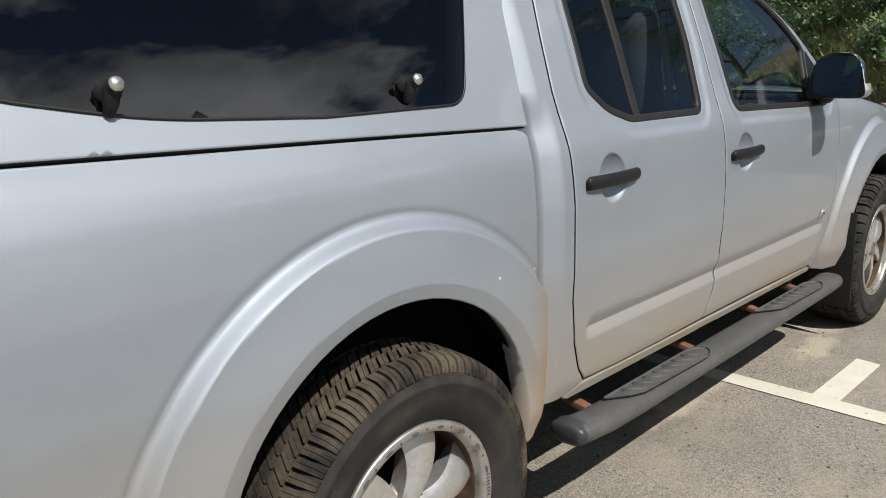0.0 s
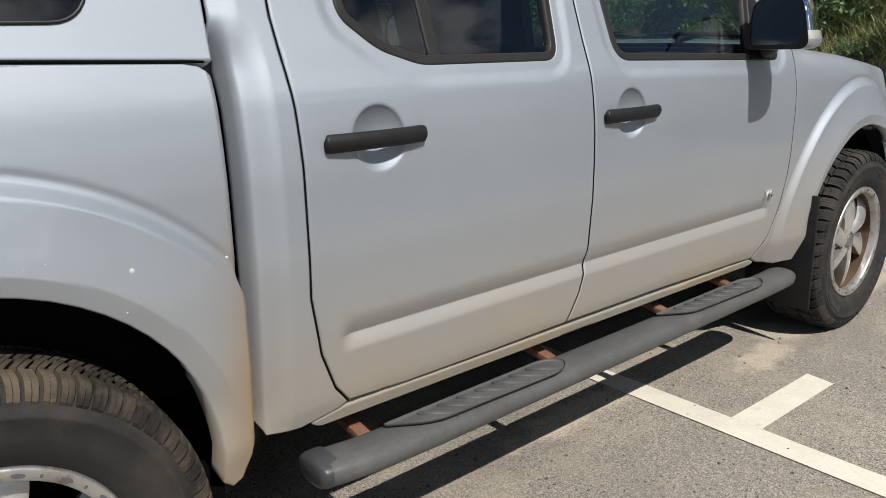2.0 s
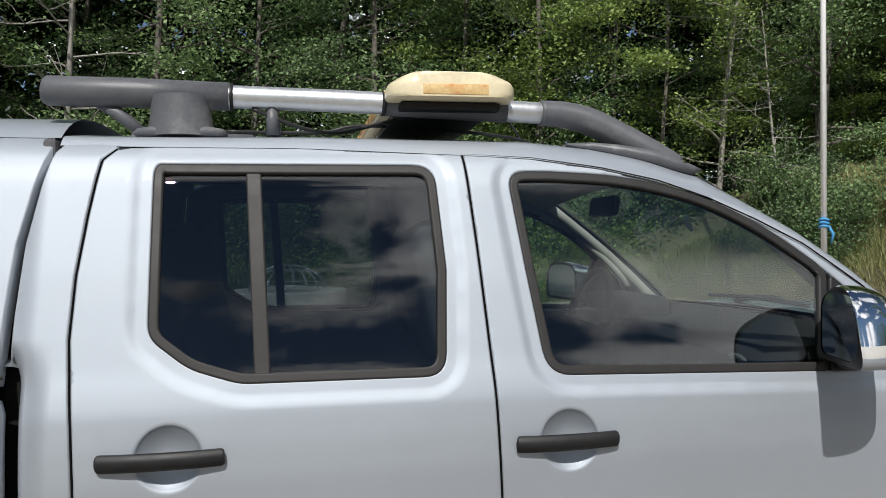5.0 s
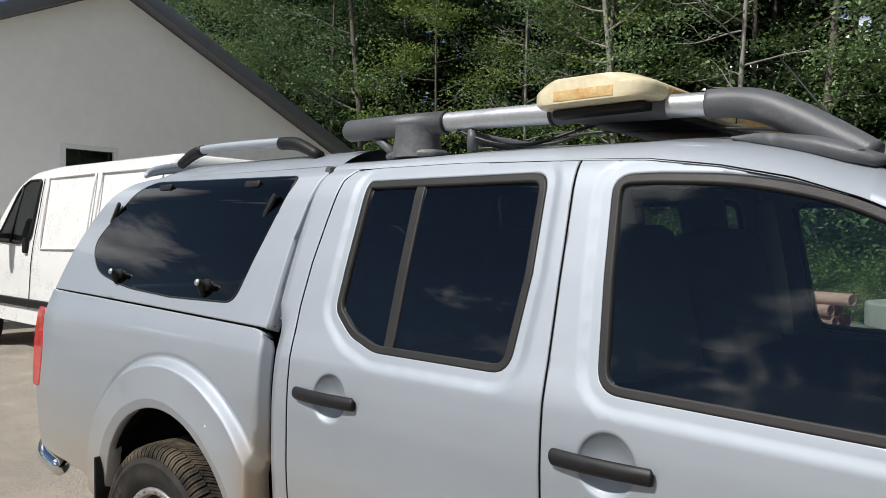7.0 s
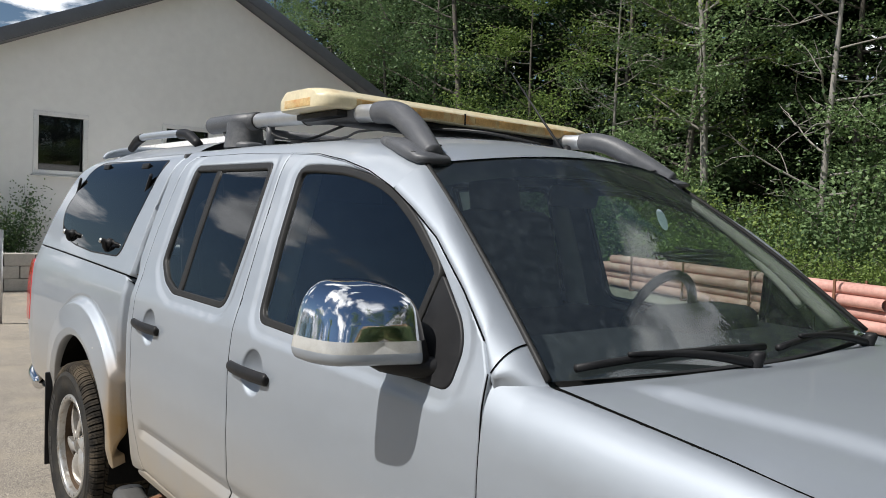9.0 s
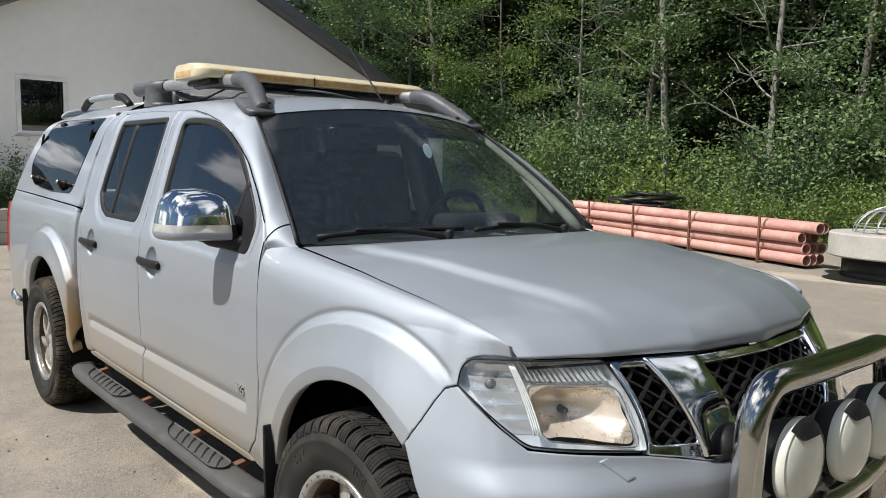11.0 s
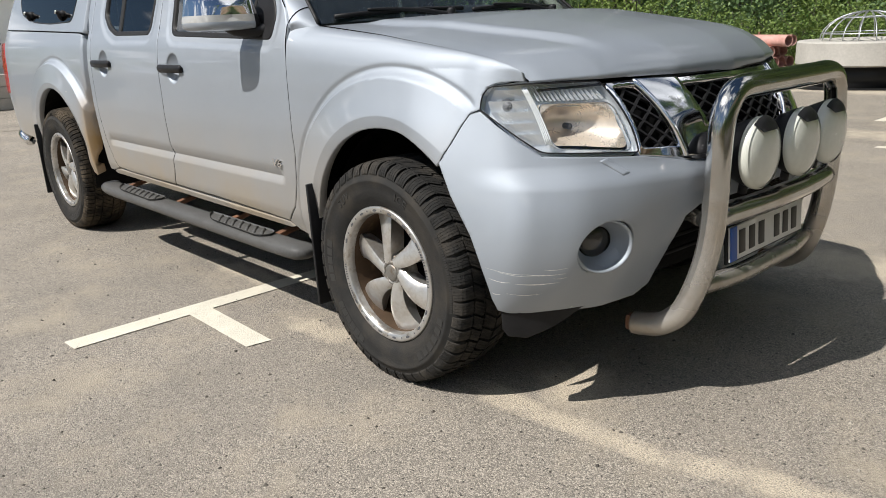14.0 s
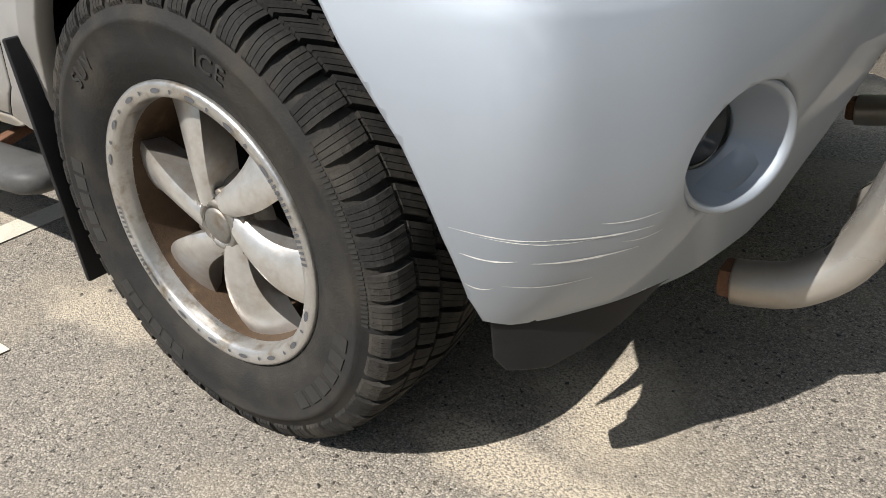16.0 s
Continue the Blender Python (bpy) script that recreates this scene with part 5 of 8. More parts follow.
for sgn in (1, -1):
    hl = HEADLIGHT if sgn > 0 else mirrored(HEADLIGHT)
    bowl_edge = fillet([(0.424, 0.936, .02), (0.640, 0.938, .02), (0.655, 0.900, .03), (0.640, 0.826, .02), (0.418, 0.806, .02)])
    bowl_edge = bowl_edge if sgn > 0 else mirrored(bowl_edge)
    lamp = part("headlight", skin("headlight", inset(hl, -0.004), moved(front, -0.032), 0.014, [bowl_edge], depth=0.0, flip=True), LAMP_CHROME, truck, "clear headlight with a bright reflector bowl")
    wall_v, wall_f = [], []
    rim = dense(hl if area(hl) > 0 else hl[::-1], 0.01)
    a_, b_ = moved(front, -0.002)(rim[:, 0], rim[:, 1]), moved(front, -0.06)(rim[:, 0], rim[:, 1])
    k = len(rim)
    part("lamp_housing", to_mesh("lamp_housing", list(a_) + list(b_), [(i, (i + 1) % k, k + (i + 1) % k, k + i) for i in range(k)]), LAMP_CHROME, lamp)
    part("lamp_seal", tube_mesh("lamp_seal", a_, 0.0022, 6, closed=True), BLACK_PLASTIC, lamp)
    part("lamp_lens", skin("lamp_lens", inset(hl, 0.003), moved(front, 0.001), 0.02, depth=0.0, flip=True), LENS, lamp, "clear lens, faintly scratched").visible_shadow = False
    def dish(u, v, sgn=sgn):
        flute = 0.0010 * np.abs(np.sin(np.abs(u) * 60))
        r = np.clip(np.abs((np.abs(u) - 0.532) / 0.115) ** 2.2 + np.abs((v - 0.872) / 0.066) ** 2.2, 0, 1)
        return front(u, v) + np.stack([-0.020 - 0.085 * (1 - r) + flute, 0 * u, 0 * u], -1)
    part("reflector", skin("reflector", bowl_edge, dish, 0.008, depth=0.0, flip=True), BOWL, lamp, "warm polished reflector bowl")
    c2 = dish(np.array([sgn * 0.515]), np.array([0.868]))[0]
    ax = Vector((0.93, -0.33 * sgn, 0.0)).normalized()
    part("bulb_shield", lathe("bulb_shield", [(0, 0.030), (0.007, 0.029), (0.009, 0.025), (0.009, 0.0)], c2, ax, 20), GREY_PLASTIC, lamp)
    rimp = moved(front, -0.014)(*inset(bowl_edge, -0.004).T)
    part("lamp_bezel", tube_mesh("lamp_bezel", rimp, 0.0022, 6, closed=True), CHROME, lamp)
    # ribbed strip above the bowl, and the clear ribs at the corner
    for j in range(15):
        s0 = sgn * (0.425 + j * 0.0145)
        top = moved(front, -0.024)(np.array([s0, s0 + sgn * 0.010]), np.array([0.989, 0.989]))
        low_ = moved(front, -0.020)(np.array([s0, s0 + sgn * 0.010]), np.array([0.950, 0.950]))
        mid = moved(front, -0.013)(np.array([s0 + sgn * 0.005] * 2), np.array([0.988, 0.950]))
        part("lens_rib", to_mesh("lens_rib", [top[0], low_[0], mid[1], mid[0], top[1], low_[1]], [(0, 1, 2, 3), (3, 2, 5, 4)], False), LAMP_CHROME, lamp)
    for j in range(5):      # stepped mirrors in the outer corner
        z0, z1 = 0.836 + 0.030 * j, 0.836 + 0.030 * (j + 1) - 0.003
        s1 = [float(np.interp(q, [0.83, 0.89, 0.93, 0.96, 0.985], [0.715, 0.785, 0.822, 0.812, 0.775])) for q in (z0, z1)]
        p0, p1 = [moved(front, d_)(np.linspace(0.662, e_, 8) * sgn, np.full(8, q)) for q, e_, d_ in ((z0, s1[0], -0.030), (z1, s1[1], -0.014))]
        part("lamp_facet", to_mesh("lamp_facet", list(p0) + list(p1), [(i, i + 1, 9 + i, 8 + i) for i in range(7)], False), LAMP_CHROME, lamp)
    for j in range(4):      # upright prisms that part the corner from the bowl
        ss = sgn * (0.652 + 0.0055 * j)
        zz = np.linspace(0.832, 0.988, 10)
        part("lens_prism", tube_mesh("lens_prism", moved(front, -0.010)(0 * zz + ss + sgn * 0.03 * (zz - 0.90), zz), 0.0024, 5), LENS_PRISM, lamp)
    bulb = front(np.array([sgn * 0.745]), np.array([0.935]))[0]
    part("turn_bulb", lathe("turn_bulb", [(0.0, -0.012), (0.010, -0.014), (0.014, -0.024), (0.020, -0.034), (0.022, -0.044)], bulb, Vector((0.75, -0.62 * sgn, 0)), 20), GREY_PLASTIC, lamp)
    # washer flap
    wf = np.array([(0.527, 0.778), (0.505, 0.786), (0.442, 0.744), (0.466, 0.738)])
    part("washer_flap", skin("washer_flap", wf if sgn > 0 else mirrored(wf), moved(front, 0.004), 0.01, depth=0.004, lip=0.002, flip=True), PAINT_CLEAN, bumper)
    # fog lamp in its cup
    fc = front(np.array([sgn * FOG[0]]), np.array([FOG[1]]))[0]
    fax = Vector((0.90, -0.42 * sgn, 0)).normalized()
    fog = part("fog_lamp", lathe("fog_lamp", [(0.080, -0.014), (0.0795, -0.004), (0.077, -0.001), (0.0735, -0.002), (0.070, -0.009), (0.060, -0.055), (0.046, -0.062), (0.046, -0.066)], fc, fax, 56), PAINT_CLEAN, bumper, "round silver fog lamp surround")
    across = Vector((0.42 * sgn, 0.90, 0)).normalized()
    for v_ in fog.data.vertices:
        v_.co += across * (v_.co - Vector(fc)).dot(across) * 0.16
    part("fog_glass", lathe("fog_glass", [(0.0, -0.058), (0.03, -0.060), (0.046, -0.066)], Vector(fc) + Vector((0, 0.012 * sgn, 0)), fax, 32), glass("fog_glass", (0.25, 0.25, 0.25), 0.0, 0.02), fog)
    part("fog_reflector", lathe("fog_reflector", [(0.0, -0.10), (0.03, -0.09), (0.046, -0.068)], fc, fax, 32), STEEL, fog)
    # black lip under the bumper
    lip_ = np.array([(0.802, 0.366), (0.792, 0.30), (0.770, 0.277), (0.70, 0.268), (0.60, 0.300), (0.50, 0.338), (0.46, 0.350), (0.66, 0.358)])

    def skirt(u, v):
        p = moved(front, -0.010)(u, 0 * v + 0.37)
        p[..., 2] = v
        p[..., 0] -= 0.12 * (0.37 - v)
        return p
    part("valance", skin("valance", lip_ if sgn > 0 else mirrored(lip_), skirt, 0.02, depth=0.03, flip=True), BLACK_PLASTIC, bumper, "black plastic lip")

intake = np.array([(0.29, 0.63), (0.29, 0.31), (-0.29, 0.31), (-0.29, 0.63)])
part("intake", skin("intake", intake, moved(front, -0.10), 0.03, depth=0, flip=True), LINER, bumper)
for z in (0.40, 0.46, 0.52):
    row = moved(front, -0.07)(np.linspace(-0.27, 0.27, 13), np.full(13, z))
    part("intake_slat", tube_mesh("intake_slat", row, 0.008, 6), BLACK_PLASTIC, bumper)

# scrape marks on the corner of the bumper
rnd = random.Random(7)
SCRAPE = mat("bare_plastic", (0.72, 0.71, 0.68), 0.6, 0, 0.1, 40)
GREY_CHIP = mat("chipped_paint", (0.48, 0.48, 0.47), 0.8, 0, 0.1, 40, spec=0.1)
for (s0, s1, z0, z1, w) in ((0.862, 0.74, 0.497, 0.484, .0008), (0.76, 0.62, 0.485, 0.482, .0011), (0.85, 0.79, 0.466, 0.459, .0012), (0.775, 0.63, 0.455, 0.456, .0014), (0.70, 0.615, 0.497, 0.500, .0006), (0.835, 0.70, 0.489, 0.478, .0005), (0.80, 0.68, 0.424, 0.420, .0007), (0.84, 0.81, 0.425, 0.420, .0009), (0.66, 0.60, 0.468, 0.474, .0005), (0.55, 0.535, 0.358, 0.362, .0008)):
    ss = np.linspace(s0, s1, 14)
    zz = np.linspace(z0, z1, 14) - 0.004 * np.sin(np.linspace(0, 3.1, 14))
    wd = w * np.sin(np.linspace(0.1, math.pi - 0.1, 14)) * np.array([rnd.uniform(0.6, 1.3) for _ in range(14)])
    f = moved(front, 0.0006)
    v = list(f(ss, zz - wd)) + list(f(ss, zz + wd))
    part("scrape_mark", to_mesh("scrape_mark", v, [(i, i + 1, 15 + i, 14 + i) for i in range(13)], False), SCRAPE, bumper)

# bull bar with three covered spot lamps and the plate
BY = 0.055
guard = part("bull_bar", tube_mesh("bull_bar", [(3.865, BY - 0.454, 0.232), (3.90, BY - 0.452, 0.236), (3.955, BY - 0.445, 0.250), (4.01, BY - 0.432, 0.295), (4.045, BY - 0.418, 0.375), (4.069, BY - 0.407, 0.47), (4.081, BY - 0.402, 0.56), (4.085, BY - 0.400, 0.66), (4.088, BY - 0.400, 0.80), (4.088, BY - 0.392, 0.88), (4.090, BY - 0.362, 0.935), (4.092, BY - 0.30, 0.960), (4.10, BY - 0.15, 0.963), (4.10, BY + 0.15, 0.963), (4.092, BY + 0.30, 0.960), (4.090, BY + 0.362, 0.935),
                                           (4.088, BY + 0.392, 0.88), (4.088, BY + 0.400, 0.80), (4.085, BY + 0.400, 0.66), (4.081, BY + 0.402, 0.56), (4.069, BY + 0.407, 0.47), (4.045, BY + 0.418, 0.375), (4.01, BY + 0.432, 0.295), (3.955, BY + 0.445, 0.250), (3.90, BY + 0.452, 0.236), (3.865, BY + 0.454, 0.232)], 0.0365, 24, smooth_path=5), STEEL, truck, "polished steel bull bar, stained, with a painted ground reflection towards its feet")
part("cross_tube", tube_mesh("cross_tube", [(4.080, BY - 0.385, 0.598), (4.10, BY - 0.2, 0.598), (4.105, BY, 0.598), (4.10, BY + 0.2, 0.598), (4.080, BY + 0.385, 0.598)], 0.0365, 20, smooth_path=4), STEEL, guard)
part("cross_tube", tube_mesh("cross_tube", [(4.025, BY - 0.40, 0.372), (4.055, BY - 0.2, 0.365), (4.06, BY, 0.365), (4.055, BY + 0.2, 0.365), (4.025, BY + 0.40, 0.372)], 0.031, 20, smooth_path=4), STEEL, guard)
for sgn in (-1, 1):
    part("mounting_plate", box_bm((0.035, 0.05, 0.05), (3.86, BY + sgn * 0.453, 0.235), 0.008), RUST, guard)
    part("bracket", box_bm((0.16, 0.010, 0.05), (3.98, BY + sgn * 0.30, 0.56), 0.004, Euler((0, radians(20), 0))), STEEL, guard)
for i, (x, y) in enumerate(((4.128, -0.205), (4.142, 0.045), (4.130, 0.290))):
    c = Vector((x, y, 0.772))
    ax = Vector((1, -0.02, 0.03)).normalized()
    lamp = part("spot_lamp", lathe("spot_lamp", [(0.0, -0.085), (0.05, -0.082), (0.085, -0.055), (0.100, -0.015), (0.104, 0.0), (0.1035, 0.018), (0.099, 0.020)], c, ax, 48), BLACK_PLASTIC, truck, "round spot lamp with a white cover")
    part("lamp_rim", lathe("lamp_rim", [(0.1045, 0.0), (0.1065, 0.006), (0.1055, 0.020), (0.100, 0.026)], c, ax, 48), COVER_PLASTIC, lamp)
    part("lamp_cover", lathe("lamp_cover", [(0.0, 0.042), (0.03, 0.0415), (0.06, 0.038), (0.085, 0.031), (0.098, 0.024), (0.101, 0.018)], c, ax, 48), COVER_PLASTIC, lamp, "pale yellowed plastic cover")
    # black cap at the top of the cover
    vv, ff = [], []
    for a in np.linspace(-0.62, 0.62, 15):
        for r in (0.060, 0.075, 0.090, 0.1005, 0.1075):
            zc = math.cos(a) * r
            zc = max(zc, 0.066) if r < 0.08 else zc
            dx = float(np.interp(r, [0.03, 0.06, 0.085, 0.098, 0.1075], [0.0415, 0.038, 0.031, 0.024, 0.012])) + 0.004
            vv.append(c + ax * dx + Vector((0, math.sin(a) * r, zc)))
    ff = [(i_ * 5 + j, i_ * 5 + j + 1, i_ * 5 + j + 6, i_ * 5 + j + 5) for i_ in range(14) for j in range(4)]
    part("cover_badge", to_mesh("cover_badge", vv, ff), BLACK_PLASTIC, lamp)
    part("lamp_stem", tube_mesh("lamp_stem", [c + Vector((-0.03, 0, -0.09)), c + Vector((-0.035, 0, -0.125))], 0.014, 10), BLACK_PLASTIC, lamp)
plate = part("number_plate", box_bm((0.008, 0.52, 0.112), (4.052, 0.080, 0.470), 0.003, Euler((0, radians(-4), 0))), WHITE_PLATE, truck, "white number plate with a blue band")
part("plate_holder", box_bm((0.010, 0.535, 0.128), (4.043, 0.080, 0.469), 0.004, Euler((0, radians(-4), 0))), BLACK_PLASTIC, plate)
part("blue_band", box_bm((0.003, 0.042, 0.110), (4.0565, -0.158, 0.470), 0.001, Euler((0, radians(-4), 0))), BLUE_PLASTIC, plate)
for k in range(6):
    y = -0.115 + k * 0.066 + (0.045 if k > 2 else 0)
    part("plate_bar", box_bm((0.002, 0.040, 0.076), (4.0570, y + 0.012, 0.470), 0.0005, Euler((0, radians(-4), 0))), BLACK_INK, plate)

# cowl, wipers and bonnet edge
part("cowl", grid_mesh("cowl", lambda u, v: (screen(u, 0)[0] - 0.02 + 0.10 * v, screen(u, 0)[1], 1.160 + 0.018 * (1 - v)), np.linspace(-0.97, 0.97, 25), np.linspace(0, 1, 4)), LINER, truck)
for y0, y1 in ((-0.20, -0.62), (0.42, -0.02)):
    a0 = Vector((2.86, y0, 1.195))
    tip = Vector(screen((y1 + 0.10 - CY) / 0.74, 0.045)) + Vector((0.012, 0, 0.016))
    w = part("wiper", tube_mesh("wiper", [a0, a0.lerp(tip, 0.35) + Vector((0.0, 0, 0.010)), a0.lerp(tip, 0.7) + Vector((0, 0, 0.008)), tip], [0.011, 0.010, 0.007, 0.005], 8, smooth_path=4), BLACK_PLASTIC, truck, "black wiper arm")
    b0, b1 = Vector(screen((y1 - 0.03 - CY) / 0.74, 0.030)), Vector(screen((min(y1 + 0.52, 0.62) - CY) / 0.74, 0.040))
    part("wiper_blade", tube_mesh("wiper_blade", [b0 + (b1 - b0) * t + Vector((0.014, 0, 0.006 + 0.008 * math.sin(math.pi * t))) for t in np.linspace(0, 1, 9)], 0.0085, 8), BLACK_PLASTIC, w)
    part("wiper_pivot", lathe("wiper_pivot", [(0, 0.03), (0.012, 0.03), (0.018, 0.02), (0.018, -0.01)], a0, (0.3, 0, 1), 16), BLACK_PLASTIC, w)
part("bonnet_seal", tube_mesh("bonnet_seal", [Vector(bonnet(u, 1.0)) + Vector((-0.002, 0, -0.032)) for u in np.linspace(-0.97, 0.97, 50)], 0.0035, 6), BLACK_PLASTIC, truck)
for sgn in (-1, 1):
    part("cowl_corner", box_bm((0.13, 0.10, 0.05), (2.715, CY + sgn * (0.72), 1.138), 0.01), BLACK_PLASTIC, truck)
    # black cord painting the shade in the gap beside the bonnet
    part("bonnet_gap", tube_mesh("bonnet_gap", [Vector(bonnet(sgn, v)) + Vector((0, sgn * 0.0035, -0.001)) for v in np.linspace(0, 0.96, 40)], 0.0034, 6), DARK, truck)

# ---- canopy, rack, mirrors, steps, cabin ----
def roof_z(x, w):
    """The height of the cab roof at x and half-width w."""
    v = (x - 0.567) / 1.543
    best = min(np.linspace(-1, 0, 80), key=lambda u: abs(abs(roof(u, v)[1] - CY) - w))
    return roof(best, v)[2]


MIRROR_GLASS = mat("mirror_glass", (0.85, 0.87, 0.87), 0.01, 1.0, 0.0)
SIGNAL_LENS = mat("signal_lens", (0.50, 0.49, 0.46), 0.2, 0.2, 0.1, 40, coat=0.8)


def sliced(me, planes):
    """A copy of a mesh without what lies beyond the given planes (point, outward direction)."""
    bm = bmesh.new()
    bm.from_mesh(me)
    for co_, no_ in planes:
        bmesh.ops.bisect_plane(bm, geom=bm.verts[:] + bm.edges[:] + bm.faces[:], plane_co=co_, plane_no=no_, clear_outer=True)
    return bm


def flat_loft(name, path, widths, heights, seg=16):
    """A low moulded foot along a path, wider than it is high."""
    verts, faces = [], []
    n = len(path)
    for i, p in enumerate(path):
        for k in range(seg):
            a = 2 * math.pi * k / seg
            ca, sa = math.cos(a), math.sin(a)
            verts.append((p[0], p[1] + widths[i] * np.sign(ca) * abs(ca) ** 0.7, p[2] + heights[i] * np.sign(sa) * abs(sa) ** 0.7))
    for i in range(n - 1):
        faces += [(i * seg + k, i * seg + (k + 1) % seg, (i + 1) * seg + (k + 1) % seg, (i + 1) * seg + k) for k in range(seg)]
    faces += [tuple(range(seg)), tuple((n - 1) * seg + k for k in range(seg))]
    return to_mesh(name, verts, faces)


CANOPY_WINDOW = fillet([(0.285, 1.262, .045), (0.43, 1.672, .03), (-0.55, 1.685, .09), (-0.80, 1.43, .16), (-0.70, 1.325, .10), (-0.44, 1.275, .10), (-0.10, 1.258, 0)])
canopy = part("canopy", box_bm((0.02, 1.20, 0.30), (0.45, CY, 1.42), 0.004), CABIN, truck, "silver hard-top canopy over the load bed")


def canopy_roof(u, v):
    a = abs(u)
    x = -0.66 + v * 1.216
    ze = 1.712 - 0.10 * max(0, 0.14 - v) ** 1.5 / 0.14 ** 1.5 * 0.3
    ye = float(half_width(0.2, ze)) - 0.012
    y = ye * a ** 0.9
    crown = 1.80 - 0.05 * max(0, 0.2 - v) ** 2 / 0.04
    z = ze + (crown - ze) * ((1 - a ** 5) * 0.75 + (1 - a * a) * 0.25)
    return (x, (-y + CY * (1 - a * a)) if u < 0 else (y + 2 * CY - CY * (1 - a * a)), z)


us = np.sign(np.linspace(-1, 1, 51)) * np.abs(np.linspace(-1, 1, 51)) ** 0.6
part("canopy_roof", grid_mesh("canopy_roof", canopy_roof, us, np.linspace(0, 1, 30)), PAINT_CLEAN, canopy)
part("canopy_tail", grid_mesh("canopy_tail", lambda u, v: tuple(np.array(canopy_roof(u, 0)) * (1 - v) + np.array((-1.04, CY + u * 0.78, 1.236)) * v + np.array((-0.10, 0, 0.04)) * 4 * v * (1 - v)), us, np.linspace(0, 1, 16), True), PAINT_CLEAN, canopy)
part("spoiler", tube_mesh("spoiler", [(-0.655, CY - 0.60, 1.722), (-0.685, CY - 0.55, 1.748), (-0.70, CY - 0.40, 1.775), (-0.705, CY, 1.79), (-0.70, CY + 0.40, 1.775), (-0.685, CY + 0.55, 1.748), (-0.655, CY + 0.60, 1.722)], [0.008, 0.020, 0.026, 0.028, 0.026, 0.020, 0.008], 12, smooth_path=4), PAINT_CLEAN, canopy)
part("tailgate", box_bm((0.05, 1.50, 0.68), (-1.115, CY, 0.88), 0.02), PAINT, truck, "silver tailgate")
for side in (-1, 1):
    s, fl = flank(side), side > 0
    yy = (lambda w: -w) if side < 0 else (lambda w: 2 * CY + w)
    shell = [(0.493, 1.194), (0.498, 1.32), (0.509, 1.47), (0.532, 1.59), (0.556, 1.695), (0.545, 1.712), (-0.60, 1.714), (-0.70, 1.695), (-0.80, 1.635), (-0.90, 1.53), (-0.98, 1.40), (-1.02, 1.30), (-1.04, 1.235), (-0.67, 1.2265), (-0.08, 1.2105)]
    part("canopy_side", skin("canopy_side", np.array(shell), lambda x, z, s=s: s(np.minimum(x, 0.45) * 0 + np.clip(x, -0.9, 0.44), z) + np.stack([x - np.clip(x, -0.9, 0.44), 0 * x, 0 * x], -1), 0.02, [CANOPY_WINDOW], 0.05, 0.003, flip=fl), PAINT_CLEAN, canopy, "silver canopy side, rust along its lower edge")
    base = lambda x, z, s=s: s(np.clip(x, -0.9, 0.44), z) + np.stack([x - np.clip(x, -0.9, 0.44), 0 * x, 0 * x], -1)
    g = part("canopy_window", skin("canopy_window", inset(CANOPY_WINDOW, -0.006), moved(base, 0.003), 0.03, depth=0.004, lip=0.001, flip=fl), glass("canopy_glass", (0.015, 0.017, 0.020), 0.0, 0.0012, shine=0.07), canopy, "black-tinted canopy window")
    g.visible_shadow = False
    rim = inset(CANOPY_WINDOW, -0.004)
    pr = moved(base, 0.001)(rim[:, 0], rim[:, 1])
    part("canopy_window_rim", tube_mesh("canopy_window_rim", pr, 0.0034, 6, closed=True), BLACK_INK, canopy)
    for (x, z, k) in ((0.20, 1.655, 0), (-0.38, 1.662, 0), (0.12, 1.305, 1), (-0.50, 1.318, 1), (0.345, 1.57, 2), (-0.70, 1.56, 2)):
        p = Vector(base(np.array([x]), np.array([z]))[0])
        o = Vector((0, -1 if side < 0 else 1, 0.3)).normalized()
        if k == 1:
            h = part("window_knob", lathe("window_knob", [(0, 0.045), (0.010, 0.045), (0.013, 0.040), (0.013, 0.016), (0.020, 0.014), (0.022, 0.0)], p, o, 20), BLACK_PLASTIC, canopy, "black window hinge with a steel cap")
            part("knob_cap", lathe("knob_cap", [(0, 0.050), (0.010, 0.049), (0.012, 0.044)], p, o, 16), ALLOY_LIP, h)
            part("knob_tail", tube_mesh("knob_tail", [p + o * 0.024, p + o * 0.022 + Vector((-0.004, 0, -0.022)), p + Vector((-0.006, 0, -0.038)) + o * 0.012], [0.014, 0.013, 0.009], 10, smooth_path=3), BLACK_PLASTIC, h)
        else:
            turn = Euler((radians(-18 * (1 if side < 0 else -1)), radians(-50 if k == 2 else 0), 0))
            part("window_clip", box_bm((0.085 if k == 0 else 0.11, 0.014, 0.026), p + o * 0.005, 0.006, turn), BLACK_PLASTIC, canopy)
    # rail on the canopy roof
    yr = yy(0.455)
    rail = part("roof_rail", tube_mesh("roof_rail", [(-0.56, yr, 1.782), (-0.48, yr, 1.815), (-0.36, yr, 1.832), (0.10, yr, 1.826), (0.22, yr, 1.812), (0.33, yr, 1.765)], [0.014, 0.018, 0.019, 0.019, 0.018, 0.014], 10, smooth_path=4), PAINT_CLEAN, canopy, "pale roof rail with black feet")
    part("rail_foot", tube_mesh("rail_foot", [(0.12, yr, 1.822), (0.22, yr, 1.812), (0.34, yr, 1.762)], [0.024, 0.024, 0.020], 10, smooth_path=3), BLACK_PLASTIC, rail)
    part("rail_foot", tube_mesh("rail_foot", [(-0.57, yr, 1.778), (-0.48, yr, 1.815), (-0.40, yr, 1.830)], [0.020, 0.024, 0.023], 10, smooth_path=3), BLACK_PLASTIC, rail)
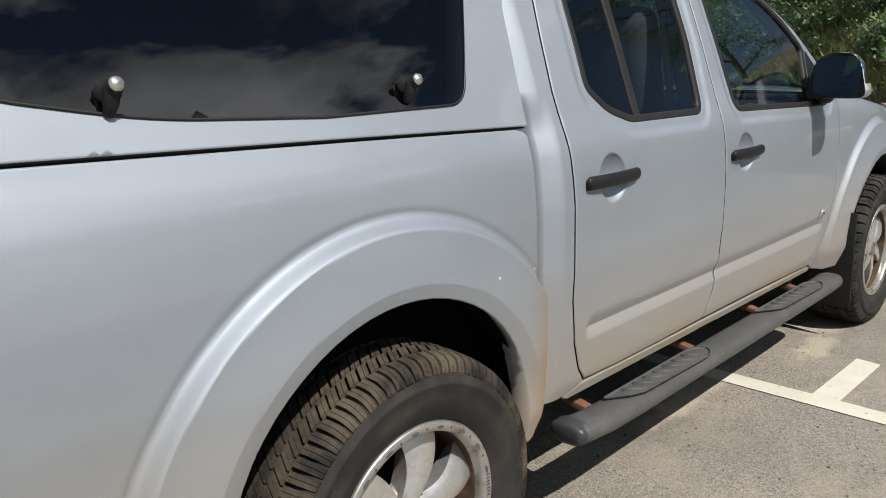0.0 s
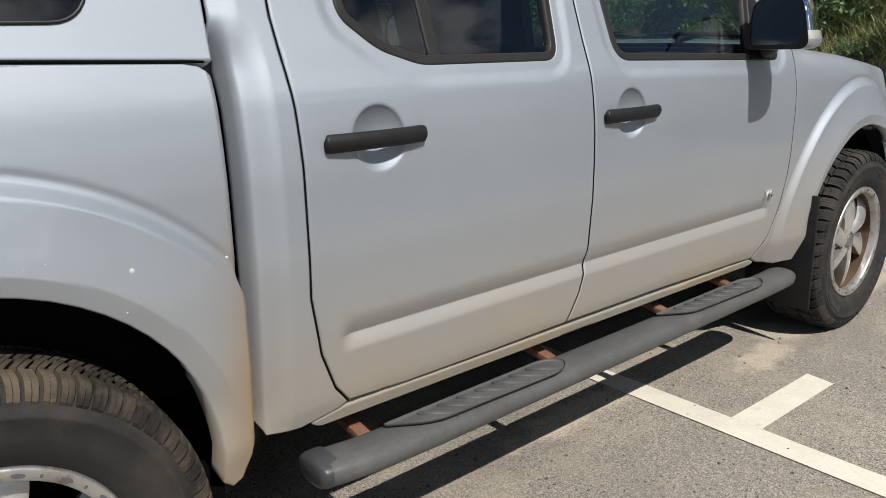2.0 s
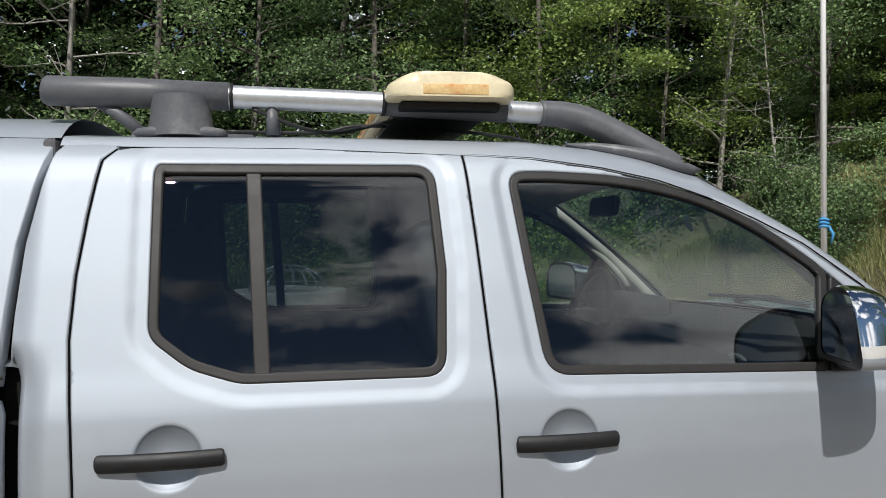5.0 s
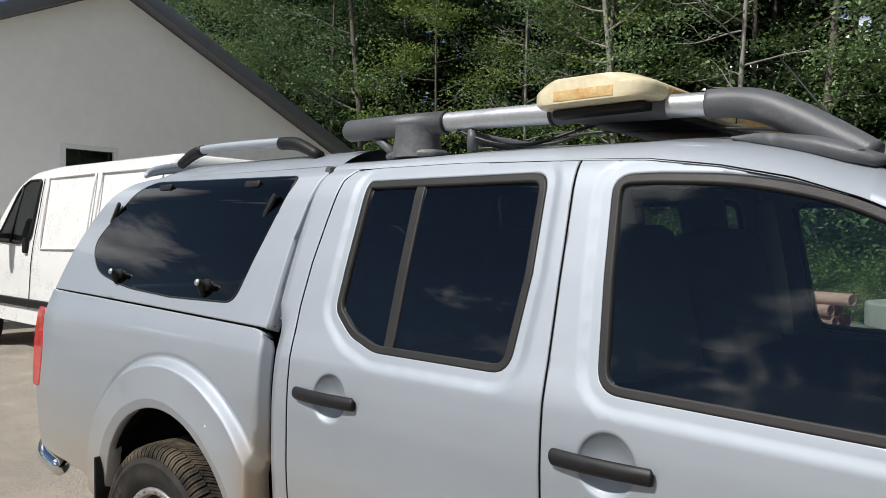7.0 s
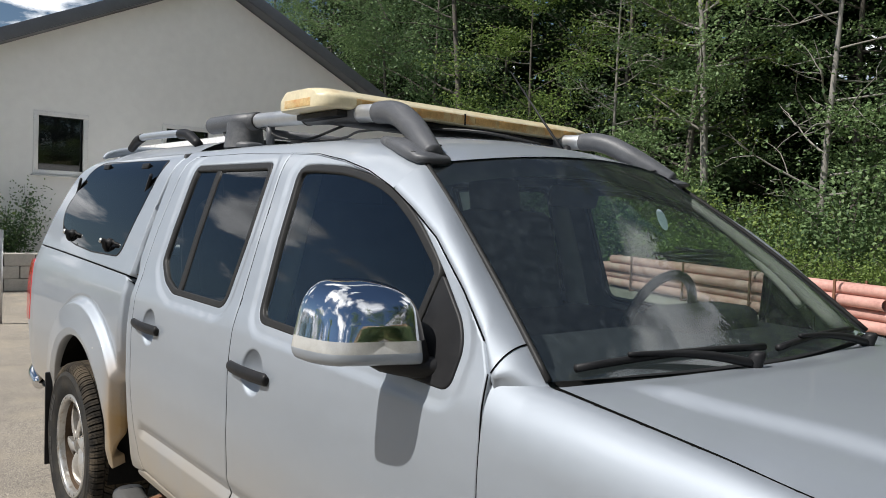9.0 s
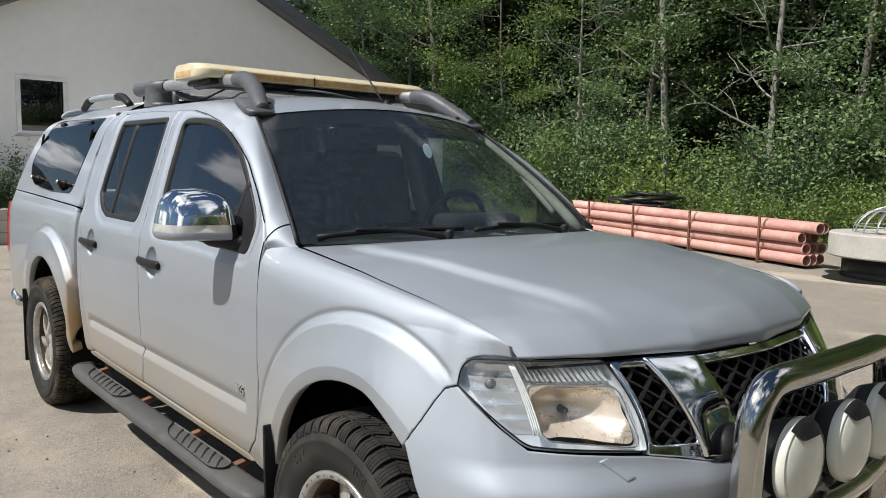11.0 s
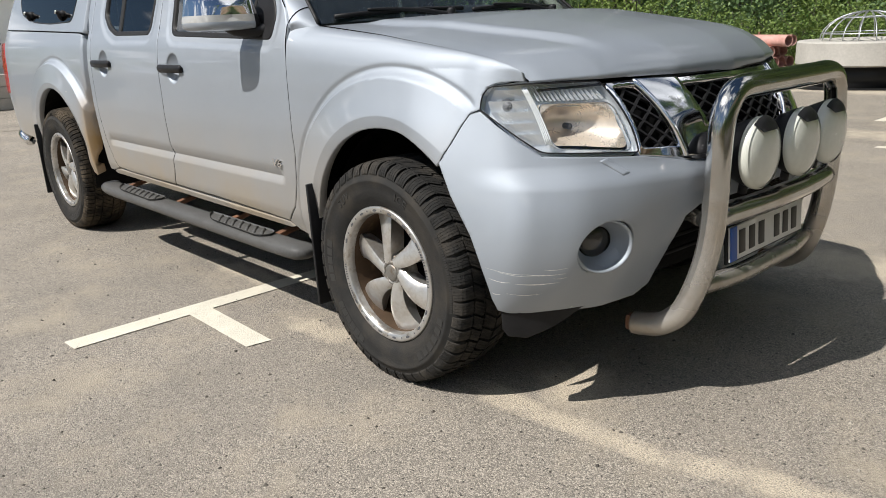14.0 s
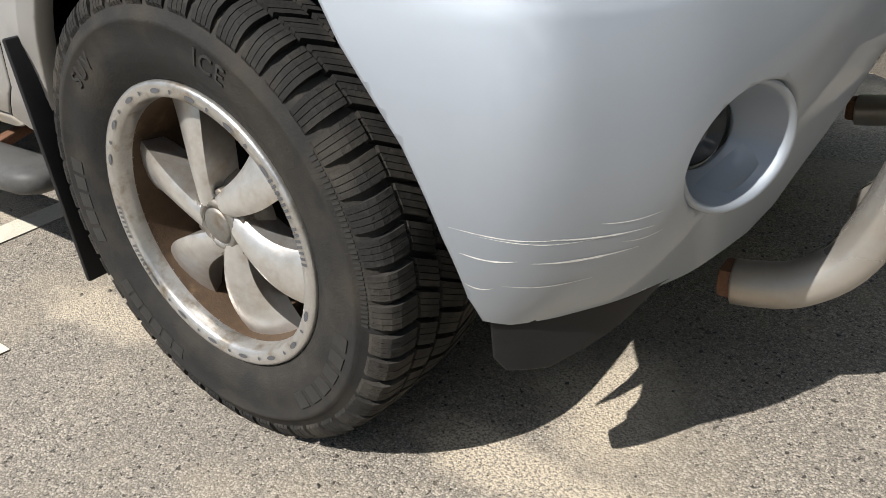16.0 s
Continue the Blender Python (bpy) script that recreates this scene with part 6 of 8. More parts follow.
    # cab rack tube
    yk = yy(0.46)
    DARK_GREY = GREY_PLASTIC
    rack = part("rack_tube", tube_mesh("rack_tube", [(0.50, yk, 1.836), (0.93, yk, 1.830), (1.32, yk, 1.821), (1.80, yk, 1.800)], 0.029, 20, smooth_path=4), GALV, truck, "grey roof tube, paint worn to bare metal")
    part("tube_sleeve", tube_mesh("tube_sleeve", [(0.494, yk, 1.837), (0.505, yk, 1.836), (0.70, yk, 1.835), (0.925, yk, 1.830)], [0.030, 0.0365, 0.0365, 0.0355], 20), DARK_GREY, rack)
    part("tube_sleeve", tube_mesh("tube_sleeve", [(1.318, yk, 1.821), (1.45, yk, 1.815), (1.64, yk, 1.807)], [0.0315, 0.0315, 0.0315], 20), DARK_GREY, rack)
    part("tube_ring", tube_mesh("tube_ring", [(1.308, yk, 1.8215), (1.318, yk, 1.821)], 0.033, 20), BLACK_PLASTIC, rack)
    part("tube_ring", tube_mesh("tube_ring", [(0.928, yk, 1.830), (0.936, yk, 1.830)], 0.033, 20), BLACK_PLASTIC, rack)
    part("tube_end", tube_mesh("tube_end", [(1.735, yk, 1.803), (1.80, yk, 1.800), (1.87, yk - 0.01 * (1 if side > 0 else -1) * -1, 1.782), (1.95, yy(0.485), 1.742), (2.03, yy(0.510), 1.695), (2.10, yy(0.530), 1.655)], [0.034, 0.0355, 0.037, 0.037, 0.035, 0.028], 20, smooth_path=5), DARK_GREY, rack, "dark moulded rack end")
    part("rack_foot", flat_loft("rack_foot", [(x, yy(w), roof_z(x, w) + 0.004) for x, w in ((1.80, 0.475), (1.86, 0.487), (1.93, 0.50), (2.00, 0.515), (2.06, 0.525), (2.11, 0.535), (2.145, 0.541))], [0.016, 0.050, 0.066, 0.072, 0.072, 0.064, 0.034], [0.004, 0.014, 0.021, 0.025, 0.025, 0.018, 0.006]), GREY_PLASTIC, rack)
    for bx, bw in ((2.055, 0.478), (2.085, 0.585)):
        part("foot_bolt", lathe("foot_bolt", [(0.0, -0.004), (0.006, -0.004), (0.0065, 0.002), (0.010, 0.003), (0.011, 0.0)], (bx, yy(bw), roof_z(bx, bw) + 0.026), (0.2, 0, 1), 12), BLACK_PLASTIC, rack)
    part("rack_pedestal", lathe("rack_pedestal", [(0.080, -0.100), (0.077, -0.070), (0.072, -0.04), (0.070, 0.0)], (0.81, yk, 1.826), (0, 0, 1), 28), DARK_GREY, rack)
    part("pedestal_foot", flat_loft("pedestal_foot", [(x, yk, roof_z(x, 0.46) + 0.004) for x in (0.700, 0.712, 0.745, 0.81, 0.875, 0.908, 0.920)], [0.02, 0.042, 0.060, 0.066, 0.060, 0.042, 0.02], [0.004, 0.012, 0.016, 0.018, 0.016, 0.012, 0.004]), GREY_PLASTIC, rack)
    part("rack_fin", tube_mesh("rack_fin", [(0.60, yk, 1.812), (0.66, yk, 1.785), (0.72, yk, roof_z(0.72, 0.46) + 0.006)], [0.006, 0.016, 0.014], 8), GREY_PLASTIC, rack)
    part("rack_bracket", tube_mesh("rack_bracket", [(1.03, yk, 1.805), (1.03, yk, 1.735)], 0.016, 10), GREY_PLASTIC, rack)
    # door mirror
    cy, cz = 0.908, 1.258
    ring = fillet([(-0.118, -0.088, .04), (0.118, -0.092, .03), (0.118, 0.066, .055), (0.03, 0.092, .12), (-0.118, 0.082, .065)], seg=8)
    MX = lambda a: 2.255 + 0.075 * (1 + a / 0.12) * 0.5
    ring = dense(ring, 0.009)
    shell_v, shell_f = [], []
    rows = [(0.0, 0.97), (0.015, 1.0), (0.05, 1.0), (0.075, 0.992), (0.10, 0.98), (0.12, 0.962), (0.14, 0.938), (0.16, 0.905), (0.175, 0.865), (0.19, 0.81), (0.20, 0.75), (0.209, 0.66), (0.215, 0.56), (0.222, 0.30), (0.224, 0.0)]
    for dx, sc in rows:
        for (a, b) in ring:
            n_ = (b * sc + 0.09) / 0.18
            shell_v.append((MX(a * sc) + dx * 0.62 * (1.18 - 0.42 * n_), yy(cy - a * sc * (1.12 - 0.36 * n_)), cz + b * (sc if b > 0 else 0.45 + 0.55 * sc) + 0.004))
    k = len(ring)
    for i in range(len(rows) - 1):
        for j in range(k):
            q = (i * k + j, i * k + (j + 1) % k, (i + 1) * k + (j + 1) % k, (i + 1) * k + j)
            shell_f.append(q if side > 0 else q[::-1])
    shell = to_mesh("shell", shell_v, shell_f)
    yb = yy(cy - 0.080)
    way = -1 if side < 0 else 1
    mirror = part("door_mirror", sliced(shell, [((0, 0, cz - 0.028), (0, 0, -1))]), CHROME, truck, "chromed door mirror with a turn signal strip")
    part("turn_signal", sliced(shell, [((0, 0, cz - 0.028), (0, 0, 1)), ((0, 0, cz - 0.053), (0, 0, -1)), ((0, yb, 0), (0, -way, 0))]), SIGNAL_LENS, mirror, "clear ribbed turn signal")
    part("lower_shell", sliced(shell, [((0, 0, cz - 0.053), (0, 0, 1)), ((0, yb, 0), (0, -way, 0))]), PAINT_CLEAN, mirror, "silver lower shell")
    part("inner_shell", sliced(shell, [((0, 0, cz - 0.028), (0, 0, 1)), ((0, yb, 0), (0, way, 0))]), BLACK_PLASTIC, mirror, "black inner shell")
    inn = [(MX(a * 0.84) + 0.004, yy(cy - a * 0.84), cz + b * 0.84 + 0.004) for a, b in ring]
    part("mirror_bezel", to_mesh("mirror_bezel", [v for v in shell_v[:k]] + [(x - 0.006, y, z) for x, y, z in inn], [((j + 1) % k, j, k + j, k + (j + 1) % k) for j in range(k)]), BLACK_PLASTIC, mirror)
    gl = [(MX(a * 0.83), yy(cy - a * 0.83), cz + b * 0.83 + 0.004) for a, b in ring]
    part("mirror_glass", to_mesh("mirror_glass", gl, [tuple(range(k))], False), MIRROR_GLASS, mirror)
    part("mirror_arm", tube_mesh("mirror_arm", [(2.46, yy(0.780), 1.170), (2.42, yy(0.82), 1.170), (2.36, yy(0.855), 1.180), (2.33, yy(0.89), 1.200)], [0.022, 0.026, 0.032, 0.026], 14, smooth_path=4), BLACK_PLASTIC, mirror)
    # side step
    sv, sf = [], []
    xs = [0.615, 0.622, 0.64, 0.67, 0.75] + list(np.linspace(0.9, 2.45, 22)) + [2.58, 2.64, 2.675, 2.69, 2.696]
    for x in xs:
        e = min(1.0, math.sqrt(max(0.0, 1 - 0.9 * min(1.0, max(0, (0.640 - x) / 0.025)) ** 2)), math.sqrt(max(0.0, 1 - max(0, (x - 2.645) / 0.053) ** 2)))
        inw = 0.028 * max(0, (0.85 - x) / 0.25) ** 2 + 0.015 * max(0, (x - 2.5) / 0.2) ** 2
        for i in range(20):
            a = 2 * math.pi * i / 20
            ca, sa = math.cos(a), math.sin(a)
            sv.append((x, yy(0.848 - inw + 0.058 * e * np.sign(ca) * abs(ca) ** 0.8), 0.338 + 0.031 * e * np.sign(sa) * abs(sa) ** 0.8))
    n = len(xs)
    for i in range(n - 1):
        for j in range(20):
            q = (i * 20 + j, i * 20 + (j + 1) % 20, (i + 1) * 20 + (j + 1) % 20, (i + 1) * 20 + j)
            sf.append(q if side > 0 else q[::-1])
    sf += [tuple(range(20)), tuple((n - 1) * 20 + j for j in range(20))[::-1]]
    step = part("side_step", to_mesh("side_step", sv, sf), STEP_PLASTIC, truck, "dull grey plastic side step with dust")
    cap_v = [(x_, yy(0.848 - 0.024 + (0.0595 * e_) * np.sign(math.cos(a_)) * abs(math.cos(a_)) ** 0.8), 0.338 + (0.0325 * e_) * np.sign(math.sin(a_)) * abs(math.sin(a_)) ** 0.8) for x_, e_ in ((0.662, 1.0), (0.628, 1.0), (0.616, 0.90), (0.611, 0.62), (0.610, 0.0)) for a_ in np.linspace(0, 2 * math.pi, 24, endpoint=False)]
    cap_f = [(i * 24 + j, i * 24 + (j + 1) % 24, (i + 1) * 24 + (j + 1) % 24, (i + 1) * 24 + j) for i in range(4) for j in range(24)]
    part("end_cap", to_mesh("end_cap", cap_v, cap_f if side < 0 else [q[::-1] for q in cap_f]), STEP_CAP, step, "smooth dark end cap")
    for x0, x1 in ((0.80, 1.40), (1.86, 2.46)):
        pad = fillet([(x0, 0.815, .03), (x0 + 0.10, 0.885, .08), (x1 - 0.06, 0.895, .08), (x1, 0.860, .04), (x1 - 0.05, 0.812, .05)])
        pd = part("step_pad", skin("step_pad", pad, lambda x, w, yy=yy: np.stack([x, yy(w), 0.3710 - 2.2 * (w - 0.850) ** 2], -1), 0.02, depth=0.006, lip=0.002, flip=side > 0), STEP_PLASTIC, step, "raised tread pad")
        for j in range(7):
            xa = x0 + 0.11 + j * (x1 - x0 - 0.20) / 6.5
            part("tread_rib", tube_mesh("tread_rib", [(xa, yy(0.822), 0.3690), (xa + 0.03, yy(0.85), 0.3700), (xa + 0.075, yy(0.882), 0.3672)], 0.0075, 6), STEP_PLASTIC, pd)
    for x in (0.78, 1.42, 1.98, 2.38):
        part("step_bracket", box_bm((0.035, 0.20, 0.022), (x, yy(0.745), 0.352), 0.004, Euler((radians(12 if side < 0 else -12), 0, 0))), RUST, step, "rusty step bracket")

# light bar across the rack
prof = fillet([(-0.165, 0.0, .012), (-0.165, 0.036, .012), (-0.115, 0.066, .02), (0.10, 0.066, .02), (0.165, 0.040, .012), (0.165, 0.0, .012)], seg=3)
lv, lf = [], []
stops = [(-0.600, 0.55), (-0.596, 0.72), (-0.575, 0.90), (-0.535, 1.0)] + [(y, 1.0) for y in np.linspace(-0.45, 0.55, 9)] + [(0.635, 1.0), (0.675, 0.9), (0.695, 0.72), (0.70, 0.55)]
LBX, LBZ = 1.478, 1.818
for y, sc in stops:
    for a, b in prof:
        lv.append((LBX + a * sc, y, LBZ + b * (0.75 + 0.25 * sc)))
k = len(prof)
for i in range(len(stops) - 1):
    lf += [(i * k + j, i * k + (j + 1) % k, (i + 1) * k + (j + 1) % k, (i + 1) * k + j) for j in range(k)]
lf += [tuple(range(k))[::-1], tuple((len(stops) - 1) * k + j for j in range(k))]
lightbar = part("light_bar", to_mesh("light_bar", lv, lf), YELLOWED, truck, "yellowed beacon bar with amber reflectors", sharp=35)
part("bar_foot", box_bm((0.26, 1.16, 0.020), (1.478, 0.05, 1.806), 0.005), BLACK_PLASTIC, lightbar)
for sx in (-1, 1):
    for y0, y1 in ((-0.46, -0.36), (-0.34, -0.24), (-0.22, -0.12), (0.03, 0.13), (0.15, 0.25), (0.40, 0.49), (0.51, 0.59)):
        part("amber_reflector", box_bm((0.004, y1 - y0, 0.024), (LBX + sx * 0.1655, (y0 + y1) / 2, LBZ + 0.020), 0.001), AMBER, lightbar)
    part("stained_band", box_bm((0.003, 1.06, 0.030), (LBX + sx * 0.1645, 0.05, LBZ + 0.019), 0.001), YELLOW_BAND, lightbar, "amber stained band of the clear side")
    part("bar_joint", box_bm((0.003, 0.006, 0.040), (LBX + sx * 0.1662, -0.02, LBZ + 0.02), 0.0), BLACK_PLASTIC, lightbar)
part("stained_band", box_bm((0.165, 0.004, 0.026), (LBX, -0.5995, LBZ + 0.018), 0.001), YELLOW_BAND, lightbar, "amber stained band of the clear end")
part("rack_cross_bar", tube_mesh("rack_cross_bar", [(1.03, -0.46, 1.775), (1.03, 0.52, 1.775)], 0.018, 10), GREY_PLASTIC, truck)
part("beacon_cable", tube_mesh("beacon_cable", [(0.98, -0.47, 1.80), (1.10, -0.45, 1.757), (1.20, -0.40, 1.752), (1.32, -0.36, 1.785), (1.42, -0.34, 1.81)], 0.005, 6, smooth_path=5), BLACK_HOSE, truck)
part("beacon_cable", tube_mesh("beacon_cable", [(0.90, -0.30, 1.765), (1.15, -0.22, 1.775), (1.30, -0.2, 1.80), (1.75, -0.1, 1.785), (1.95, 0.05, 1.742)], 0.005, 6, smooth_path=5), BLACK_HOSE, truck)
part("aerial", tube_mesh("aerial", [(1.93, 0.195, 1.725), (1.90, 0.185, 1.765), (1.72, 0.12, 2.02)], [0.010, 0.005, 0.002], 8), BLACK_PLASTIC, truck, "thin whip aerial")
part("aerial_base", lathe("aerial_base", [(0.0, 0.05), (0.012, 0.045), (0.020, 0.02), (0.034, 0.0)], (1.935, 0.198, 1.705), (0, 0, 1), 16), BLACK_PLASTIC, truck)

# rear: bumper tube, lamps
for side in (-1, 1):
    yy = (lambda w: -w) if side < 0 else (lambda w: 2 * CY + w)
    tl = fillet([(-1.085, 1.15, .02), (-1.055, 0.98, .03), (-1.10, 0.80, .02), (-1.165, 0.80, .01), (-1.15, 1.15, .01)])
    part("tail_lamp", skin("tail_lamp", tl, moved(flank(side), 0.004), 0.02, depth=0.04, flip=side > 0), RED_LENS, truck, "red tail lamp")
part("rear_bumper", tube_mesh("rear_bumper", [(-0.93, -0.80, 0.47), (-1.10, -0.79, 0.50), (-1.24, -0.70, 0.53), (-1.27, -0.5, 0.54), (-1.27, 0.55, 0.54), (-1.24, 0.76, 0.53), (-1.10, 0.85, 0.50), (-0.93, 0.86, 0.47)], 0.036, 16, smooth_path=4), CHROME, truck, "bent chrome rear bumper tube")

# small things on the skin
bd = Vector(flank(-1)(np.array([2.505]), np.array([0.668]))[0])
cu = bpy.data.curves.new("badge_text", "FONT")
cu.body, cu.size, cu.extrude, cu.align_x, cu.align_y, cu.shear = "V6", 0.042, 0.003, "CENTER", "CENTER", 0.2
tmp = bpy.data.objects.new("badge_text", cu)
scene.collection.objects.link(tmp)
dg = bpy.context.evaluated_depsgraph_get()
me = bpy.data.meshes.new_from_object(tmp.evaluated_get(dg))
bpy.data.objects.remove(tmp)
me.transform(Matrix.Diagonal((1.45, 1, 1, 1)))
badge = part("badge", me, CHROME, truck, "chrome engine badge", sharp=30)
badge.matrix_basis = pose(bd.x, bd.y - 0.004, bd.z, 90, 0, 0)
for (x, z, r) in ((0.286, 0.868, 0.0055), (0.27, 0.80, 0.002), (0.16, 0.905, 0.0015), (0.47, 0.846, 0.004), (0.13, 0.902, 0.0012)):
    p = Vector(flank(-1)(np.array([x]), np.array([z]))[0])
    part("paint_chip", lathe("paint_chip", [(0, 0.0008), (r * 0.6, 0.0007), (r, -0.001)], p, (0, -1, 0.2), 12), GREY_CHIP, truck)
RUST_FILM = mat("rust_stain", (0.10, 0.065, 0.035), 0.8, 0.0, 0.3, 20, 0.1, 100)
part("rust_edge", tube_mesh("rust_edge", [Vector(flank(-1)(np.array([x]), np.array([np.interp(x, [-1.04, -0.67, -0.08, 0.5], [1.2335, 1.2255, 1.2095, 1.1920])]))[0]) + Vector((0, 0.010, 0.004)) for x in np.linspace(-1.03, 0.495, 60)], 0.0035, 6), RUST_FILM, truck)

# cabin
cabin = bmesh.new()
box_bm((1.55, 1.36, 0.05), (1.65, CY, 0.70), 0.01, None, cabin)
part("cabin_floor", cabin, CABIN, truck)
part("headlining", grid_mesh("headlining", lambda u, v: (0.88 + v * 1.20 + 0.06 * (1 - u * u) * v, CY + u * 0.50, roof(u * 0.86, v)[2] - 0.050), np.linspace(-1, 1, 21), np.linspace(0, 1, 12), True), CABIN_LIGHT, truck)
part("rear_cab_wall", box_bm((0.03, 1.26, 0.85), (0.545, CY, 1.28), 0.01), CABIN, truck)


def seat(x, y, width, name, heads):
    st = part(name, box_bm((0.50, width, 0.18), (x + 0.05, y, 0.92), 0.05, Euler((0, radians(-6), 0)), seg=3), CABIN, truck, "dark cloth seat")
    part("backrest", box_bm((0.16, width, 0.66), (x - 0.24, y, 1.20), 0.06, Euler((0, radians(-14), 0)), seg=3), CABIN, st)
    for dy in heads:
        part("headrest", box_bm((0.10, 0.25, 0.18), (x - 0.36, y + dy, 1.575), 0.045, Euler((0, radians(-10), 0)), seg=3), CABIN, st)
        for k in (-0.06, 0.06):
            part("headrest_post", tube_mesh("headrest_post", [(x - 0.345, y + dy + k, 1.44), (x - 0.355, y + dy + k, 1.54)], 0.006, 6), STEEL, st)


seat(1.75, CY - 0.36, 0.50, "front_seat", (0,))
seat(1.75, CY + 0.36, 0.50, "front_seat", (0,))
seat(0.98, CY, 1.24, "rear_bench", (-0.36, 0.36))
dash = part("dashboard", box_bm((0.42, 1.40, 0.26), (2.44, CY, 1.04), 0.07, None, seg=3), DASH, truck, "dark grey dashboard")
part("instrument_hood", box_bm((0.20, 0.42, 0.10), (2.36, CY + 0.37, 1.19), 0.04, None, seg=3), DASH, dash)
part("dash_top", grid_mesh("dash_top", lambda u, v: (2.28 + 0.50 * v + 0.05 * (1 - u * u) * v, CY + u * 0.68, 1.178 - 0.01 * v), np.linspace(-1, 1, 15), np.linspace(0, 1, 6)), DASH, dash)
vent = lathe("dash_vent", [(0.0, 0.0), (0.04, 0.0), (0.05, 0.008), (0.055, 0.0)], (2.225, -0.60, 1.10), (-1, -0.2, 0.1), 20)
part("dash_vent", vent, GREY_PLASTIC, dash)
circle = [(2.20 + 0.055 * math.sin(a), CY + 0.37 + 0.185 * math.cos(a), 1.155 + 0.175 * math.sin(a)) for a in np.linspace(0, 2 * math.pi, 40, endpoint=False)]
wheel_ = part("steering_wheel", tube_mesh("steering_wheel", circle, 0.016, 10, closed=True), BLACK_PLASTIC, truck, "black steering wheel")
part("wheel_hub", box_bm((0.05, 0.22, 0.09), (2.215, CY + 0.37, 1.14), 0.03), BLACK_PLASTIC, wheel_)
part("rear_view_mirror", box_bm((0.03, 0.22, 0.07), (2.12, CY, 1.57), 0.015, Euler((0, radians(10), 0))), BLACK_PLASTIC, truck)
for (u, v) in ((0.02, 0.62),):
    p = Vector(screen(u, v)) - Vector((0.012, 0, 0.006))
    st_ = part("toll_sticker", to_mesh("toll_sticker", [p + Vector((0.026 * math.sin(a) * -0.55, 0.022 * math.cos(a), 0.030 * math.sin(a))) for a in np.linspace(0, 2 * math.pi, 20, endpoint=False)], [tuple(range(20))], False), mat("pale_sticker", (0.55, 0.66, 0.72), 0.5), truck, "small pale oval sticker")
for side in (-1, 1):
    yy = (lambda w: -w) if side < 0 else (lambda w: 2 * CY + w)
    part("grab_handle", tube_mesh("grab_handle", [(2.28, yy(0.665), 1.46), (2.36, yy(0.65), 1.40), (2.47, yy(0.665), 1.30), (2.52, yy(0.69), 1.24)], 0.016, 8, smooth_path=3), CABIN_LIGHT, truck)
    part("inner_pillar", tube_mesh("inner_pillar", [(1.52, yy(0.56), 1.62), (1.54, yy(0.66), 1.30), (1.55, yy(0.715), 1.10)], [0.035, 0.045, 0.045], 10, smooth_path=3), CABIN_LIGHT, truck)
    part("inner_pillar", tube_mesh("inner_pillar", [(2.12, yy(0.58), 1.60), (2.42, yy(0.66), 1.38), (2.66, yy(0.71), 1.17)], [0.018, 0.022, 0.026], 10, smooth_path=3), CABIN_LIGHT, truck)
    part("seat_belt", tube_mesh("seat_belt", [(1.47, yy(0.60), 1.50), (1.45, yy(0.64), 1.30), (1.47, yy(0.68), 1.0)], 0.012, 6, smooth_path=3), CABIN_LIGHT, truck)
    part("door_card", box_bm((1.90, 0.04, 0.50), (1.60, yy(0.755), 0.88), 0.015), CABIN, truck)

# ---- ground and markings ----
g = part("ground", to_mesh("ground", [(-400, -400, 0), (400, -400, 0), (400, 400, 0), (-400, 400, 0)], [(0, 1, 2, 3)], False), ASPHALT)
tagged(g, "worn grey asphalt of a parking area with sandy patches", "ground", kind="structure")


def flat_patch(name, poly, material, z=0.004, parent=None, label=""):
    return part(name, to_mesh(name, [(x, y, z) for x, y in poly], [tuple(range(len(poly)))], False), material, parent, label)


mark = flat_patch("parking_line", [(1.985, 0.3), (1.985, -1.575), (2.092, -1.57), (2.092, -1.090), (2.092, -0.985), (2.092, 0.3)], LINE_PAINT)
tagged(mark, "worn cream parking line on the asphalt", "road marking", kind="structure")
flat_patch("parking_line_branch", [(2.0925, -1.090), (2.594, -1.098), (2.609, -0.996), (2.0925, -0.985)], LINE_PAINT, 0.004, mark)
for (x, y, lx, ly) in ((2.9, 4.6, 0.6, 0.10), (4.9, 2.2, 0.10, 0.5), (2.35, 6.2, 0.10, 0.8)):
    m2 = flat_patch("parking_line", [(x, y), (x + lx, y), (x + lx, y + ly), (x, y + ly)], LINE_PAINT)
    tagged(m2, "short worn cream line on the asphalt", "road marking", kind="structure")

# ---- house ----
WALL_X = -11.07
HY, HA, HZ0, HZ1 = 4.50, 7.1, 2.40, 5.82
HOLES = [(1.28, 2.17, 1.90, 3.0), (3.50, 4.50, 1.90, 3.0)]
house = empty("house", "low house with cream rendered gable and dark sheet roof", "house")
out = np.array([(HY - HA, 0), (HY + HA, 0), (HY + HA, HZ0), (HY, HZ1), (HY - HA, HZ0)])
part("wall", skin("wall", out, lambda y, z: np.stack([WALL_X + 0 * y, y, z], -1), 0.8, [np.array([(a, c), (b, c), (b, d), (a, d)]) for a, b, c, d in HOLES], 0.30, 0.0, smooth=False), RENDER, house, "cream rendered gable wall")
part("wall", box_bm((9.0, 0.3, HZ0), (WALL_X - 4.8, HY - HA + 0.15, HZ0 / 2)), RENDER, house)
part("wall", box_bm((9.0, 0.3, HZ0), (WALL_X - 4.8, HY + HA - 0.15, HZ0 / 2)), RENDER, house)
part("room", box_bm((0.1, 2 * HA - 0.8, HZ0), (WALL_X - 3.2, HY, HZ0 / 2 + 0.01)), CABIN, house)
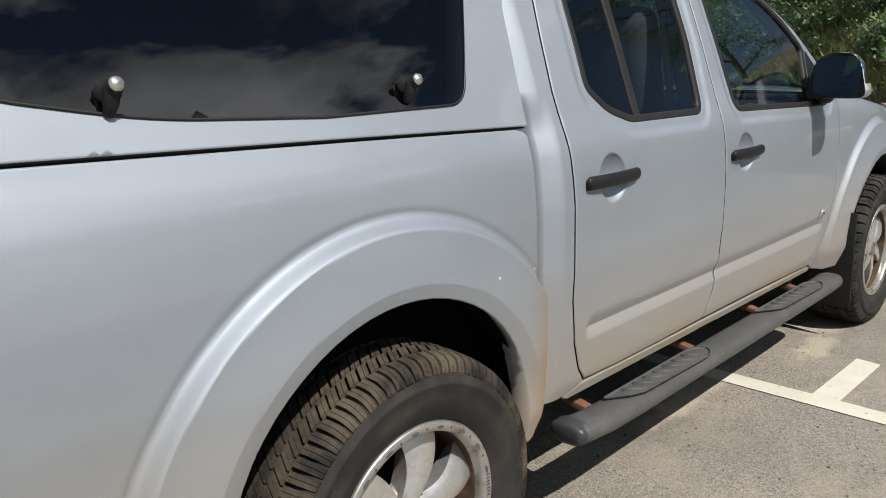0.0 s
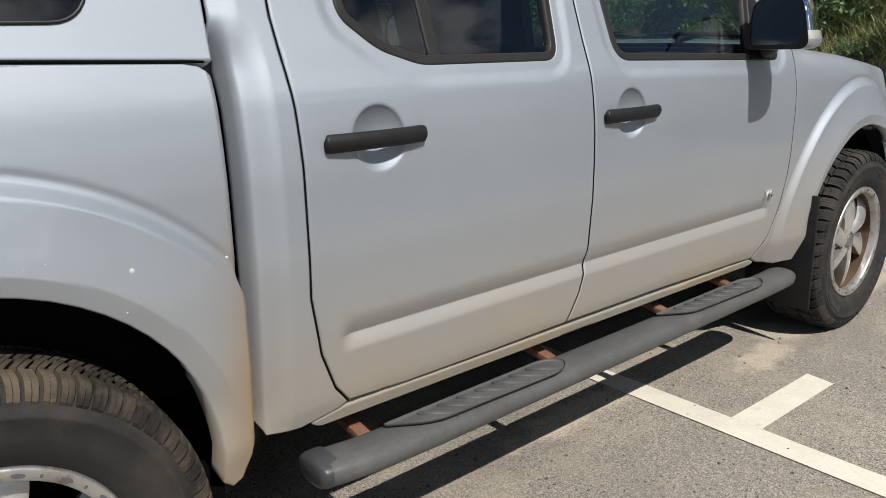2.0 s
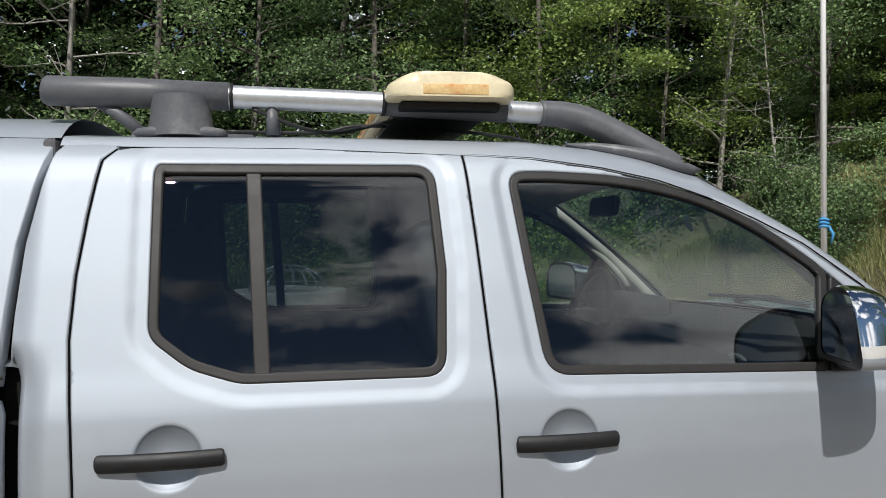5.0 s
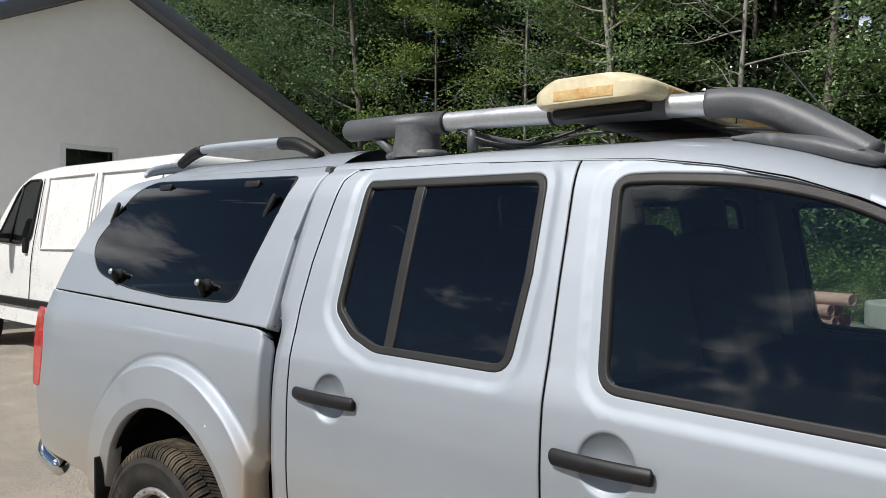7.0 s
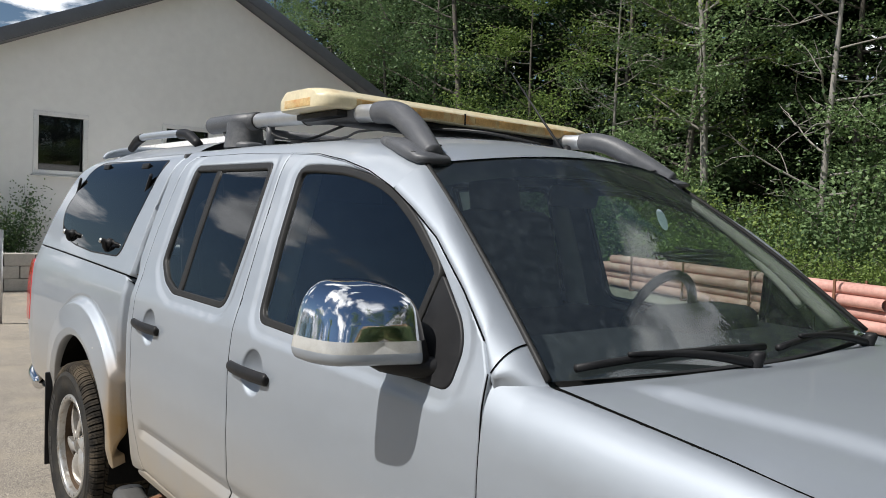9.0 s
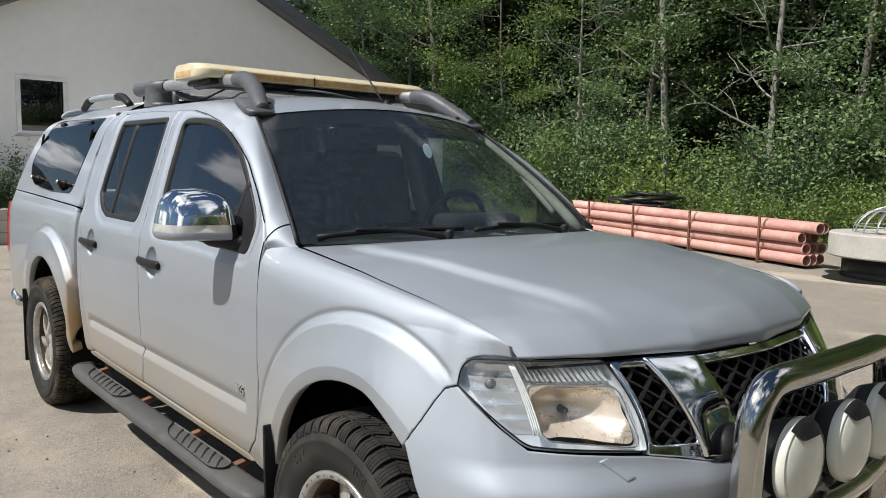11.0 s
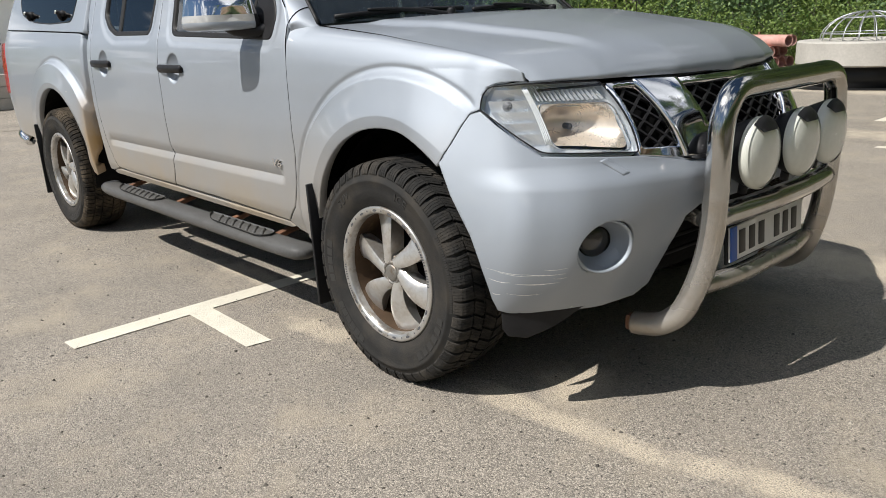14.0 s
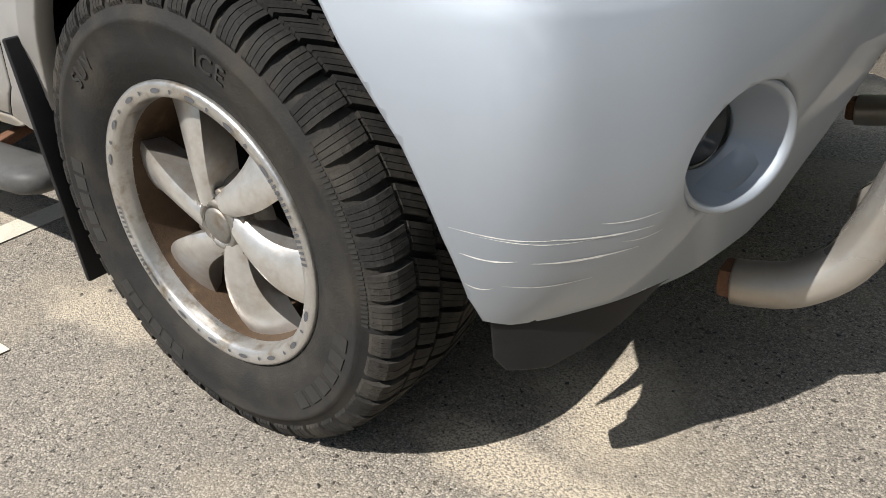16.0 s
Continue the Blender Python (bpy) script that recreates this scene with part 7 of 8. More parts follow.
slope = math.atan2(HZ1 - HZ0, HA)
for sg in (-1, 1):
    L = math.hypot(HA, HZ1 - HZ0) + 0.55
    rf = part("roof", box_bm((10.4, L, 0.10), (WALL_X - 4.9, HY + sg * (HA + 0.45) / 2, (HZ0 + HZ1) / 2 + 0.10 - 0.05), 0.01, Euler((-sg * slope, 0, 0))), ROOF_METAL, house, "dark grey sheet roof")
    part("verge_board", box_bm((0.035, L, 0.20), (WALL_X + 0.32, HY + sg * (HA + 0.45) / 2, (HZ0 + HZ1) / 2 + 0.10 - 0.06), 0.004, Euler((-sg * slope, 0, 0))), ROOF_METAL, rf)
    part("verge_soffit", box_bm((0.34, L, 0.05), (WALL_X + 0.145, HY + sg * (HA + 0.45) / 2, (HZ0 + HZ1) / 2 - 0.06), 0.0, Euler((-sg * slope, 0, 0))), ROOF_METAL, rf)
for a, b, c, d in HOLES:
    w = part("window", box_bm((0.012, b - a - 0.08, d - c - 0.08), (WALL_X - 0.10, (a + b) / 2, (c + d) / 2)), glass("house_glass", (0.06, 0.07, 0.07), 0.0, 0.01), house, "dark window pane in a white frame")
    for (cy_, cz_, sy, sz) in (((a + b) / 2, c + 0.04, b - a, 0.08), ((a + b) / 2, d - 0.04, b - a, 0.08), (a + 0.04, (c + d) / 2, 0.08, d - c - 0.16), (b - 0.04, (c + d) / 2, 0.08, d - c - 0.16)):
        part("window_frame", box_bm((0.07, sy, sz), (WALL_X - 0.010, cy_, cz_), 0.006), WHITE_PAINT, w)
    part("window_sill", box_bm((0.14, b - a + 0.06, 0.025), (WALL_X + 0.03, (a + b) / 2, c - 0.018), 0.004), GALV, w)

# ---- low block wall and post ----
low_wall = empty("garden_wall", "low retaining wall of grey concrete blocks", "wall")
blk = bpy.data.meshes.new("block")
bm = box_bm((0.24, 0.44, 0.195), (0, 0, 0), 0.012)
bm.to_mesh(blk)
bm.free()
blk.materials.append(CONCRETE)
for r in range(3):
    for k in range(14):
        o = new("block", blk)
        o.parent = low_wall
        o.matrix_basis = pose(-9.9 + 0.01 * ((k * 7 + r * 3) % 3), 1.3 - k * 0.45 - 0.22 * (r % 2), 0.10 + r * 0.20, 0, 0, 0.6 * ((k * 5 + r) % 3 - 1))
post = part("steel_post", tube_mesh("steel_post", [(-6.4, -0.03, 0), (-6.4, -0.03, 1.10)], 0.035, 12), GALV)
tagged(post, "short galvanised steel post beside the wall", "post")

# ---- white van ----
van = empty("van", "plain white delivery van with black mirror, parked by the house", "van")
vp2 = dense(fillet([(-9.60, 0.34, .05), (-9.67, 0.75, .10), (-9.55, 1.02, .08), (-9.28, 1.12, .06), (-8.80, 1.27, .10), (-8.02, 2.05, .18), (-7.60, 2.22, .20), (-6.9, 2.27, .2), (-4.33, 2.27, .10), (-4.28, 0.34, .05)]), 0.12)


def van_side(z):
    """The near side of the van: upright below, leaning in above the waist."""
    return 1.55 + 0.17 * max(0.0, (z - 1.05) / 1.2) ** 1.5


ctr = vp2.mean(0)
vv, vf = [], []
for d, sc in ((0.0, 0.972), (0.02, 0.986), (0.07, 1.0), (0.5, 1.0), (0.93, 1.0), (0.98, 0.986), (1.0, 0.972)):
    for a, b in vp2:
        a, b = ctr[0] + (a - ctr[0]) * sc, ctr[1] + (b - ctr[1]) * sc
        y0 = van_side(b)
        vv.append((a, y0 + d * 2 * (2.57 - y0), b))
k = len(vp2)
for i in range(6):
    vf += [(i * k + j, (i + 1) * k + j, (i + 1) * k + (j + 1) % k, i * k + (j + 1) % k) for j in range(k)]
body = to_mesh("van_body", vv, vf)
bm = bmesh.new()
bm.from_mesh(body)
bm.verts.ensure_lookup_table()
bmesh.ops.triangulate(bm, faces=[bm.faces.new([bm.verts[j] for j in range(k)]), bm.faces.new([bm.verts[6 * k + j] for j in range(k)][::-1])])
bmesh.ops.recalc_face_normals(bm, faces=bm.faces[:])
part("van_body", bm, WHITE_PAINT, van, sharp=30)


def on_van(off):
    return lambda x, z: np.stack([x, np.array([van_side(v) for v in np.ravel(z)]).reshape(np.shape(z)) - off, z], -1)


win = fillet([(-8.36, 1.37, .03), (-7.86, 2.00, .10), (-7.62, 2.10, .05), (-7.30, 2.10, .06), (-7.36, 1.40, .08), (-7.70, 1.34, .05)])
wn_ = part("van_window", skin("van_window", win, on_van(0.010), 0.1, depth=0.004, lip=0.001), glass("van_glass", (0.10, 0.12, 0.12), 0.0, 0.002), van, "dark cab window with a divider")
part("window_rubber", tube_mesh("window_rubber", on_van(0.010)(*inset(win, -0.008).T), 0.016, 6, closed=True), BLACK_PLASTIC, wn_)
part("window_divider", tube_mesh("window_divider", on_van(0.014)(np.array([-7.93, -7.78]), np.array([1.36, 2.06])), 0.014, 6), BLACK_PLASTIC, wn_)
# black cords on the flank paint the shaded door seams
for xs_, zs_ in (([-7.22, -7.20, -7.26, -7.34], [2.12, 1.70, 1.20, 0.55]), ([-8.42, -8.46, -8.44], [1.30, 1.00, 0.72])):
    zs_ = np.interp(np.linspace(0, 1, 12), np.linspace(0, 1, len(zs_)), zs_)
    xs_ = np.interp(np.linspace(0, 1, 12), np.linspace(0, 1, len(xs_)), xs_)
    part("door_seam", tube_mesh("door_seam", on_van(0.0075)(xs_, zs_), 0.005, 6), DARK, van)
for pts_ in ([(-7.08, 2.12), (-5.9, 2.13), (-5.9, 1.30), (-7.06, 1.28), (-7.08, 2.12)], [(-5.75, 2.13), (-4.5, 2.13), (-4.5, 1.30), (-5.75, 1.30), (-5.75, 2.13)]):
    pp = dense(np.array(pts_[:-1]), 0.12)
    part("side_swage", tube_mesh("side_swage", on_van(0.006)(pp[:, 0], pp[:, 1]), 0.013, 6, closed=True), WHITE_PAINT, van)
part("van_handle", box_bm((0.10, 0.05, 0.19), (-7.45, van_side(1.32) - 0.02, 1.31), 0.02), BLACK_PLASTIC, van, "black door handle")
part("side_moulding", box_bm((4.2, 0.05, 0.10), (-6.5, 1.535, 0.62), 0.02), BLACK_PLASTIC, van)
mirror_ = part("van_mirror", box_bm((0.12, 0.24, 0.34), (-7.95, 1.32, 1.54), 0.05, None, None, 3), BLACK_PLASTIC, van, "tall black door mirror")
# mirror glass in plain black, its dark reflection put into the colour
part("mirror_face", box_bm((0.01, 0.18, 0.26), (-7.885, 1.32, 1.55), 0.004), BLACK_HOSE, mirror_)
part("mirror_arm", box_bm((0.08, 0.20, 0.07), (-7.98, 1.50, 1.42), 0.02), BLACK_PLASTIC, mirror_)
for x in (-8.72, -5.27):
    # near-black disc on the closed flank paints the shaded arch opening
    part("van_arch", lathe("van_arch", [(0.0, 0.005), (0.40, 0.006), (0.425, 0.012), (0.44, 0.0)], (x, 1.553, 0.36), (0, -1, 0), 36), LINER, van)
    wv = part("van_wheel", lathe("van_wheel", [(0.0, 0.0), (0.21, 0.02), (0.225, 0.035), (0.30, 0.05), (0.335, 0.025), (0.34, -0.10)], (x, 1.545, 0.34), (0, -1, 0), 36), RUBBER, van)
    part("wheel_cover", lathe("wheel_cover", [(0.0, 0.055), (0.045, 0.055), (0.06, 0.045), (0.19, 0.04), (0.215, 0.045), (0.222, 0.03)], (x, 1.545, 0.34), (0, -1, 0), 36), GALV, wv, "silver spoked wheel cover")
    # black boxes on the cover paint its shaded openings
    for j in range(9):
        a = 2 * math.pi * (j + 0.5) / 9
        part("cover_slot", box_bm((0.022, 0.004, 0.075), (x + 0.135 * math.sin(a), 1.5025, 0.34 + 0.135 * math.cos(a)), 0.0015, Euler((0, a, 0))), DARK, wv)

# ---- pipe stack ----
PD = Vector((-0.935, 0.354, 0)).normalized()
PN = Vector((PD.y, -PD.x, 0))
pm = lathe("drain_pipe", [(0.078, 0.0), (0.086, 0.0), (0.086, 7.4), (0.097, 7.42), (0.097, 7.58), (0.078, 7.58), (0.078, 0.0)], (0, 0, 0), (0, 0, 1), 24)
pm.materials.append(PINK_PIPE)
pm.set_sharp_from_angle(angle=radians(35))
rnd = random.Random(3)
near_end = Vector((-0.36, 9.93, 0))
SHIFT = (0.02, 0.10, 0.16, -0.12)      # how far each row's end lies back
for r in range(4):
    for c in range(3 if r < 3 else 2):
        base_ = near_end + PN * (c * 0.178 + (0.085 if r % 2 else 0.0)) + Vector((0, 0, 0.136 + r * 0.168)) + PD * (SHIFT[r] + rnd.uniform(-0.02, 0.05) + 0.04 * c)
        o = new("drain_pipe", pm)
        o.matrix_basis = Matrix.Translation(base_) @ PD.to_track_quat("Z", "Y").to_matrix().to_4x4()
        tagged(o, "faded pink plastic drain pipe in a stack", "pipe", "stacked drain pipes")
for d in (0.95, 2.75, 4.6, 6.4):
    fr = empty("pipe_frame", "thin brown steel frame that holds the pipe stack", "frame", "pipe stack frames")
    p0 = near_end + PD * d
    for t in (-0.115, 0.52):
        q = p0 + PN * t
        part("upright", box_bm((0.035, 0.035, 0.76), (q.x, q.y, 0.38), 0.003), RUST, fr)
    a, b = p0 - PN * 0.115, p0 + PN * 0.52
    part("bottom_beam", tube_mesh("bottom_beam", [(a.x, a.y, 0.025), (b.x, b.y, 0.025)], 0.022, 6), RUST, fr)
    b = p0 + PN * 0.16
    part("top_hook", box_bm((0.04, 0.30, 0.012), ((a.x + b.x) / 2, (a.y + b.y) / 2, 0.765), 0.003, Euler((0, 0, math.atan2(PN.y, PN.x) - math.pi / 2))), RUST, fr)
rnd = random.Random(5)
coil = empty("hose_coil", "heap of coiled black hose behind the pipes", "hose")
for k in range(9):
    c = Vector((-5.4 + rnd.uniform(-.25, .25), 12.95 + rnd.uniform(-.2, .2), 0.55 + 0.05 * k))
    r = rnd.uniform(0.45, 0.62)
    tx, ty = rnd.uniform(-.10, .10), rnd.uniform(-.10, .10)
    part("hose_loop", tube_mesh("hose_loop", [c + Vector((r * math.cos(a), r * math.sin(a), tx * math.cos(a) * r + ty * math.sin(a) * r)) for a in np.linspace(0, 2 * math.pi, 28, endpoint=False)], 0.035, 8, closed=True), BLACK_HOSE, coil)
part("pallet", box_bm((1.3, 1.1, 0.48), (-5.4, 12.95, 0.24), 0.02), BARK, coil)

# ---- concrete ring with a wire dome ----
RC = (0.88, 10.05)
ringo = empty("well_cover", "concrete ring on a black base under a wire dome", "well")
part("base_ring", lathe("base_ring", [(0.70, 0.0), (0.74, 0.02), (0.74, 0.29), (0.70, 0.315)], (*RC, 0), (0, 0, 1), 40), BLACK_HOSE, ringo, "black plastic base")
part("concrete_ring", lathe("concrete_ring", [(0.45, 0.33), (0.60, 0.31), (0.91, 0.31), (0.93, 0.33), (0.93, 0.63), (0.91, 0.65), (0.50, 0.65), (0.45, 0.62), (0.45, 0.33)], (*RC, 0), (0, 0, 1), 56), CONCRETE, ringo, "pale concrete ring", sharp=40)
for k in range(18):
    a = 2 * math.pi * k / 18
    part("dome_wire", tube_mesh("dome_wire", [(RC[0] + 0.62 * math.cos(t) * math.cos(a), RC[1] + 0.62 * math.cos(t) * math.sin(a), 0.65 + 0.40 * math.sin(t)) for t in np.linspace(0, math.pi / 2, 9)], 0.009, 5), GALV, ringo)
for t in (0.25, 0.9):
    part("dome_hoop", tube_mesh("dome_hoop", [(RC[0] + 0.62 * math.cos(t) * math.cos(a), RC[1] + 0.62 * math.cos(t) * math.sin(a), 0.65 + 0.40 * math.sin(t)) for a in np.linspace(0, 2 * math.pi, 30, endpoint=False)], 0.009, 5, closed=True), GALV, ringo)
sheet = flat_patch("plastic_sheet", [(RC[0] + (0.95 + 0.12 * math.sin(5 * a)) * math.cos(a), RC[1] - 0.15 + (0.85 + 0.1 * math.cos(3 * a)) * math.sin(a)) for a in np.linspace(0, 2 * math.pi, 40, endpoint=False)], BLACK_HOSE, 0.012)
tagged(sheet, "black plastic sheet lying under the well cover", "sheet")

# ---- flag pole with a blue ribbon ----
pole = part("flag_pole", tube_mesh("flag_pole", [(8.55, 7.45, 0), (8.55, 7.45, 11)], [0.045, 0.035], 14), WHITE_PAINT)
tagged(pole, "tall white pole with a blue ribbon tied on", "pole")
for k in range(3):
    part("ribbon", tube_mesh("ribbon", [(8.55 + 0.06 * math.cos(a), 7.45 + 0.06 * math.sin(a), 1.55 + 0.05 * k + 0.01 * math.sin(2 * a)) for a in np.linspace(0, 2 * math.pi, 12, endpoint=False)], 0.02, 6, closed=True), RIBBON, pole, "knotted blue ribbon")
part("ribbon_tail", tube_mesh("ribbon_tail", [(8.60, 7.42, 1.56), (8.66, 7.40, 1.44), (8.63, 7.40, 1.30)], [0.02, 0.025, 0.012], 6), RIBBON, pole)

# ---- thin steel stand in front of the stones ----
stand = part("sign_stand", tube_mesh("sign_stand", [(8.0, 2.76, 0.0), (8.0, 2.76, 0.93)], 0.022, 10), GALV)
tagged(stand, "short steel stake with a bent wire fork, before the stones", "stake")
for sg in (-1, 1):
    part("fork_wire", tube_mesh("fork_wire", [(8.0, 2.76, 0.90), (8.0 + 0.04 * sg, 2.76 + 0.06 * sg, 0.93), (8.0 + 0.05 * sg, 2.76 + 0.11 * sg, 1.01), (8.0 + 0.02 * sg, 2.76 + 0.04 * sg, 1.05)], 0.008, 6, smooth_path=4), BLACK_HOSE, stand)
pebble_v, pebble_f = [], []
prs = np.random.RandomState(17)
for _ in range(2300):
    x, y = prs.uniform(0.2, 6.6), prs.uniform(-3.0, 0.6)
    r = 0.0022 + 0.0062 * prs.uniform() ** 3
    b0, a0 = len(pebble_v), prs.uniform(0, 6.28)
    for j in range(5):
        a = a0 + j * 2 * math.pi / 5
        q = r * prs.uniform(0.7, 1.2)
        pebble_v.append((x + q * math.cos(a), y + q * math.sin(a), 0.0))
    pebble_v.append((x, y, r * prs.uniform(0.7, 1.1)))
    pebble_f += [(b0 + j, b0 + (j + 1) % 5, b0 + 5) for j in range(5)]
grit_ = part("gravel", to_mesh("gravel", pebble_v, pebble_f, False), PEBBLE)
tagged(grit_, "loose small stones scattered on the asphalt", "gravel", kind="stuff")

# ---- dry stone wall and bank ----
WALL_LINE = [(10.6, 5.2), (9.85, 3.4), (9.2, 2.2), (8.65, 1.0), (8.25, 0.1), (8.05, -1.0), (8.0, -2.6)]


def along(t):
    i = min(int(t), len(WALL_LINE) - 2)
    f = t - i
    a, b = Vector((*WALL_LINE[i], 0)), Vector((*WALL_LINE[i + 1], 0))
    return a.lerp(b, f), (b - a).normalized()


stone_wall = empty("stone_stack", "dry stack of rough granite slabs at the foot of a bank", "stone wall")
rnd = random.Random(11)
STONE_ME = []
for k in range(7):
    bm = box_bm((1, 1, 1), (0, 0, 0), 0.05, None, None, 1)
    bmesh.ops.subdivide_edges(bm, edges=bm.edges[:], cuts=1)
    for v in bm.verts:
        v.co += Vector([rnd.uniform(-0.06, 0.06), rnd.uniform(-0.09, 0.09), rnd.uniform(-0.13, 0.13)])
    me = bpy.data.meshes.new("stone")
    bm.to_mesh(me)
    bm.free()
    me.materials.append(GRANITE)
    STONE_ME.append(me)
for course in range(5):
    t = 0.02 + 0.13 * (course % 2)
    while t < len(WALL_LINE) - 1.05:
        p, d = along(t)
        ln = rnd.uniform(0.28, 0.72)
        if rnd.random() < (0.93, 0.90, 0.88, 0.80, 0.42)[course]:
            o = new("stone", rnd.choice(STONE_ME))
            o.parent = stone_wall
            o.matrix_basis = pose(p.x + rnd.uniform(-.12, .12), p.y + rnd.uniform(-.05, .05), 0.085 + 0.162 * course, rnd.uniform(-3, 3), rnd.uniform(-3, 3), math.degrees(math.atan2(d.y, d.x)) + rnd.uniform(-9, 9)) @ Matrix.Diagonal((ln, rnd.uniform(0.32, 0.5), rnd.uniform(0.12, 0.165), 1))
        seg = (Vector((*WALL_LINE[min(int(t) + 1, len(WALL_LINE) - 1)], 0)) - Vector((*WALL_LINE[int(t)], 0))).length
        t += (ln + rnd.uniform(0.0, 0.07)) / seg


def bank_edge(y):
    return np.interp(y, [-30, -2.6, -1.0, 0.1, 1.0, 2.2, 3.4, 5.2, 8.0, 11.0, 14.0, 30], [7.2, 8.3, 8.35, 8.5, 8.9, 9.45, 10.1, 10.9, 11.5, 10.5, 7.0, 7.0])


def bank_z(x, y):
    d = max(0.0, x - bank_edge(y))
    rise = (3.4 + 2.2 * float(ramp(-y, -8.0, 0.0))) * (1 - math.exp(-d / 3.0)) + 0.12 * d
    n_ = noise.noise((x * 0.35, y * 0.35, 2.0)) * 0.5 + noise.noise((x * 1.3, y * 1.3, 5.0)) * 0.16
    return (0.55 if d > 0 else 0.0) * min(1, d / 0.3) + rise * 0.62 + n_ * min(1, d / 1.5) - 0.02


bank = part("bank", grid_mesh("bank", lambda u, v: (bank_edge(v) + u, v, bank_z(bank_edge(v) + u, v)), [0, 0.1, 0.3] + list(np.linspace(0.6, 22, 48)), np.linspace(-28, 13.9, 80), True), SOIL)
tagged(bank, "overgrown earth bank with bare brown soil patches", "bank", kind="structure")
CLIFF = mat("bare_earth", (0.26, 0.185, 0.12), 0.95, 0, 0.25, 1.5, 1.0, 9, spots=(0.38, 0.29, 0.20), spot_scale=1.1, spot_range=(0.45, 0.65))


def cliff_face(u, v):
    n_ = noise.noise((u * 0.8, v * 0.9, 3.0)) * 0.45 + noise.noise((u * 2.6, v * 2.4, 9.0)) * 0.18 + noise.noise((u * 7, v * 6, 1.0)) * 0.06
    return (11.3 + 0.30 * v + n_ - 0.12 * (u - 2.0), u, 0.7 + v)


cliff = part("earth_cliff", grid_mesh("earth_cliff", cliff_face, np.linspace(-3.8, 2.6, 80), np.linspace(0, 4.2, 60), True), CLIFF)
tagged(cliff, "bare brown earth face dug into the bank", "earth face", kind="structure")
forest_floor = part("forest_floor", grid_mesh("forest_floor", lambda u, v: (u, v, 0.02 + 0.10 * max(0, v - 14.2) + 0.15 * noise.noise((u * .3, v * .3, 0)) * min(1, max(0, v - 14))), np.linspace(-60, 40, 90), np.linspace(13.9, 60, 40)), SOIL)
tagged(forest_floor, "dark soil and litter under the trees", "forest floor", kind="structure")

# ---- trees, shrubs and grass ----
GR = np.random.RandomState(21)


def leaf_mesh(name, centres, size, up=0.55, rs=GR):
    """Many small bent leaves at the given places: each is a folded diamond of two triangles."""
    n = len(centres)
    nrm = rs.normal(size=(n, 3)) * (1 - up) + np.array((0, 0, up))
    nrm /= np.linalg.norm(nrm, axis=1, keepdims=True)
    t = rs.normal(size=(n, 3))
    t -= nrm * (t * nrm).sum(1, keepdims=True)
    t /= np.linalg.norm(t, axis=1, keepdims=True)
    b = np.cross(nrm, t)
    s = size * rs.uniform(0.6, 1.3, (n, 1))
    fold = nrm * s * rs.uniform(-0.15, 0.25, (n, 1))
    v = np.stack([centres - t * s * 0.5, centres + b * s * 0.30 + fold, centres + t * s * 0.5 - nrm * s * 0.1, centres - b * s * 0.30 + fold], 1).reshape(-1, 3)
    i = np.arange(n) * 4
    tri = np.concatenate([np.stack([i, i + 1, i + 2], -1), np.stack([i, i + 2, i + 3], -1)])
    me = bpy.data.meshes.new(name)
    me.vertices.add(len(v))
    me.vertices.foreach_set("co", v.ravel())
    me.loops.add(len(tri) * 3)
    me.loops.foreach_set("vertex_index", tri.ravel().astype(np.int32))
    me.polygons.add(len(tri))
    me.polygons.foreach_set("loop_start", (np.arange(len(tri)) * 3).astype(np.int32))
    me.update()
    me.validate()
    return me


def limb_path(rs, base, way, length, bend=0.35, n=6):
    p, w = [np.array(base, float)], np.array(way, float)
    for _ in range(n):
        w = w + rs.normal(size=3) * bend / n * 1.6 + np.array((0, 0, 0.10 / n))
        w /= np.linalg.norm(w)
        p.append(p[-1] + w * length / n)
    return p


def join_tubes(name, tubes, seg=5):
    verts, faces = [], []
    for path, r0, r1 in tubes:
        me = tube_mesh("t", path, list(np.linspace(r0, r1, len(path))), seg, caps=False)
        b = len(verts)
        verts += [tuple(v.co) for v in me.vertices]
        faces += [tuple(b + i for i in f.vertices) for f in me.polygons]
        bpy.data.meshes.remove(me)
    return to_mesh(name, verts, faces)


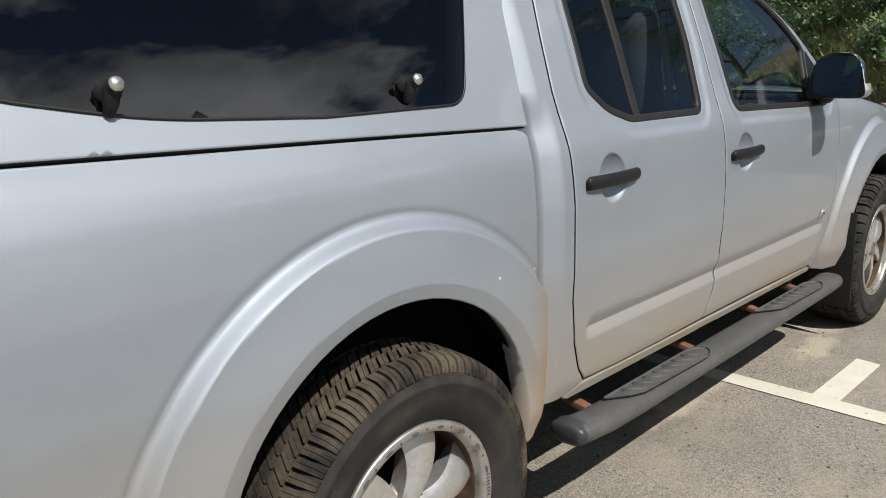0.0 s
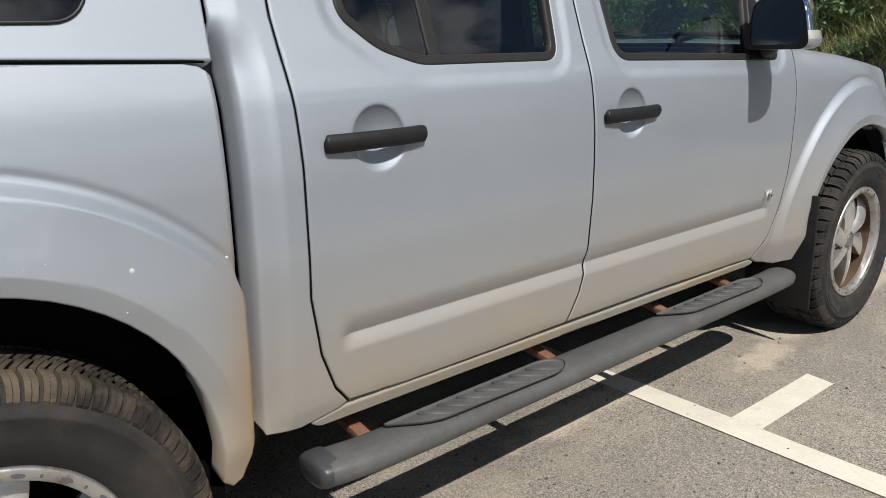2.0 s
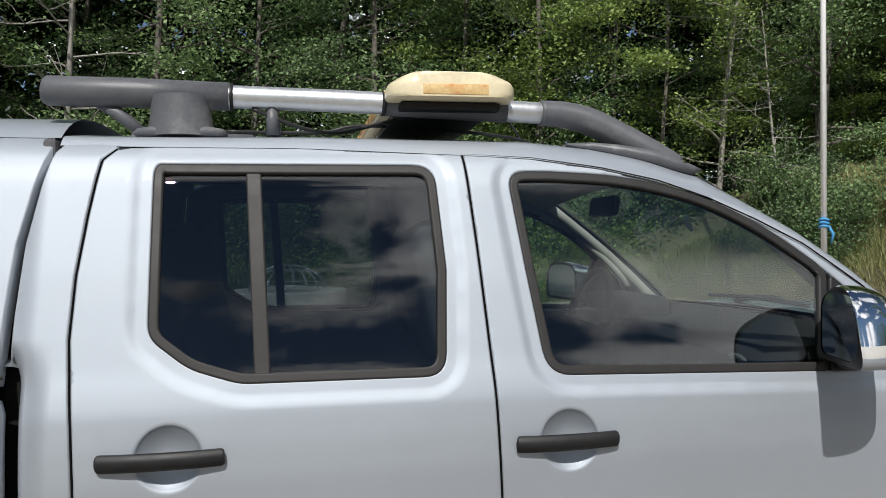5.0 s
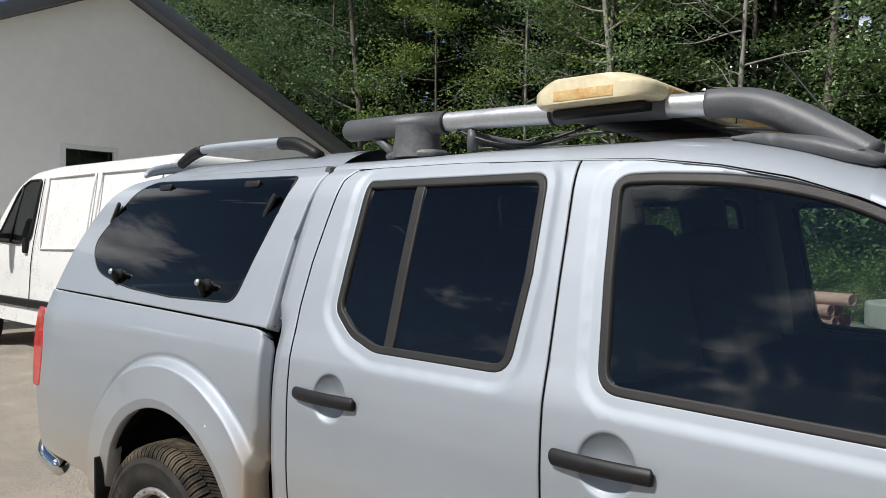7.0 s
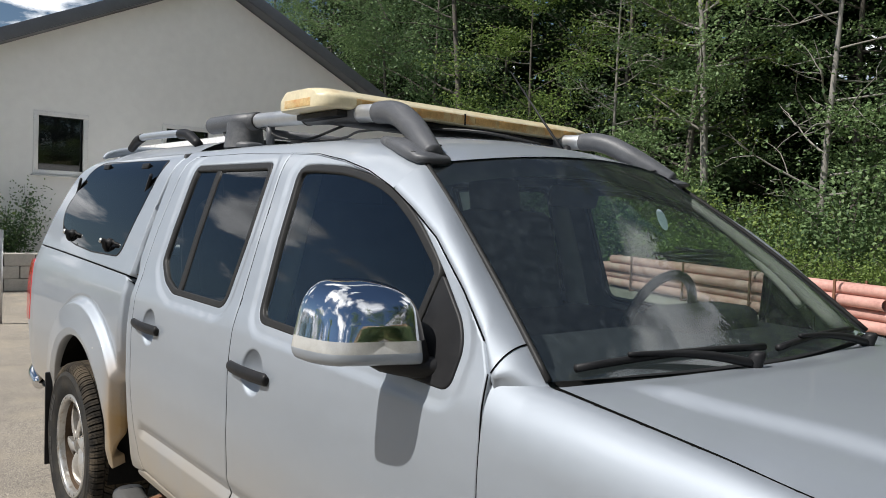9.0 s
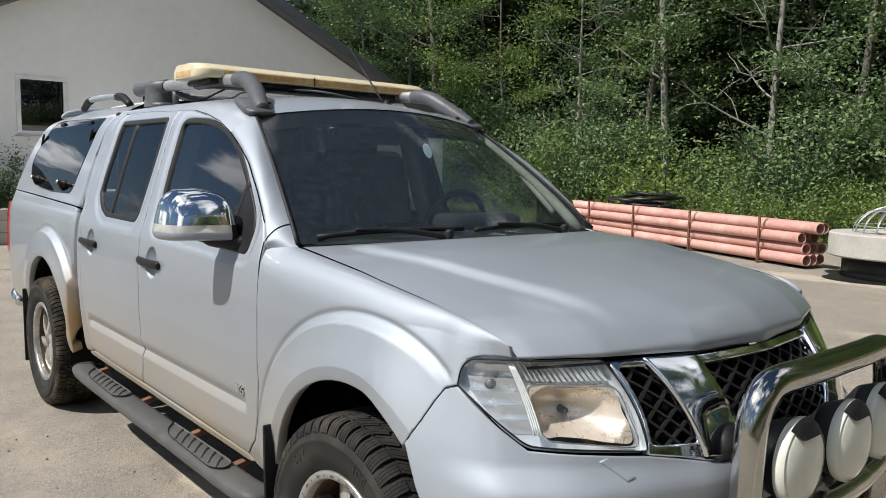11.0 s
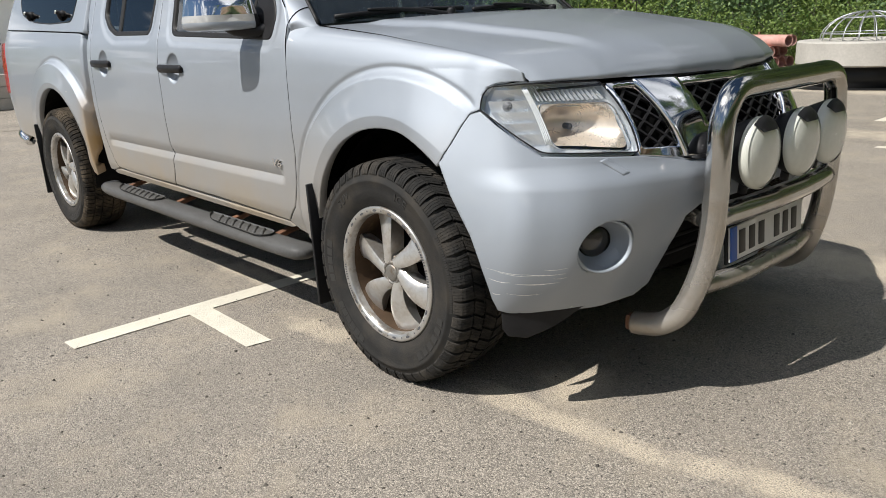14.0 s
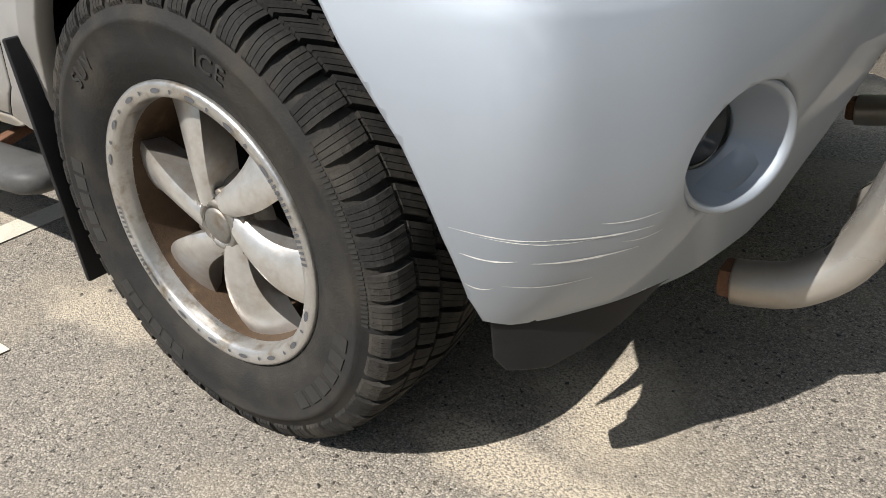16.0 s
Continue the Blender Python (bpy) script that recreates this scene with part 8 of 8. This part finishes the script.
def make_tree(name, label, height, spread, leaves, leaf, seed, low=0.22, bark=None, leafm=None, bare=0, flat=0.32):
    """A tapered trunk with limbs and a crown of many leaves in uneven layers."""
    rs = np.random.RandomState(seed)
    root = empty(name, label, "tree", "trees of the wood")
    trunk = limb_path(rs, (0, 0, -0.3), (rs.normal() * 0.04, rs.normal() * 0.04, 1), height, 0.12, 9)
    tubes, tips = [(trunk, 0.0085 * height, 0.02)], []
    for k in range(int(16 + height)):
        f = low + (1 - low) * (k + rs.uniform()) / (16 + height)
        i = f * 9
        p = trunk[int(min(i, 8))] * (1 - (i - int(min(i, 8)))) + trunk[int(min(i, 8)) + 1] * (i - int(min(i, 8)))
        a = rs.uniform(0, 2 * math.pi)
        ln = spread * (1.05 - 0.75 * abs(f - 0.45)) * rs.uniform(0.55, 1.1)
        path = limb_path(rs, p, (math.cos(a), math.sin(a), rs.uniform(-0.05, 0.55)), ln)
        tubes.append((path, 0.0036 * height * (1.1 - f), 0.006))
        tips += [(q, 0.30 + 0.16 * ln) for q in path[2:]]
        for _ in range(2 + bare):
            j = rs.randint(2, 6)
            sub = limb_path(rs, path[j], (math.cos(a + rs.normal()), math.sin(a + rs.normal()), rs.uniform(-0.3, 0.5)), ln * 0.45, 0.6, 4)
            tubes.append((sub, 0.016, 0.004))
            tips += [(q, 0.30 + 0.10 * ln) for q in sub[1:]]
    part("trunk", join_tubes("trunk", tubes, 5 if leaf < 0.2 else 3), bark or BARK, root)
    c = np.array([q for q, _ in tips])
    r = np.array([w for _, w in tips])
    idx = rs.randint(0, len(c), leaves)
    off = rs.normal(size=(leaves, 3)) * r[idx][:, None] * np.array((0.58, 0.58, flat * 0.62))
    if leaves:
        part("crown", leaf_mesh("crown", c[idx] + off, leaf * 0.95, 0.62, rs), leafm or LEAF, root)
    return root


def make_shrub(name, label, height, width, leaves, leaf, seed, leafm):
    rs = np.random.RandomState(seed)
    root = empty(name, label, "shrub", "shrubs along the edge")
    tubes, tips = [], []
    for k in range(11):
        a = rs.uniform(0, 2 * math.pi)
        path = limb_path(rs, (rs.normal() * 0.12, rs.normal() * 0.12, -0.1), (math.cos(a) * 0.6 * width / height, math.sin(a) * 0.6 * width / height, 1), height * rs.uniform(0.6, 1.0), 0.4)
        tubes.append((path, 0.02, 0.004))
        tips += path[1:]
        for _ in range(3):
            j = rs.randint(1, 6)
            sub = limb_path(rs, path[j], rs.normal(size=3) + np.array((0, 0, 0.6)), height * 0.28, 0.5, 3)
            tubes.append((sub, 0.008, 0.002))
            tips += sub
    part("stem", join_tubes("stem", tubes, 4), BARK, root)
    c = np.array(tips)
    idx = rs.randint(0, len(c), leaves)
    off = rs.normal(size=(leaves, 3)) * np.array((0.22, 0.22, 0.14)) * width * 0.5
    p = c[idx] + off
    p[:, 2] = np.abs(p[:, 2])
    part("foliage", leaf_mesh("foliage", p, leaf, 0.45, rs), leafm, root)
    return root


def plant(kinds, places, first):
    """Puts the made plants at their places: the first of each kind is moved, the rest are copies."""
    used = set()
    for (k, x, y, z, turn, size) in places:
        o = kinds[k]
        m = pose(x, y, z, 0, 0, turn) @ Matrix.Diagonal((size, size, size, 1))
        if k not in used:
            used.add(k)
            o.matrix_basis = m
        else:
            c = copy_thing(o, pose(x, y, z, 0, 0, turn))
            c.matrix_basis = m


rs = np.random.RandomState(8)
TREES = [make_tree("beech_tree", "tall leafy broadleaf tree with layered green sprays", 15, 3.8, 24000, 0.112, 31, 0.06),
         make_tree("beech_tree", "tall broadleaf tree with fresh green leaves", 17, 4.1, 24000, 0.115, 32, 0.05),
         make_tree("birch_tree", "slender pale-barked tree with sparse yellow-green leaves", 16, 2.8, 8500, 0.115, 33, 0.20, BARK_PALE, LEAF_YELLOW, 1),
         make_tree("dense_tree", "dense tree in the depth of the wood, shade put into its leaf colour", 18, 4.4, 7000, 0.24, 34, 0.05, None, LEAF_SHADED),
         make_tree("dead_tree", "half-dead tree with bare grey branches", 13, 3.2, 700, 0.14, 35, 0.15, BARK_PALE, LEAF, 2),
         make_tree("maple_tree", "broad tree with branches down to the ground", 11, 3.8, 18000, 0.115, 36, 0.04, None, LEAF_YELLOW, 0, 0.28),
         make_tree("distant_tree", "broad tree at the far edge of the yard, leaves coloured as if shaded", 16, 4.6, 1600, 0.57, 37, 0.05, None, LEAF_SHADED, -2)]
GAPS = (-8.0, -3.5)      # a dark opening between the front trees
spots = []
for x in np.arange(-30, 24, 2.7):                      # the edge of the wood
    if GAPS[0] < x < GAPS[1]:
        continue
    spots.append((int(rs.choice([0, 1, 0, 1, 5, 0])), x + rs.uniform(-1, 1), 17.2 + rs.uniform(-0.9, 1.4), 0.2, rs.uniform(0, 360), rs.uniform(0.8, 1.1)))
# rear rows, their leaves darkened in colour to stand for shade under the crowns
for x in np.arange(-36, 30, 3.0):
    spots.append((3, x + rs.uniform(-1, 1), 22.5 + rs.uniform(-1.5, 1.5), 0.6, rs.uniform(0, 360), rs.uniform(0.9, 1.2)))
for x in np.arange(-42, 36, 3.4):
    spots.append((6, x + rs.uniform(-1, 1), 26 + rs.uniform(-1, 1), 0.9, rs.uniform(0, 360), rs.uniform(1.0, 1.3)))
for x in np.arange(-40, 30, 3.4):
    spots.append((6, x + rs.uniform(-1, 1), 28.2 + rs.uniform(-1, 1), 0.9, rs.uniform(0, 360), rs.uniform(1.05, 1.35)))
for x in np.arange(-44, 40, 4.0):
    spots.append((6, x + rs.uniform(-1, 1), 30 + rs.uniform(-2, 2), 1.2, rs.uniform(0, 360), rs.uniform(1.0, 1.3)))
for (k, x, y, s_) in ((4, -4.2, 15.9, 0.9), (2, -7.5, 17.0, 0.95), (4, -10.5, 16.5, 0.7), (2, 10.5, 14.0, 0.7), (4, 11.5, 12.5, 0.5), (0, -4.5, 18.8, 0.95), (1, 3.0, 16.6, 0.9), (0, 7.0, 16.2, 0.9), (5, 9.5, 15.0, 0.9)):
    spots.append((k, x, y, 0.15, rs.uniform(0, 360), s_))
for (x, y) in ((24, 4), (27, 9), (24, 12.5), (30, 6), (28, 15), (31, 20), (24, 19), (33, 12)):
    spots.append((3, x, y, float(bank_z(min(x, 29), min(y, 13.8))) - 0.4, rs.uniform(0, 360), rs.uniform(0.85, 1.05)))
for (x, y) in ((13, 13.5), (16, 13), (19, 12.5), (22, 12), (16, 17), (14, 15), (19, 16), (25, 14), (26, 5), (27, -2), (25, 10), (24, -9), (12, 15.5), (28, 1), (21, 11), (24, 8), (23, 15), (20, 20), (26, 18), (17, 20), (29, 12)):
    spots.append((int(rs.choice([0, 1, 5, 3])), x, y, float(bank_z(x, y)) - 0.2, rs.uniform(0, 360), rs.uniform(0.6, 0.95)))
plant(TREES, spots, None)

SHRUBS = [make_shrub("hazel_shrub", "bushy green shrub at the edge of the wood", 2.6, 2.2, 4200, 0.092, 41, LEAF),
          make_shrub("bramble_shrub", "bright yellow-green bush in the sun", 2.0, 2.2, 4200, 0.080, 42, LEAF_YELLOW),
          make_shrub("dark_bush", "low dark green bush", 1.3, 1.5, 1800, 0.122, 43, LEAF_DARK),
          make_shrub("thicket_shrub", "tall leafy shrub with branches down to the ground", 4.4, 3.4, 5800, 0.12, 44, LEAF),
          make_shrub("willow_shrub", "tall sunlit shrub with light green leaves", 3.6, 3.0, 5200, 0.112, 45, LEAF_YELLOW),
          make_shrub("broadleaf_weed", "clump of leafy green weeds on the bank", 0.45, 0.6, 420, 0.085, 46, LEAF),
          make_shrub("leafy_bush", "dense dark bush with small grey-green leaves", 1.1, 1.5, 2600, 0.085, 47, LEAF_DARK)]
spots = []
for x in np.arange(-16, 10, 1.6):
    spots.append((int(rs.choice([0, 0, 1])), x + rs.uniform(-.5, .5), 14.7 + rs.uniform(-0.5, 0.9), 0.0, rs.uniform(0, 360), rs.uniform(0.8, 1.35)))
for x in np.arange(-4.0, 6, 0.9):
    spots.append((1, x + rs.uniform(-.4, .4), 13.7 + rs.uniform(-0.4, 0.4), 0.0, rs.uniform(0, 360), rs.uniform(0.6, 0.95)))
for y in np.arange(-7, 13, 1.15):
    for d in (0.9, 1.9, 3.1, 4.6, 6.5):
        yy_ = y + rs.uniform(-.6, .6)
        xx_ = float(bank_edge(yy_)) + d + rs.uniform(-.6, .6)
        if rs.uniform() < 0.85 and not (yy_ < 2.4 and d > 2):
            spots.append((int(rs.choice([2, 2, 2, 0, 0, 1])), xx_, yy_, float(bank_z(xx_, yy_)) - 0.1, rs.uniform(0, 360), rs.uniform(0.28, 0.80)))
for (x, y, k, s_) in ((-10.5, -0.3, 1, 0.75), (-10.6, 0.7, 0, 0.55), (-10.5, -1.5, 1, 0.8), (-10.6, -2.8, 0, 0.8), (-10.4, -4.2, 1, 0.7)):
    spots.append((k, x, y, 0.3, rs.uniform(0, 360), s_))
for x in np.arange(-9, 9, 2.4):
    spots.append((4, x + rs.uniform(-.9, .9), 15.2 + rs.uniform(-0.6, 0.8), 0.0, rs.uniform(0, 360), rs.uniform(0.45, 1.0)))
for x in np.arange(-24, 14, 3.0):
    if not GAPS[0] < x < GAPS[1]:
        spots.append((3, x + rs.uniform(-.6, .6), 16.3 + rs.uniform(-0.6, 1.2), 0.1, rs.uniform(0, 360), rs.uniform(0.75, 1.15)))
rb = np.random.RandomState(5)
for k in range(74):
    yy_, d = rb.uniform(-4.5, 7.5), abs(rb.normal()) * 2.6 + 0.7
    xx_ = float(bank_edge(yy_)) + d
    if not (yy_ < 2.0 and xx_ > 11.0):
        spots.append((int(rb.choice([6, 6, 2])), xx_, yy_, float(bank_z(xx_, yy_)) - 0.12, rb.uniform(0, 360), rb.uniform(0.45, 0.95)))
for k in range(70):
    yy_, d = rb.uniform(-4.5, 6.5), abs(rb.normal()) * 1.3 + 0.25
    xx_ = float(bank_edge(yy_)) + d
    spots.append((5, xx_, yy_, float(bank_z(xx_, yy_)) - 0.03, rb.uniform(0, 360), rb.uniform(0.55, 1.15)))
plant(SHRUBS, spots, None)


def grass(name, pts, h, label):
    n = len(pts)
    rs_ = np.random.RandomState(n)
    a = rs_.uniform(0, 2 * math.pi, n)
    side = np.stack([np.cos(a), np.sin(a), 0 * a], -1)
    hh = h * rs_.uniform(0.5, 1.3, (n, 1))
    lean = np.stack([rs_.normal(size=n), rs_.normal(size=n), 0 * a], -1) * 0.45
    w = 0.008
    mid = pts + np.array((0, 0, 1)) * hh * 0.55 + lean * hh * 0.35
    top = pts + np.array((0, 0, 1)) * hh * 0.95 + lean * hh
    v = np.stack([pts - side * w, pts + side * w, mid + side * w * 0.8, mid - side * w * 0.8, top], 1).reshape(-1, 3)
    i = np.arange(n) * 5
    faces = np.concatenate([np.stack([i, i + 1, i + 2], -1), np.stack([i, i + 2, i + 3], -1), np.stack([i + 3, i + 2, i + 4], -1)])
    me = bpy.data.meshes.new(name)
    me.vertices.add(len(v))
    me.vertices.foreach_set("co", v.ravel())
    me.loops.add(len(faces) * 3)
    me.loops.foreach_set("vertex_index", faces.ravel().astype(np.int32))
    me.polygons.add(len(faces))
    me.polygons.foreach_set("loop_start", (np.arange(len(faces)) * 3).astype(np.int32))
    me.update()
    me.validate()
    o = part(name, me, GRASS)
    return tagged(o, label, "grass", kind="stuff")


pts = []
while len(pts) < 80000:
    y = rs.uniform(-9, 13)
    d = abs(rs.normal()) * 3.2 + 0.15
    x = float(bank_edge(y)) + d
    if noise.noise((x * 0.5, y * 0.5, 7.0)) > -0.42 and not (y < 2.3 and x > 11.0):
        pts.append((x, y, bank_z(x, y) - 0.02))
grass("bank_grass", np.array(pts), 0.27, "tall dry and green grass growing on the bank")
pts = []
while len(pts) < 9000:
    x, y = rs.uniform(-14, 9), 13.6 + abs(rs.normal()) * 0.7
    pts.append((x, y, 0.0))
for _ in range(260):
    t = rs.uniform(0, len(WALL_LINE) - 1.1)
    p, d = along(t)
    pts.append((p.x - 0.25 + rs.normal() * 0.10, p.y + rs.normal() * 0.1, 0.0))
grass("verge_grass", np.array(pts), 0.38, "grass and weeds along the edge of the asphalt")

# far side behind the camera: open yard with a distant line of trees
far = []
for k, x in enumerate(np.arange(-90, 91, 5.5)):
    far.append((6, x + rs.uniform(-2, 2), -46 + rs.uniform(-3, 3), 0.0, rs.uniform(0, 360), rs.uniform(0.62, 0.95)))
far += [(4, -12.2, -21.5, 0.0, 40.0, 0.95), (2, -10.2, -22.5, 0.0, 0.0, 0.70), (5, 1.2, -30.0, 0.0, 10.0, 1.15), (5, -14.5, -24.0, 0.0, 80.0, 0.95)]
for (k, x, y, z, turn, size) in far:
    c = copy_thing(TREES[k], pose(x, y, z, 0, 0, turn))
    c.matrix_basis = pose(x, y, z, 0, 0, turn) @ Matrix.Diagonal((size, size, size, 1))
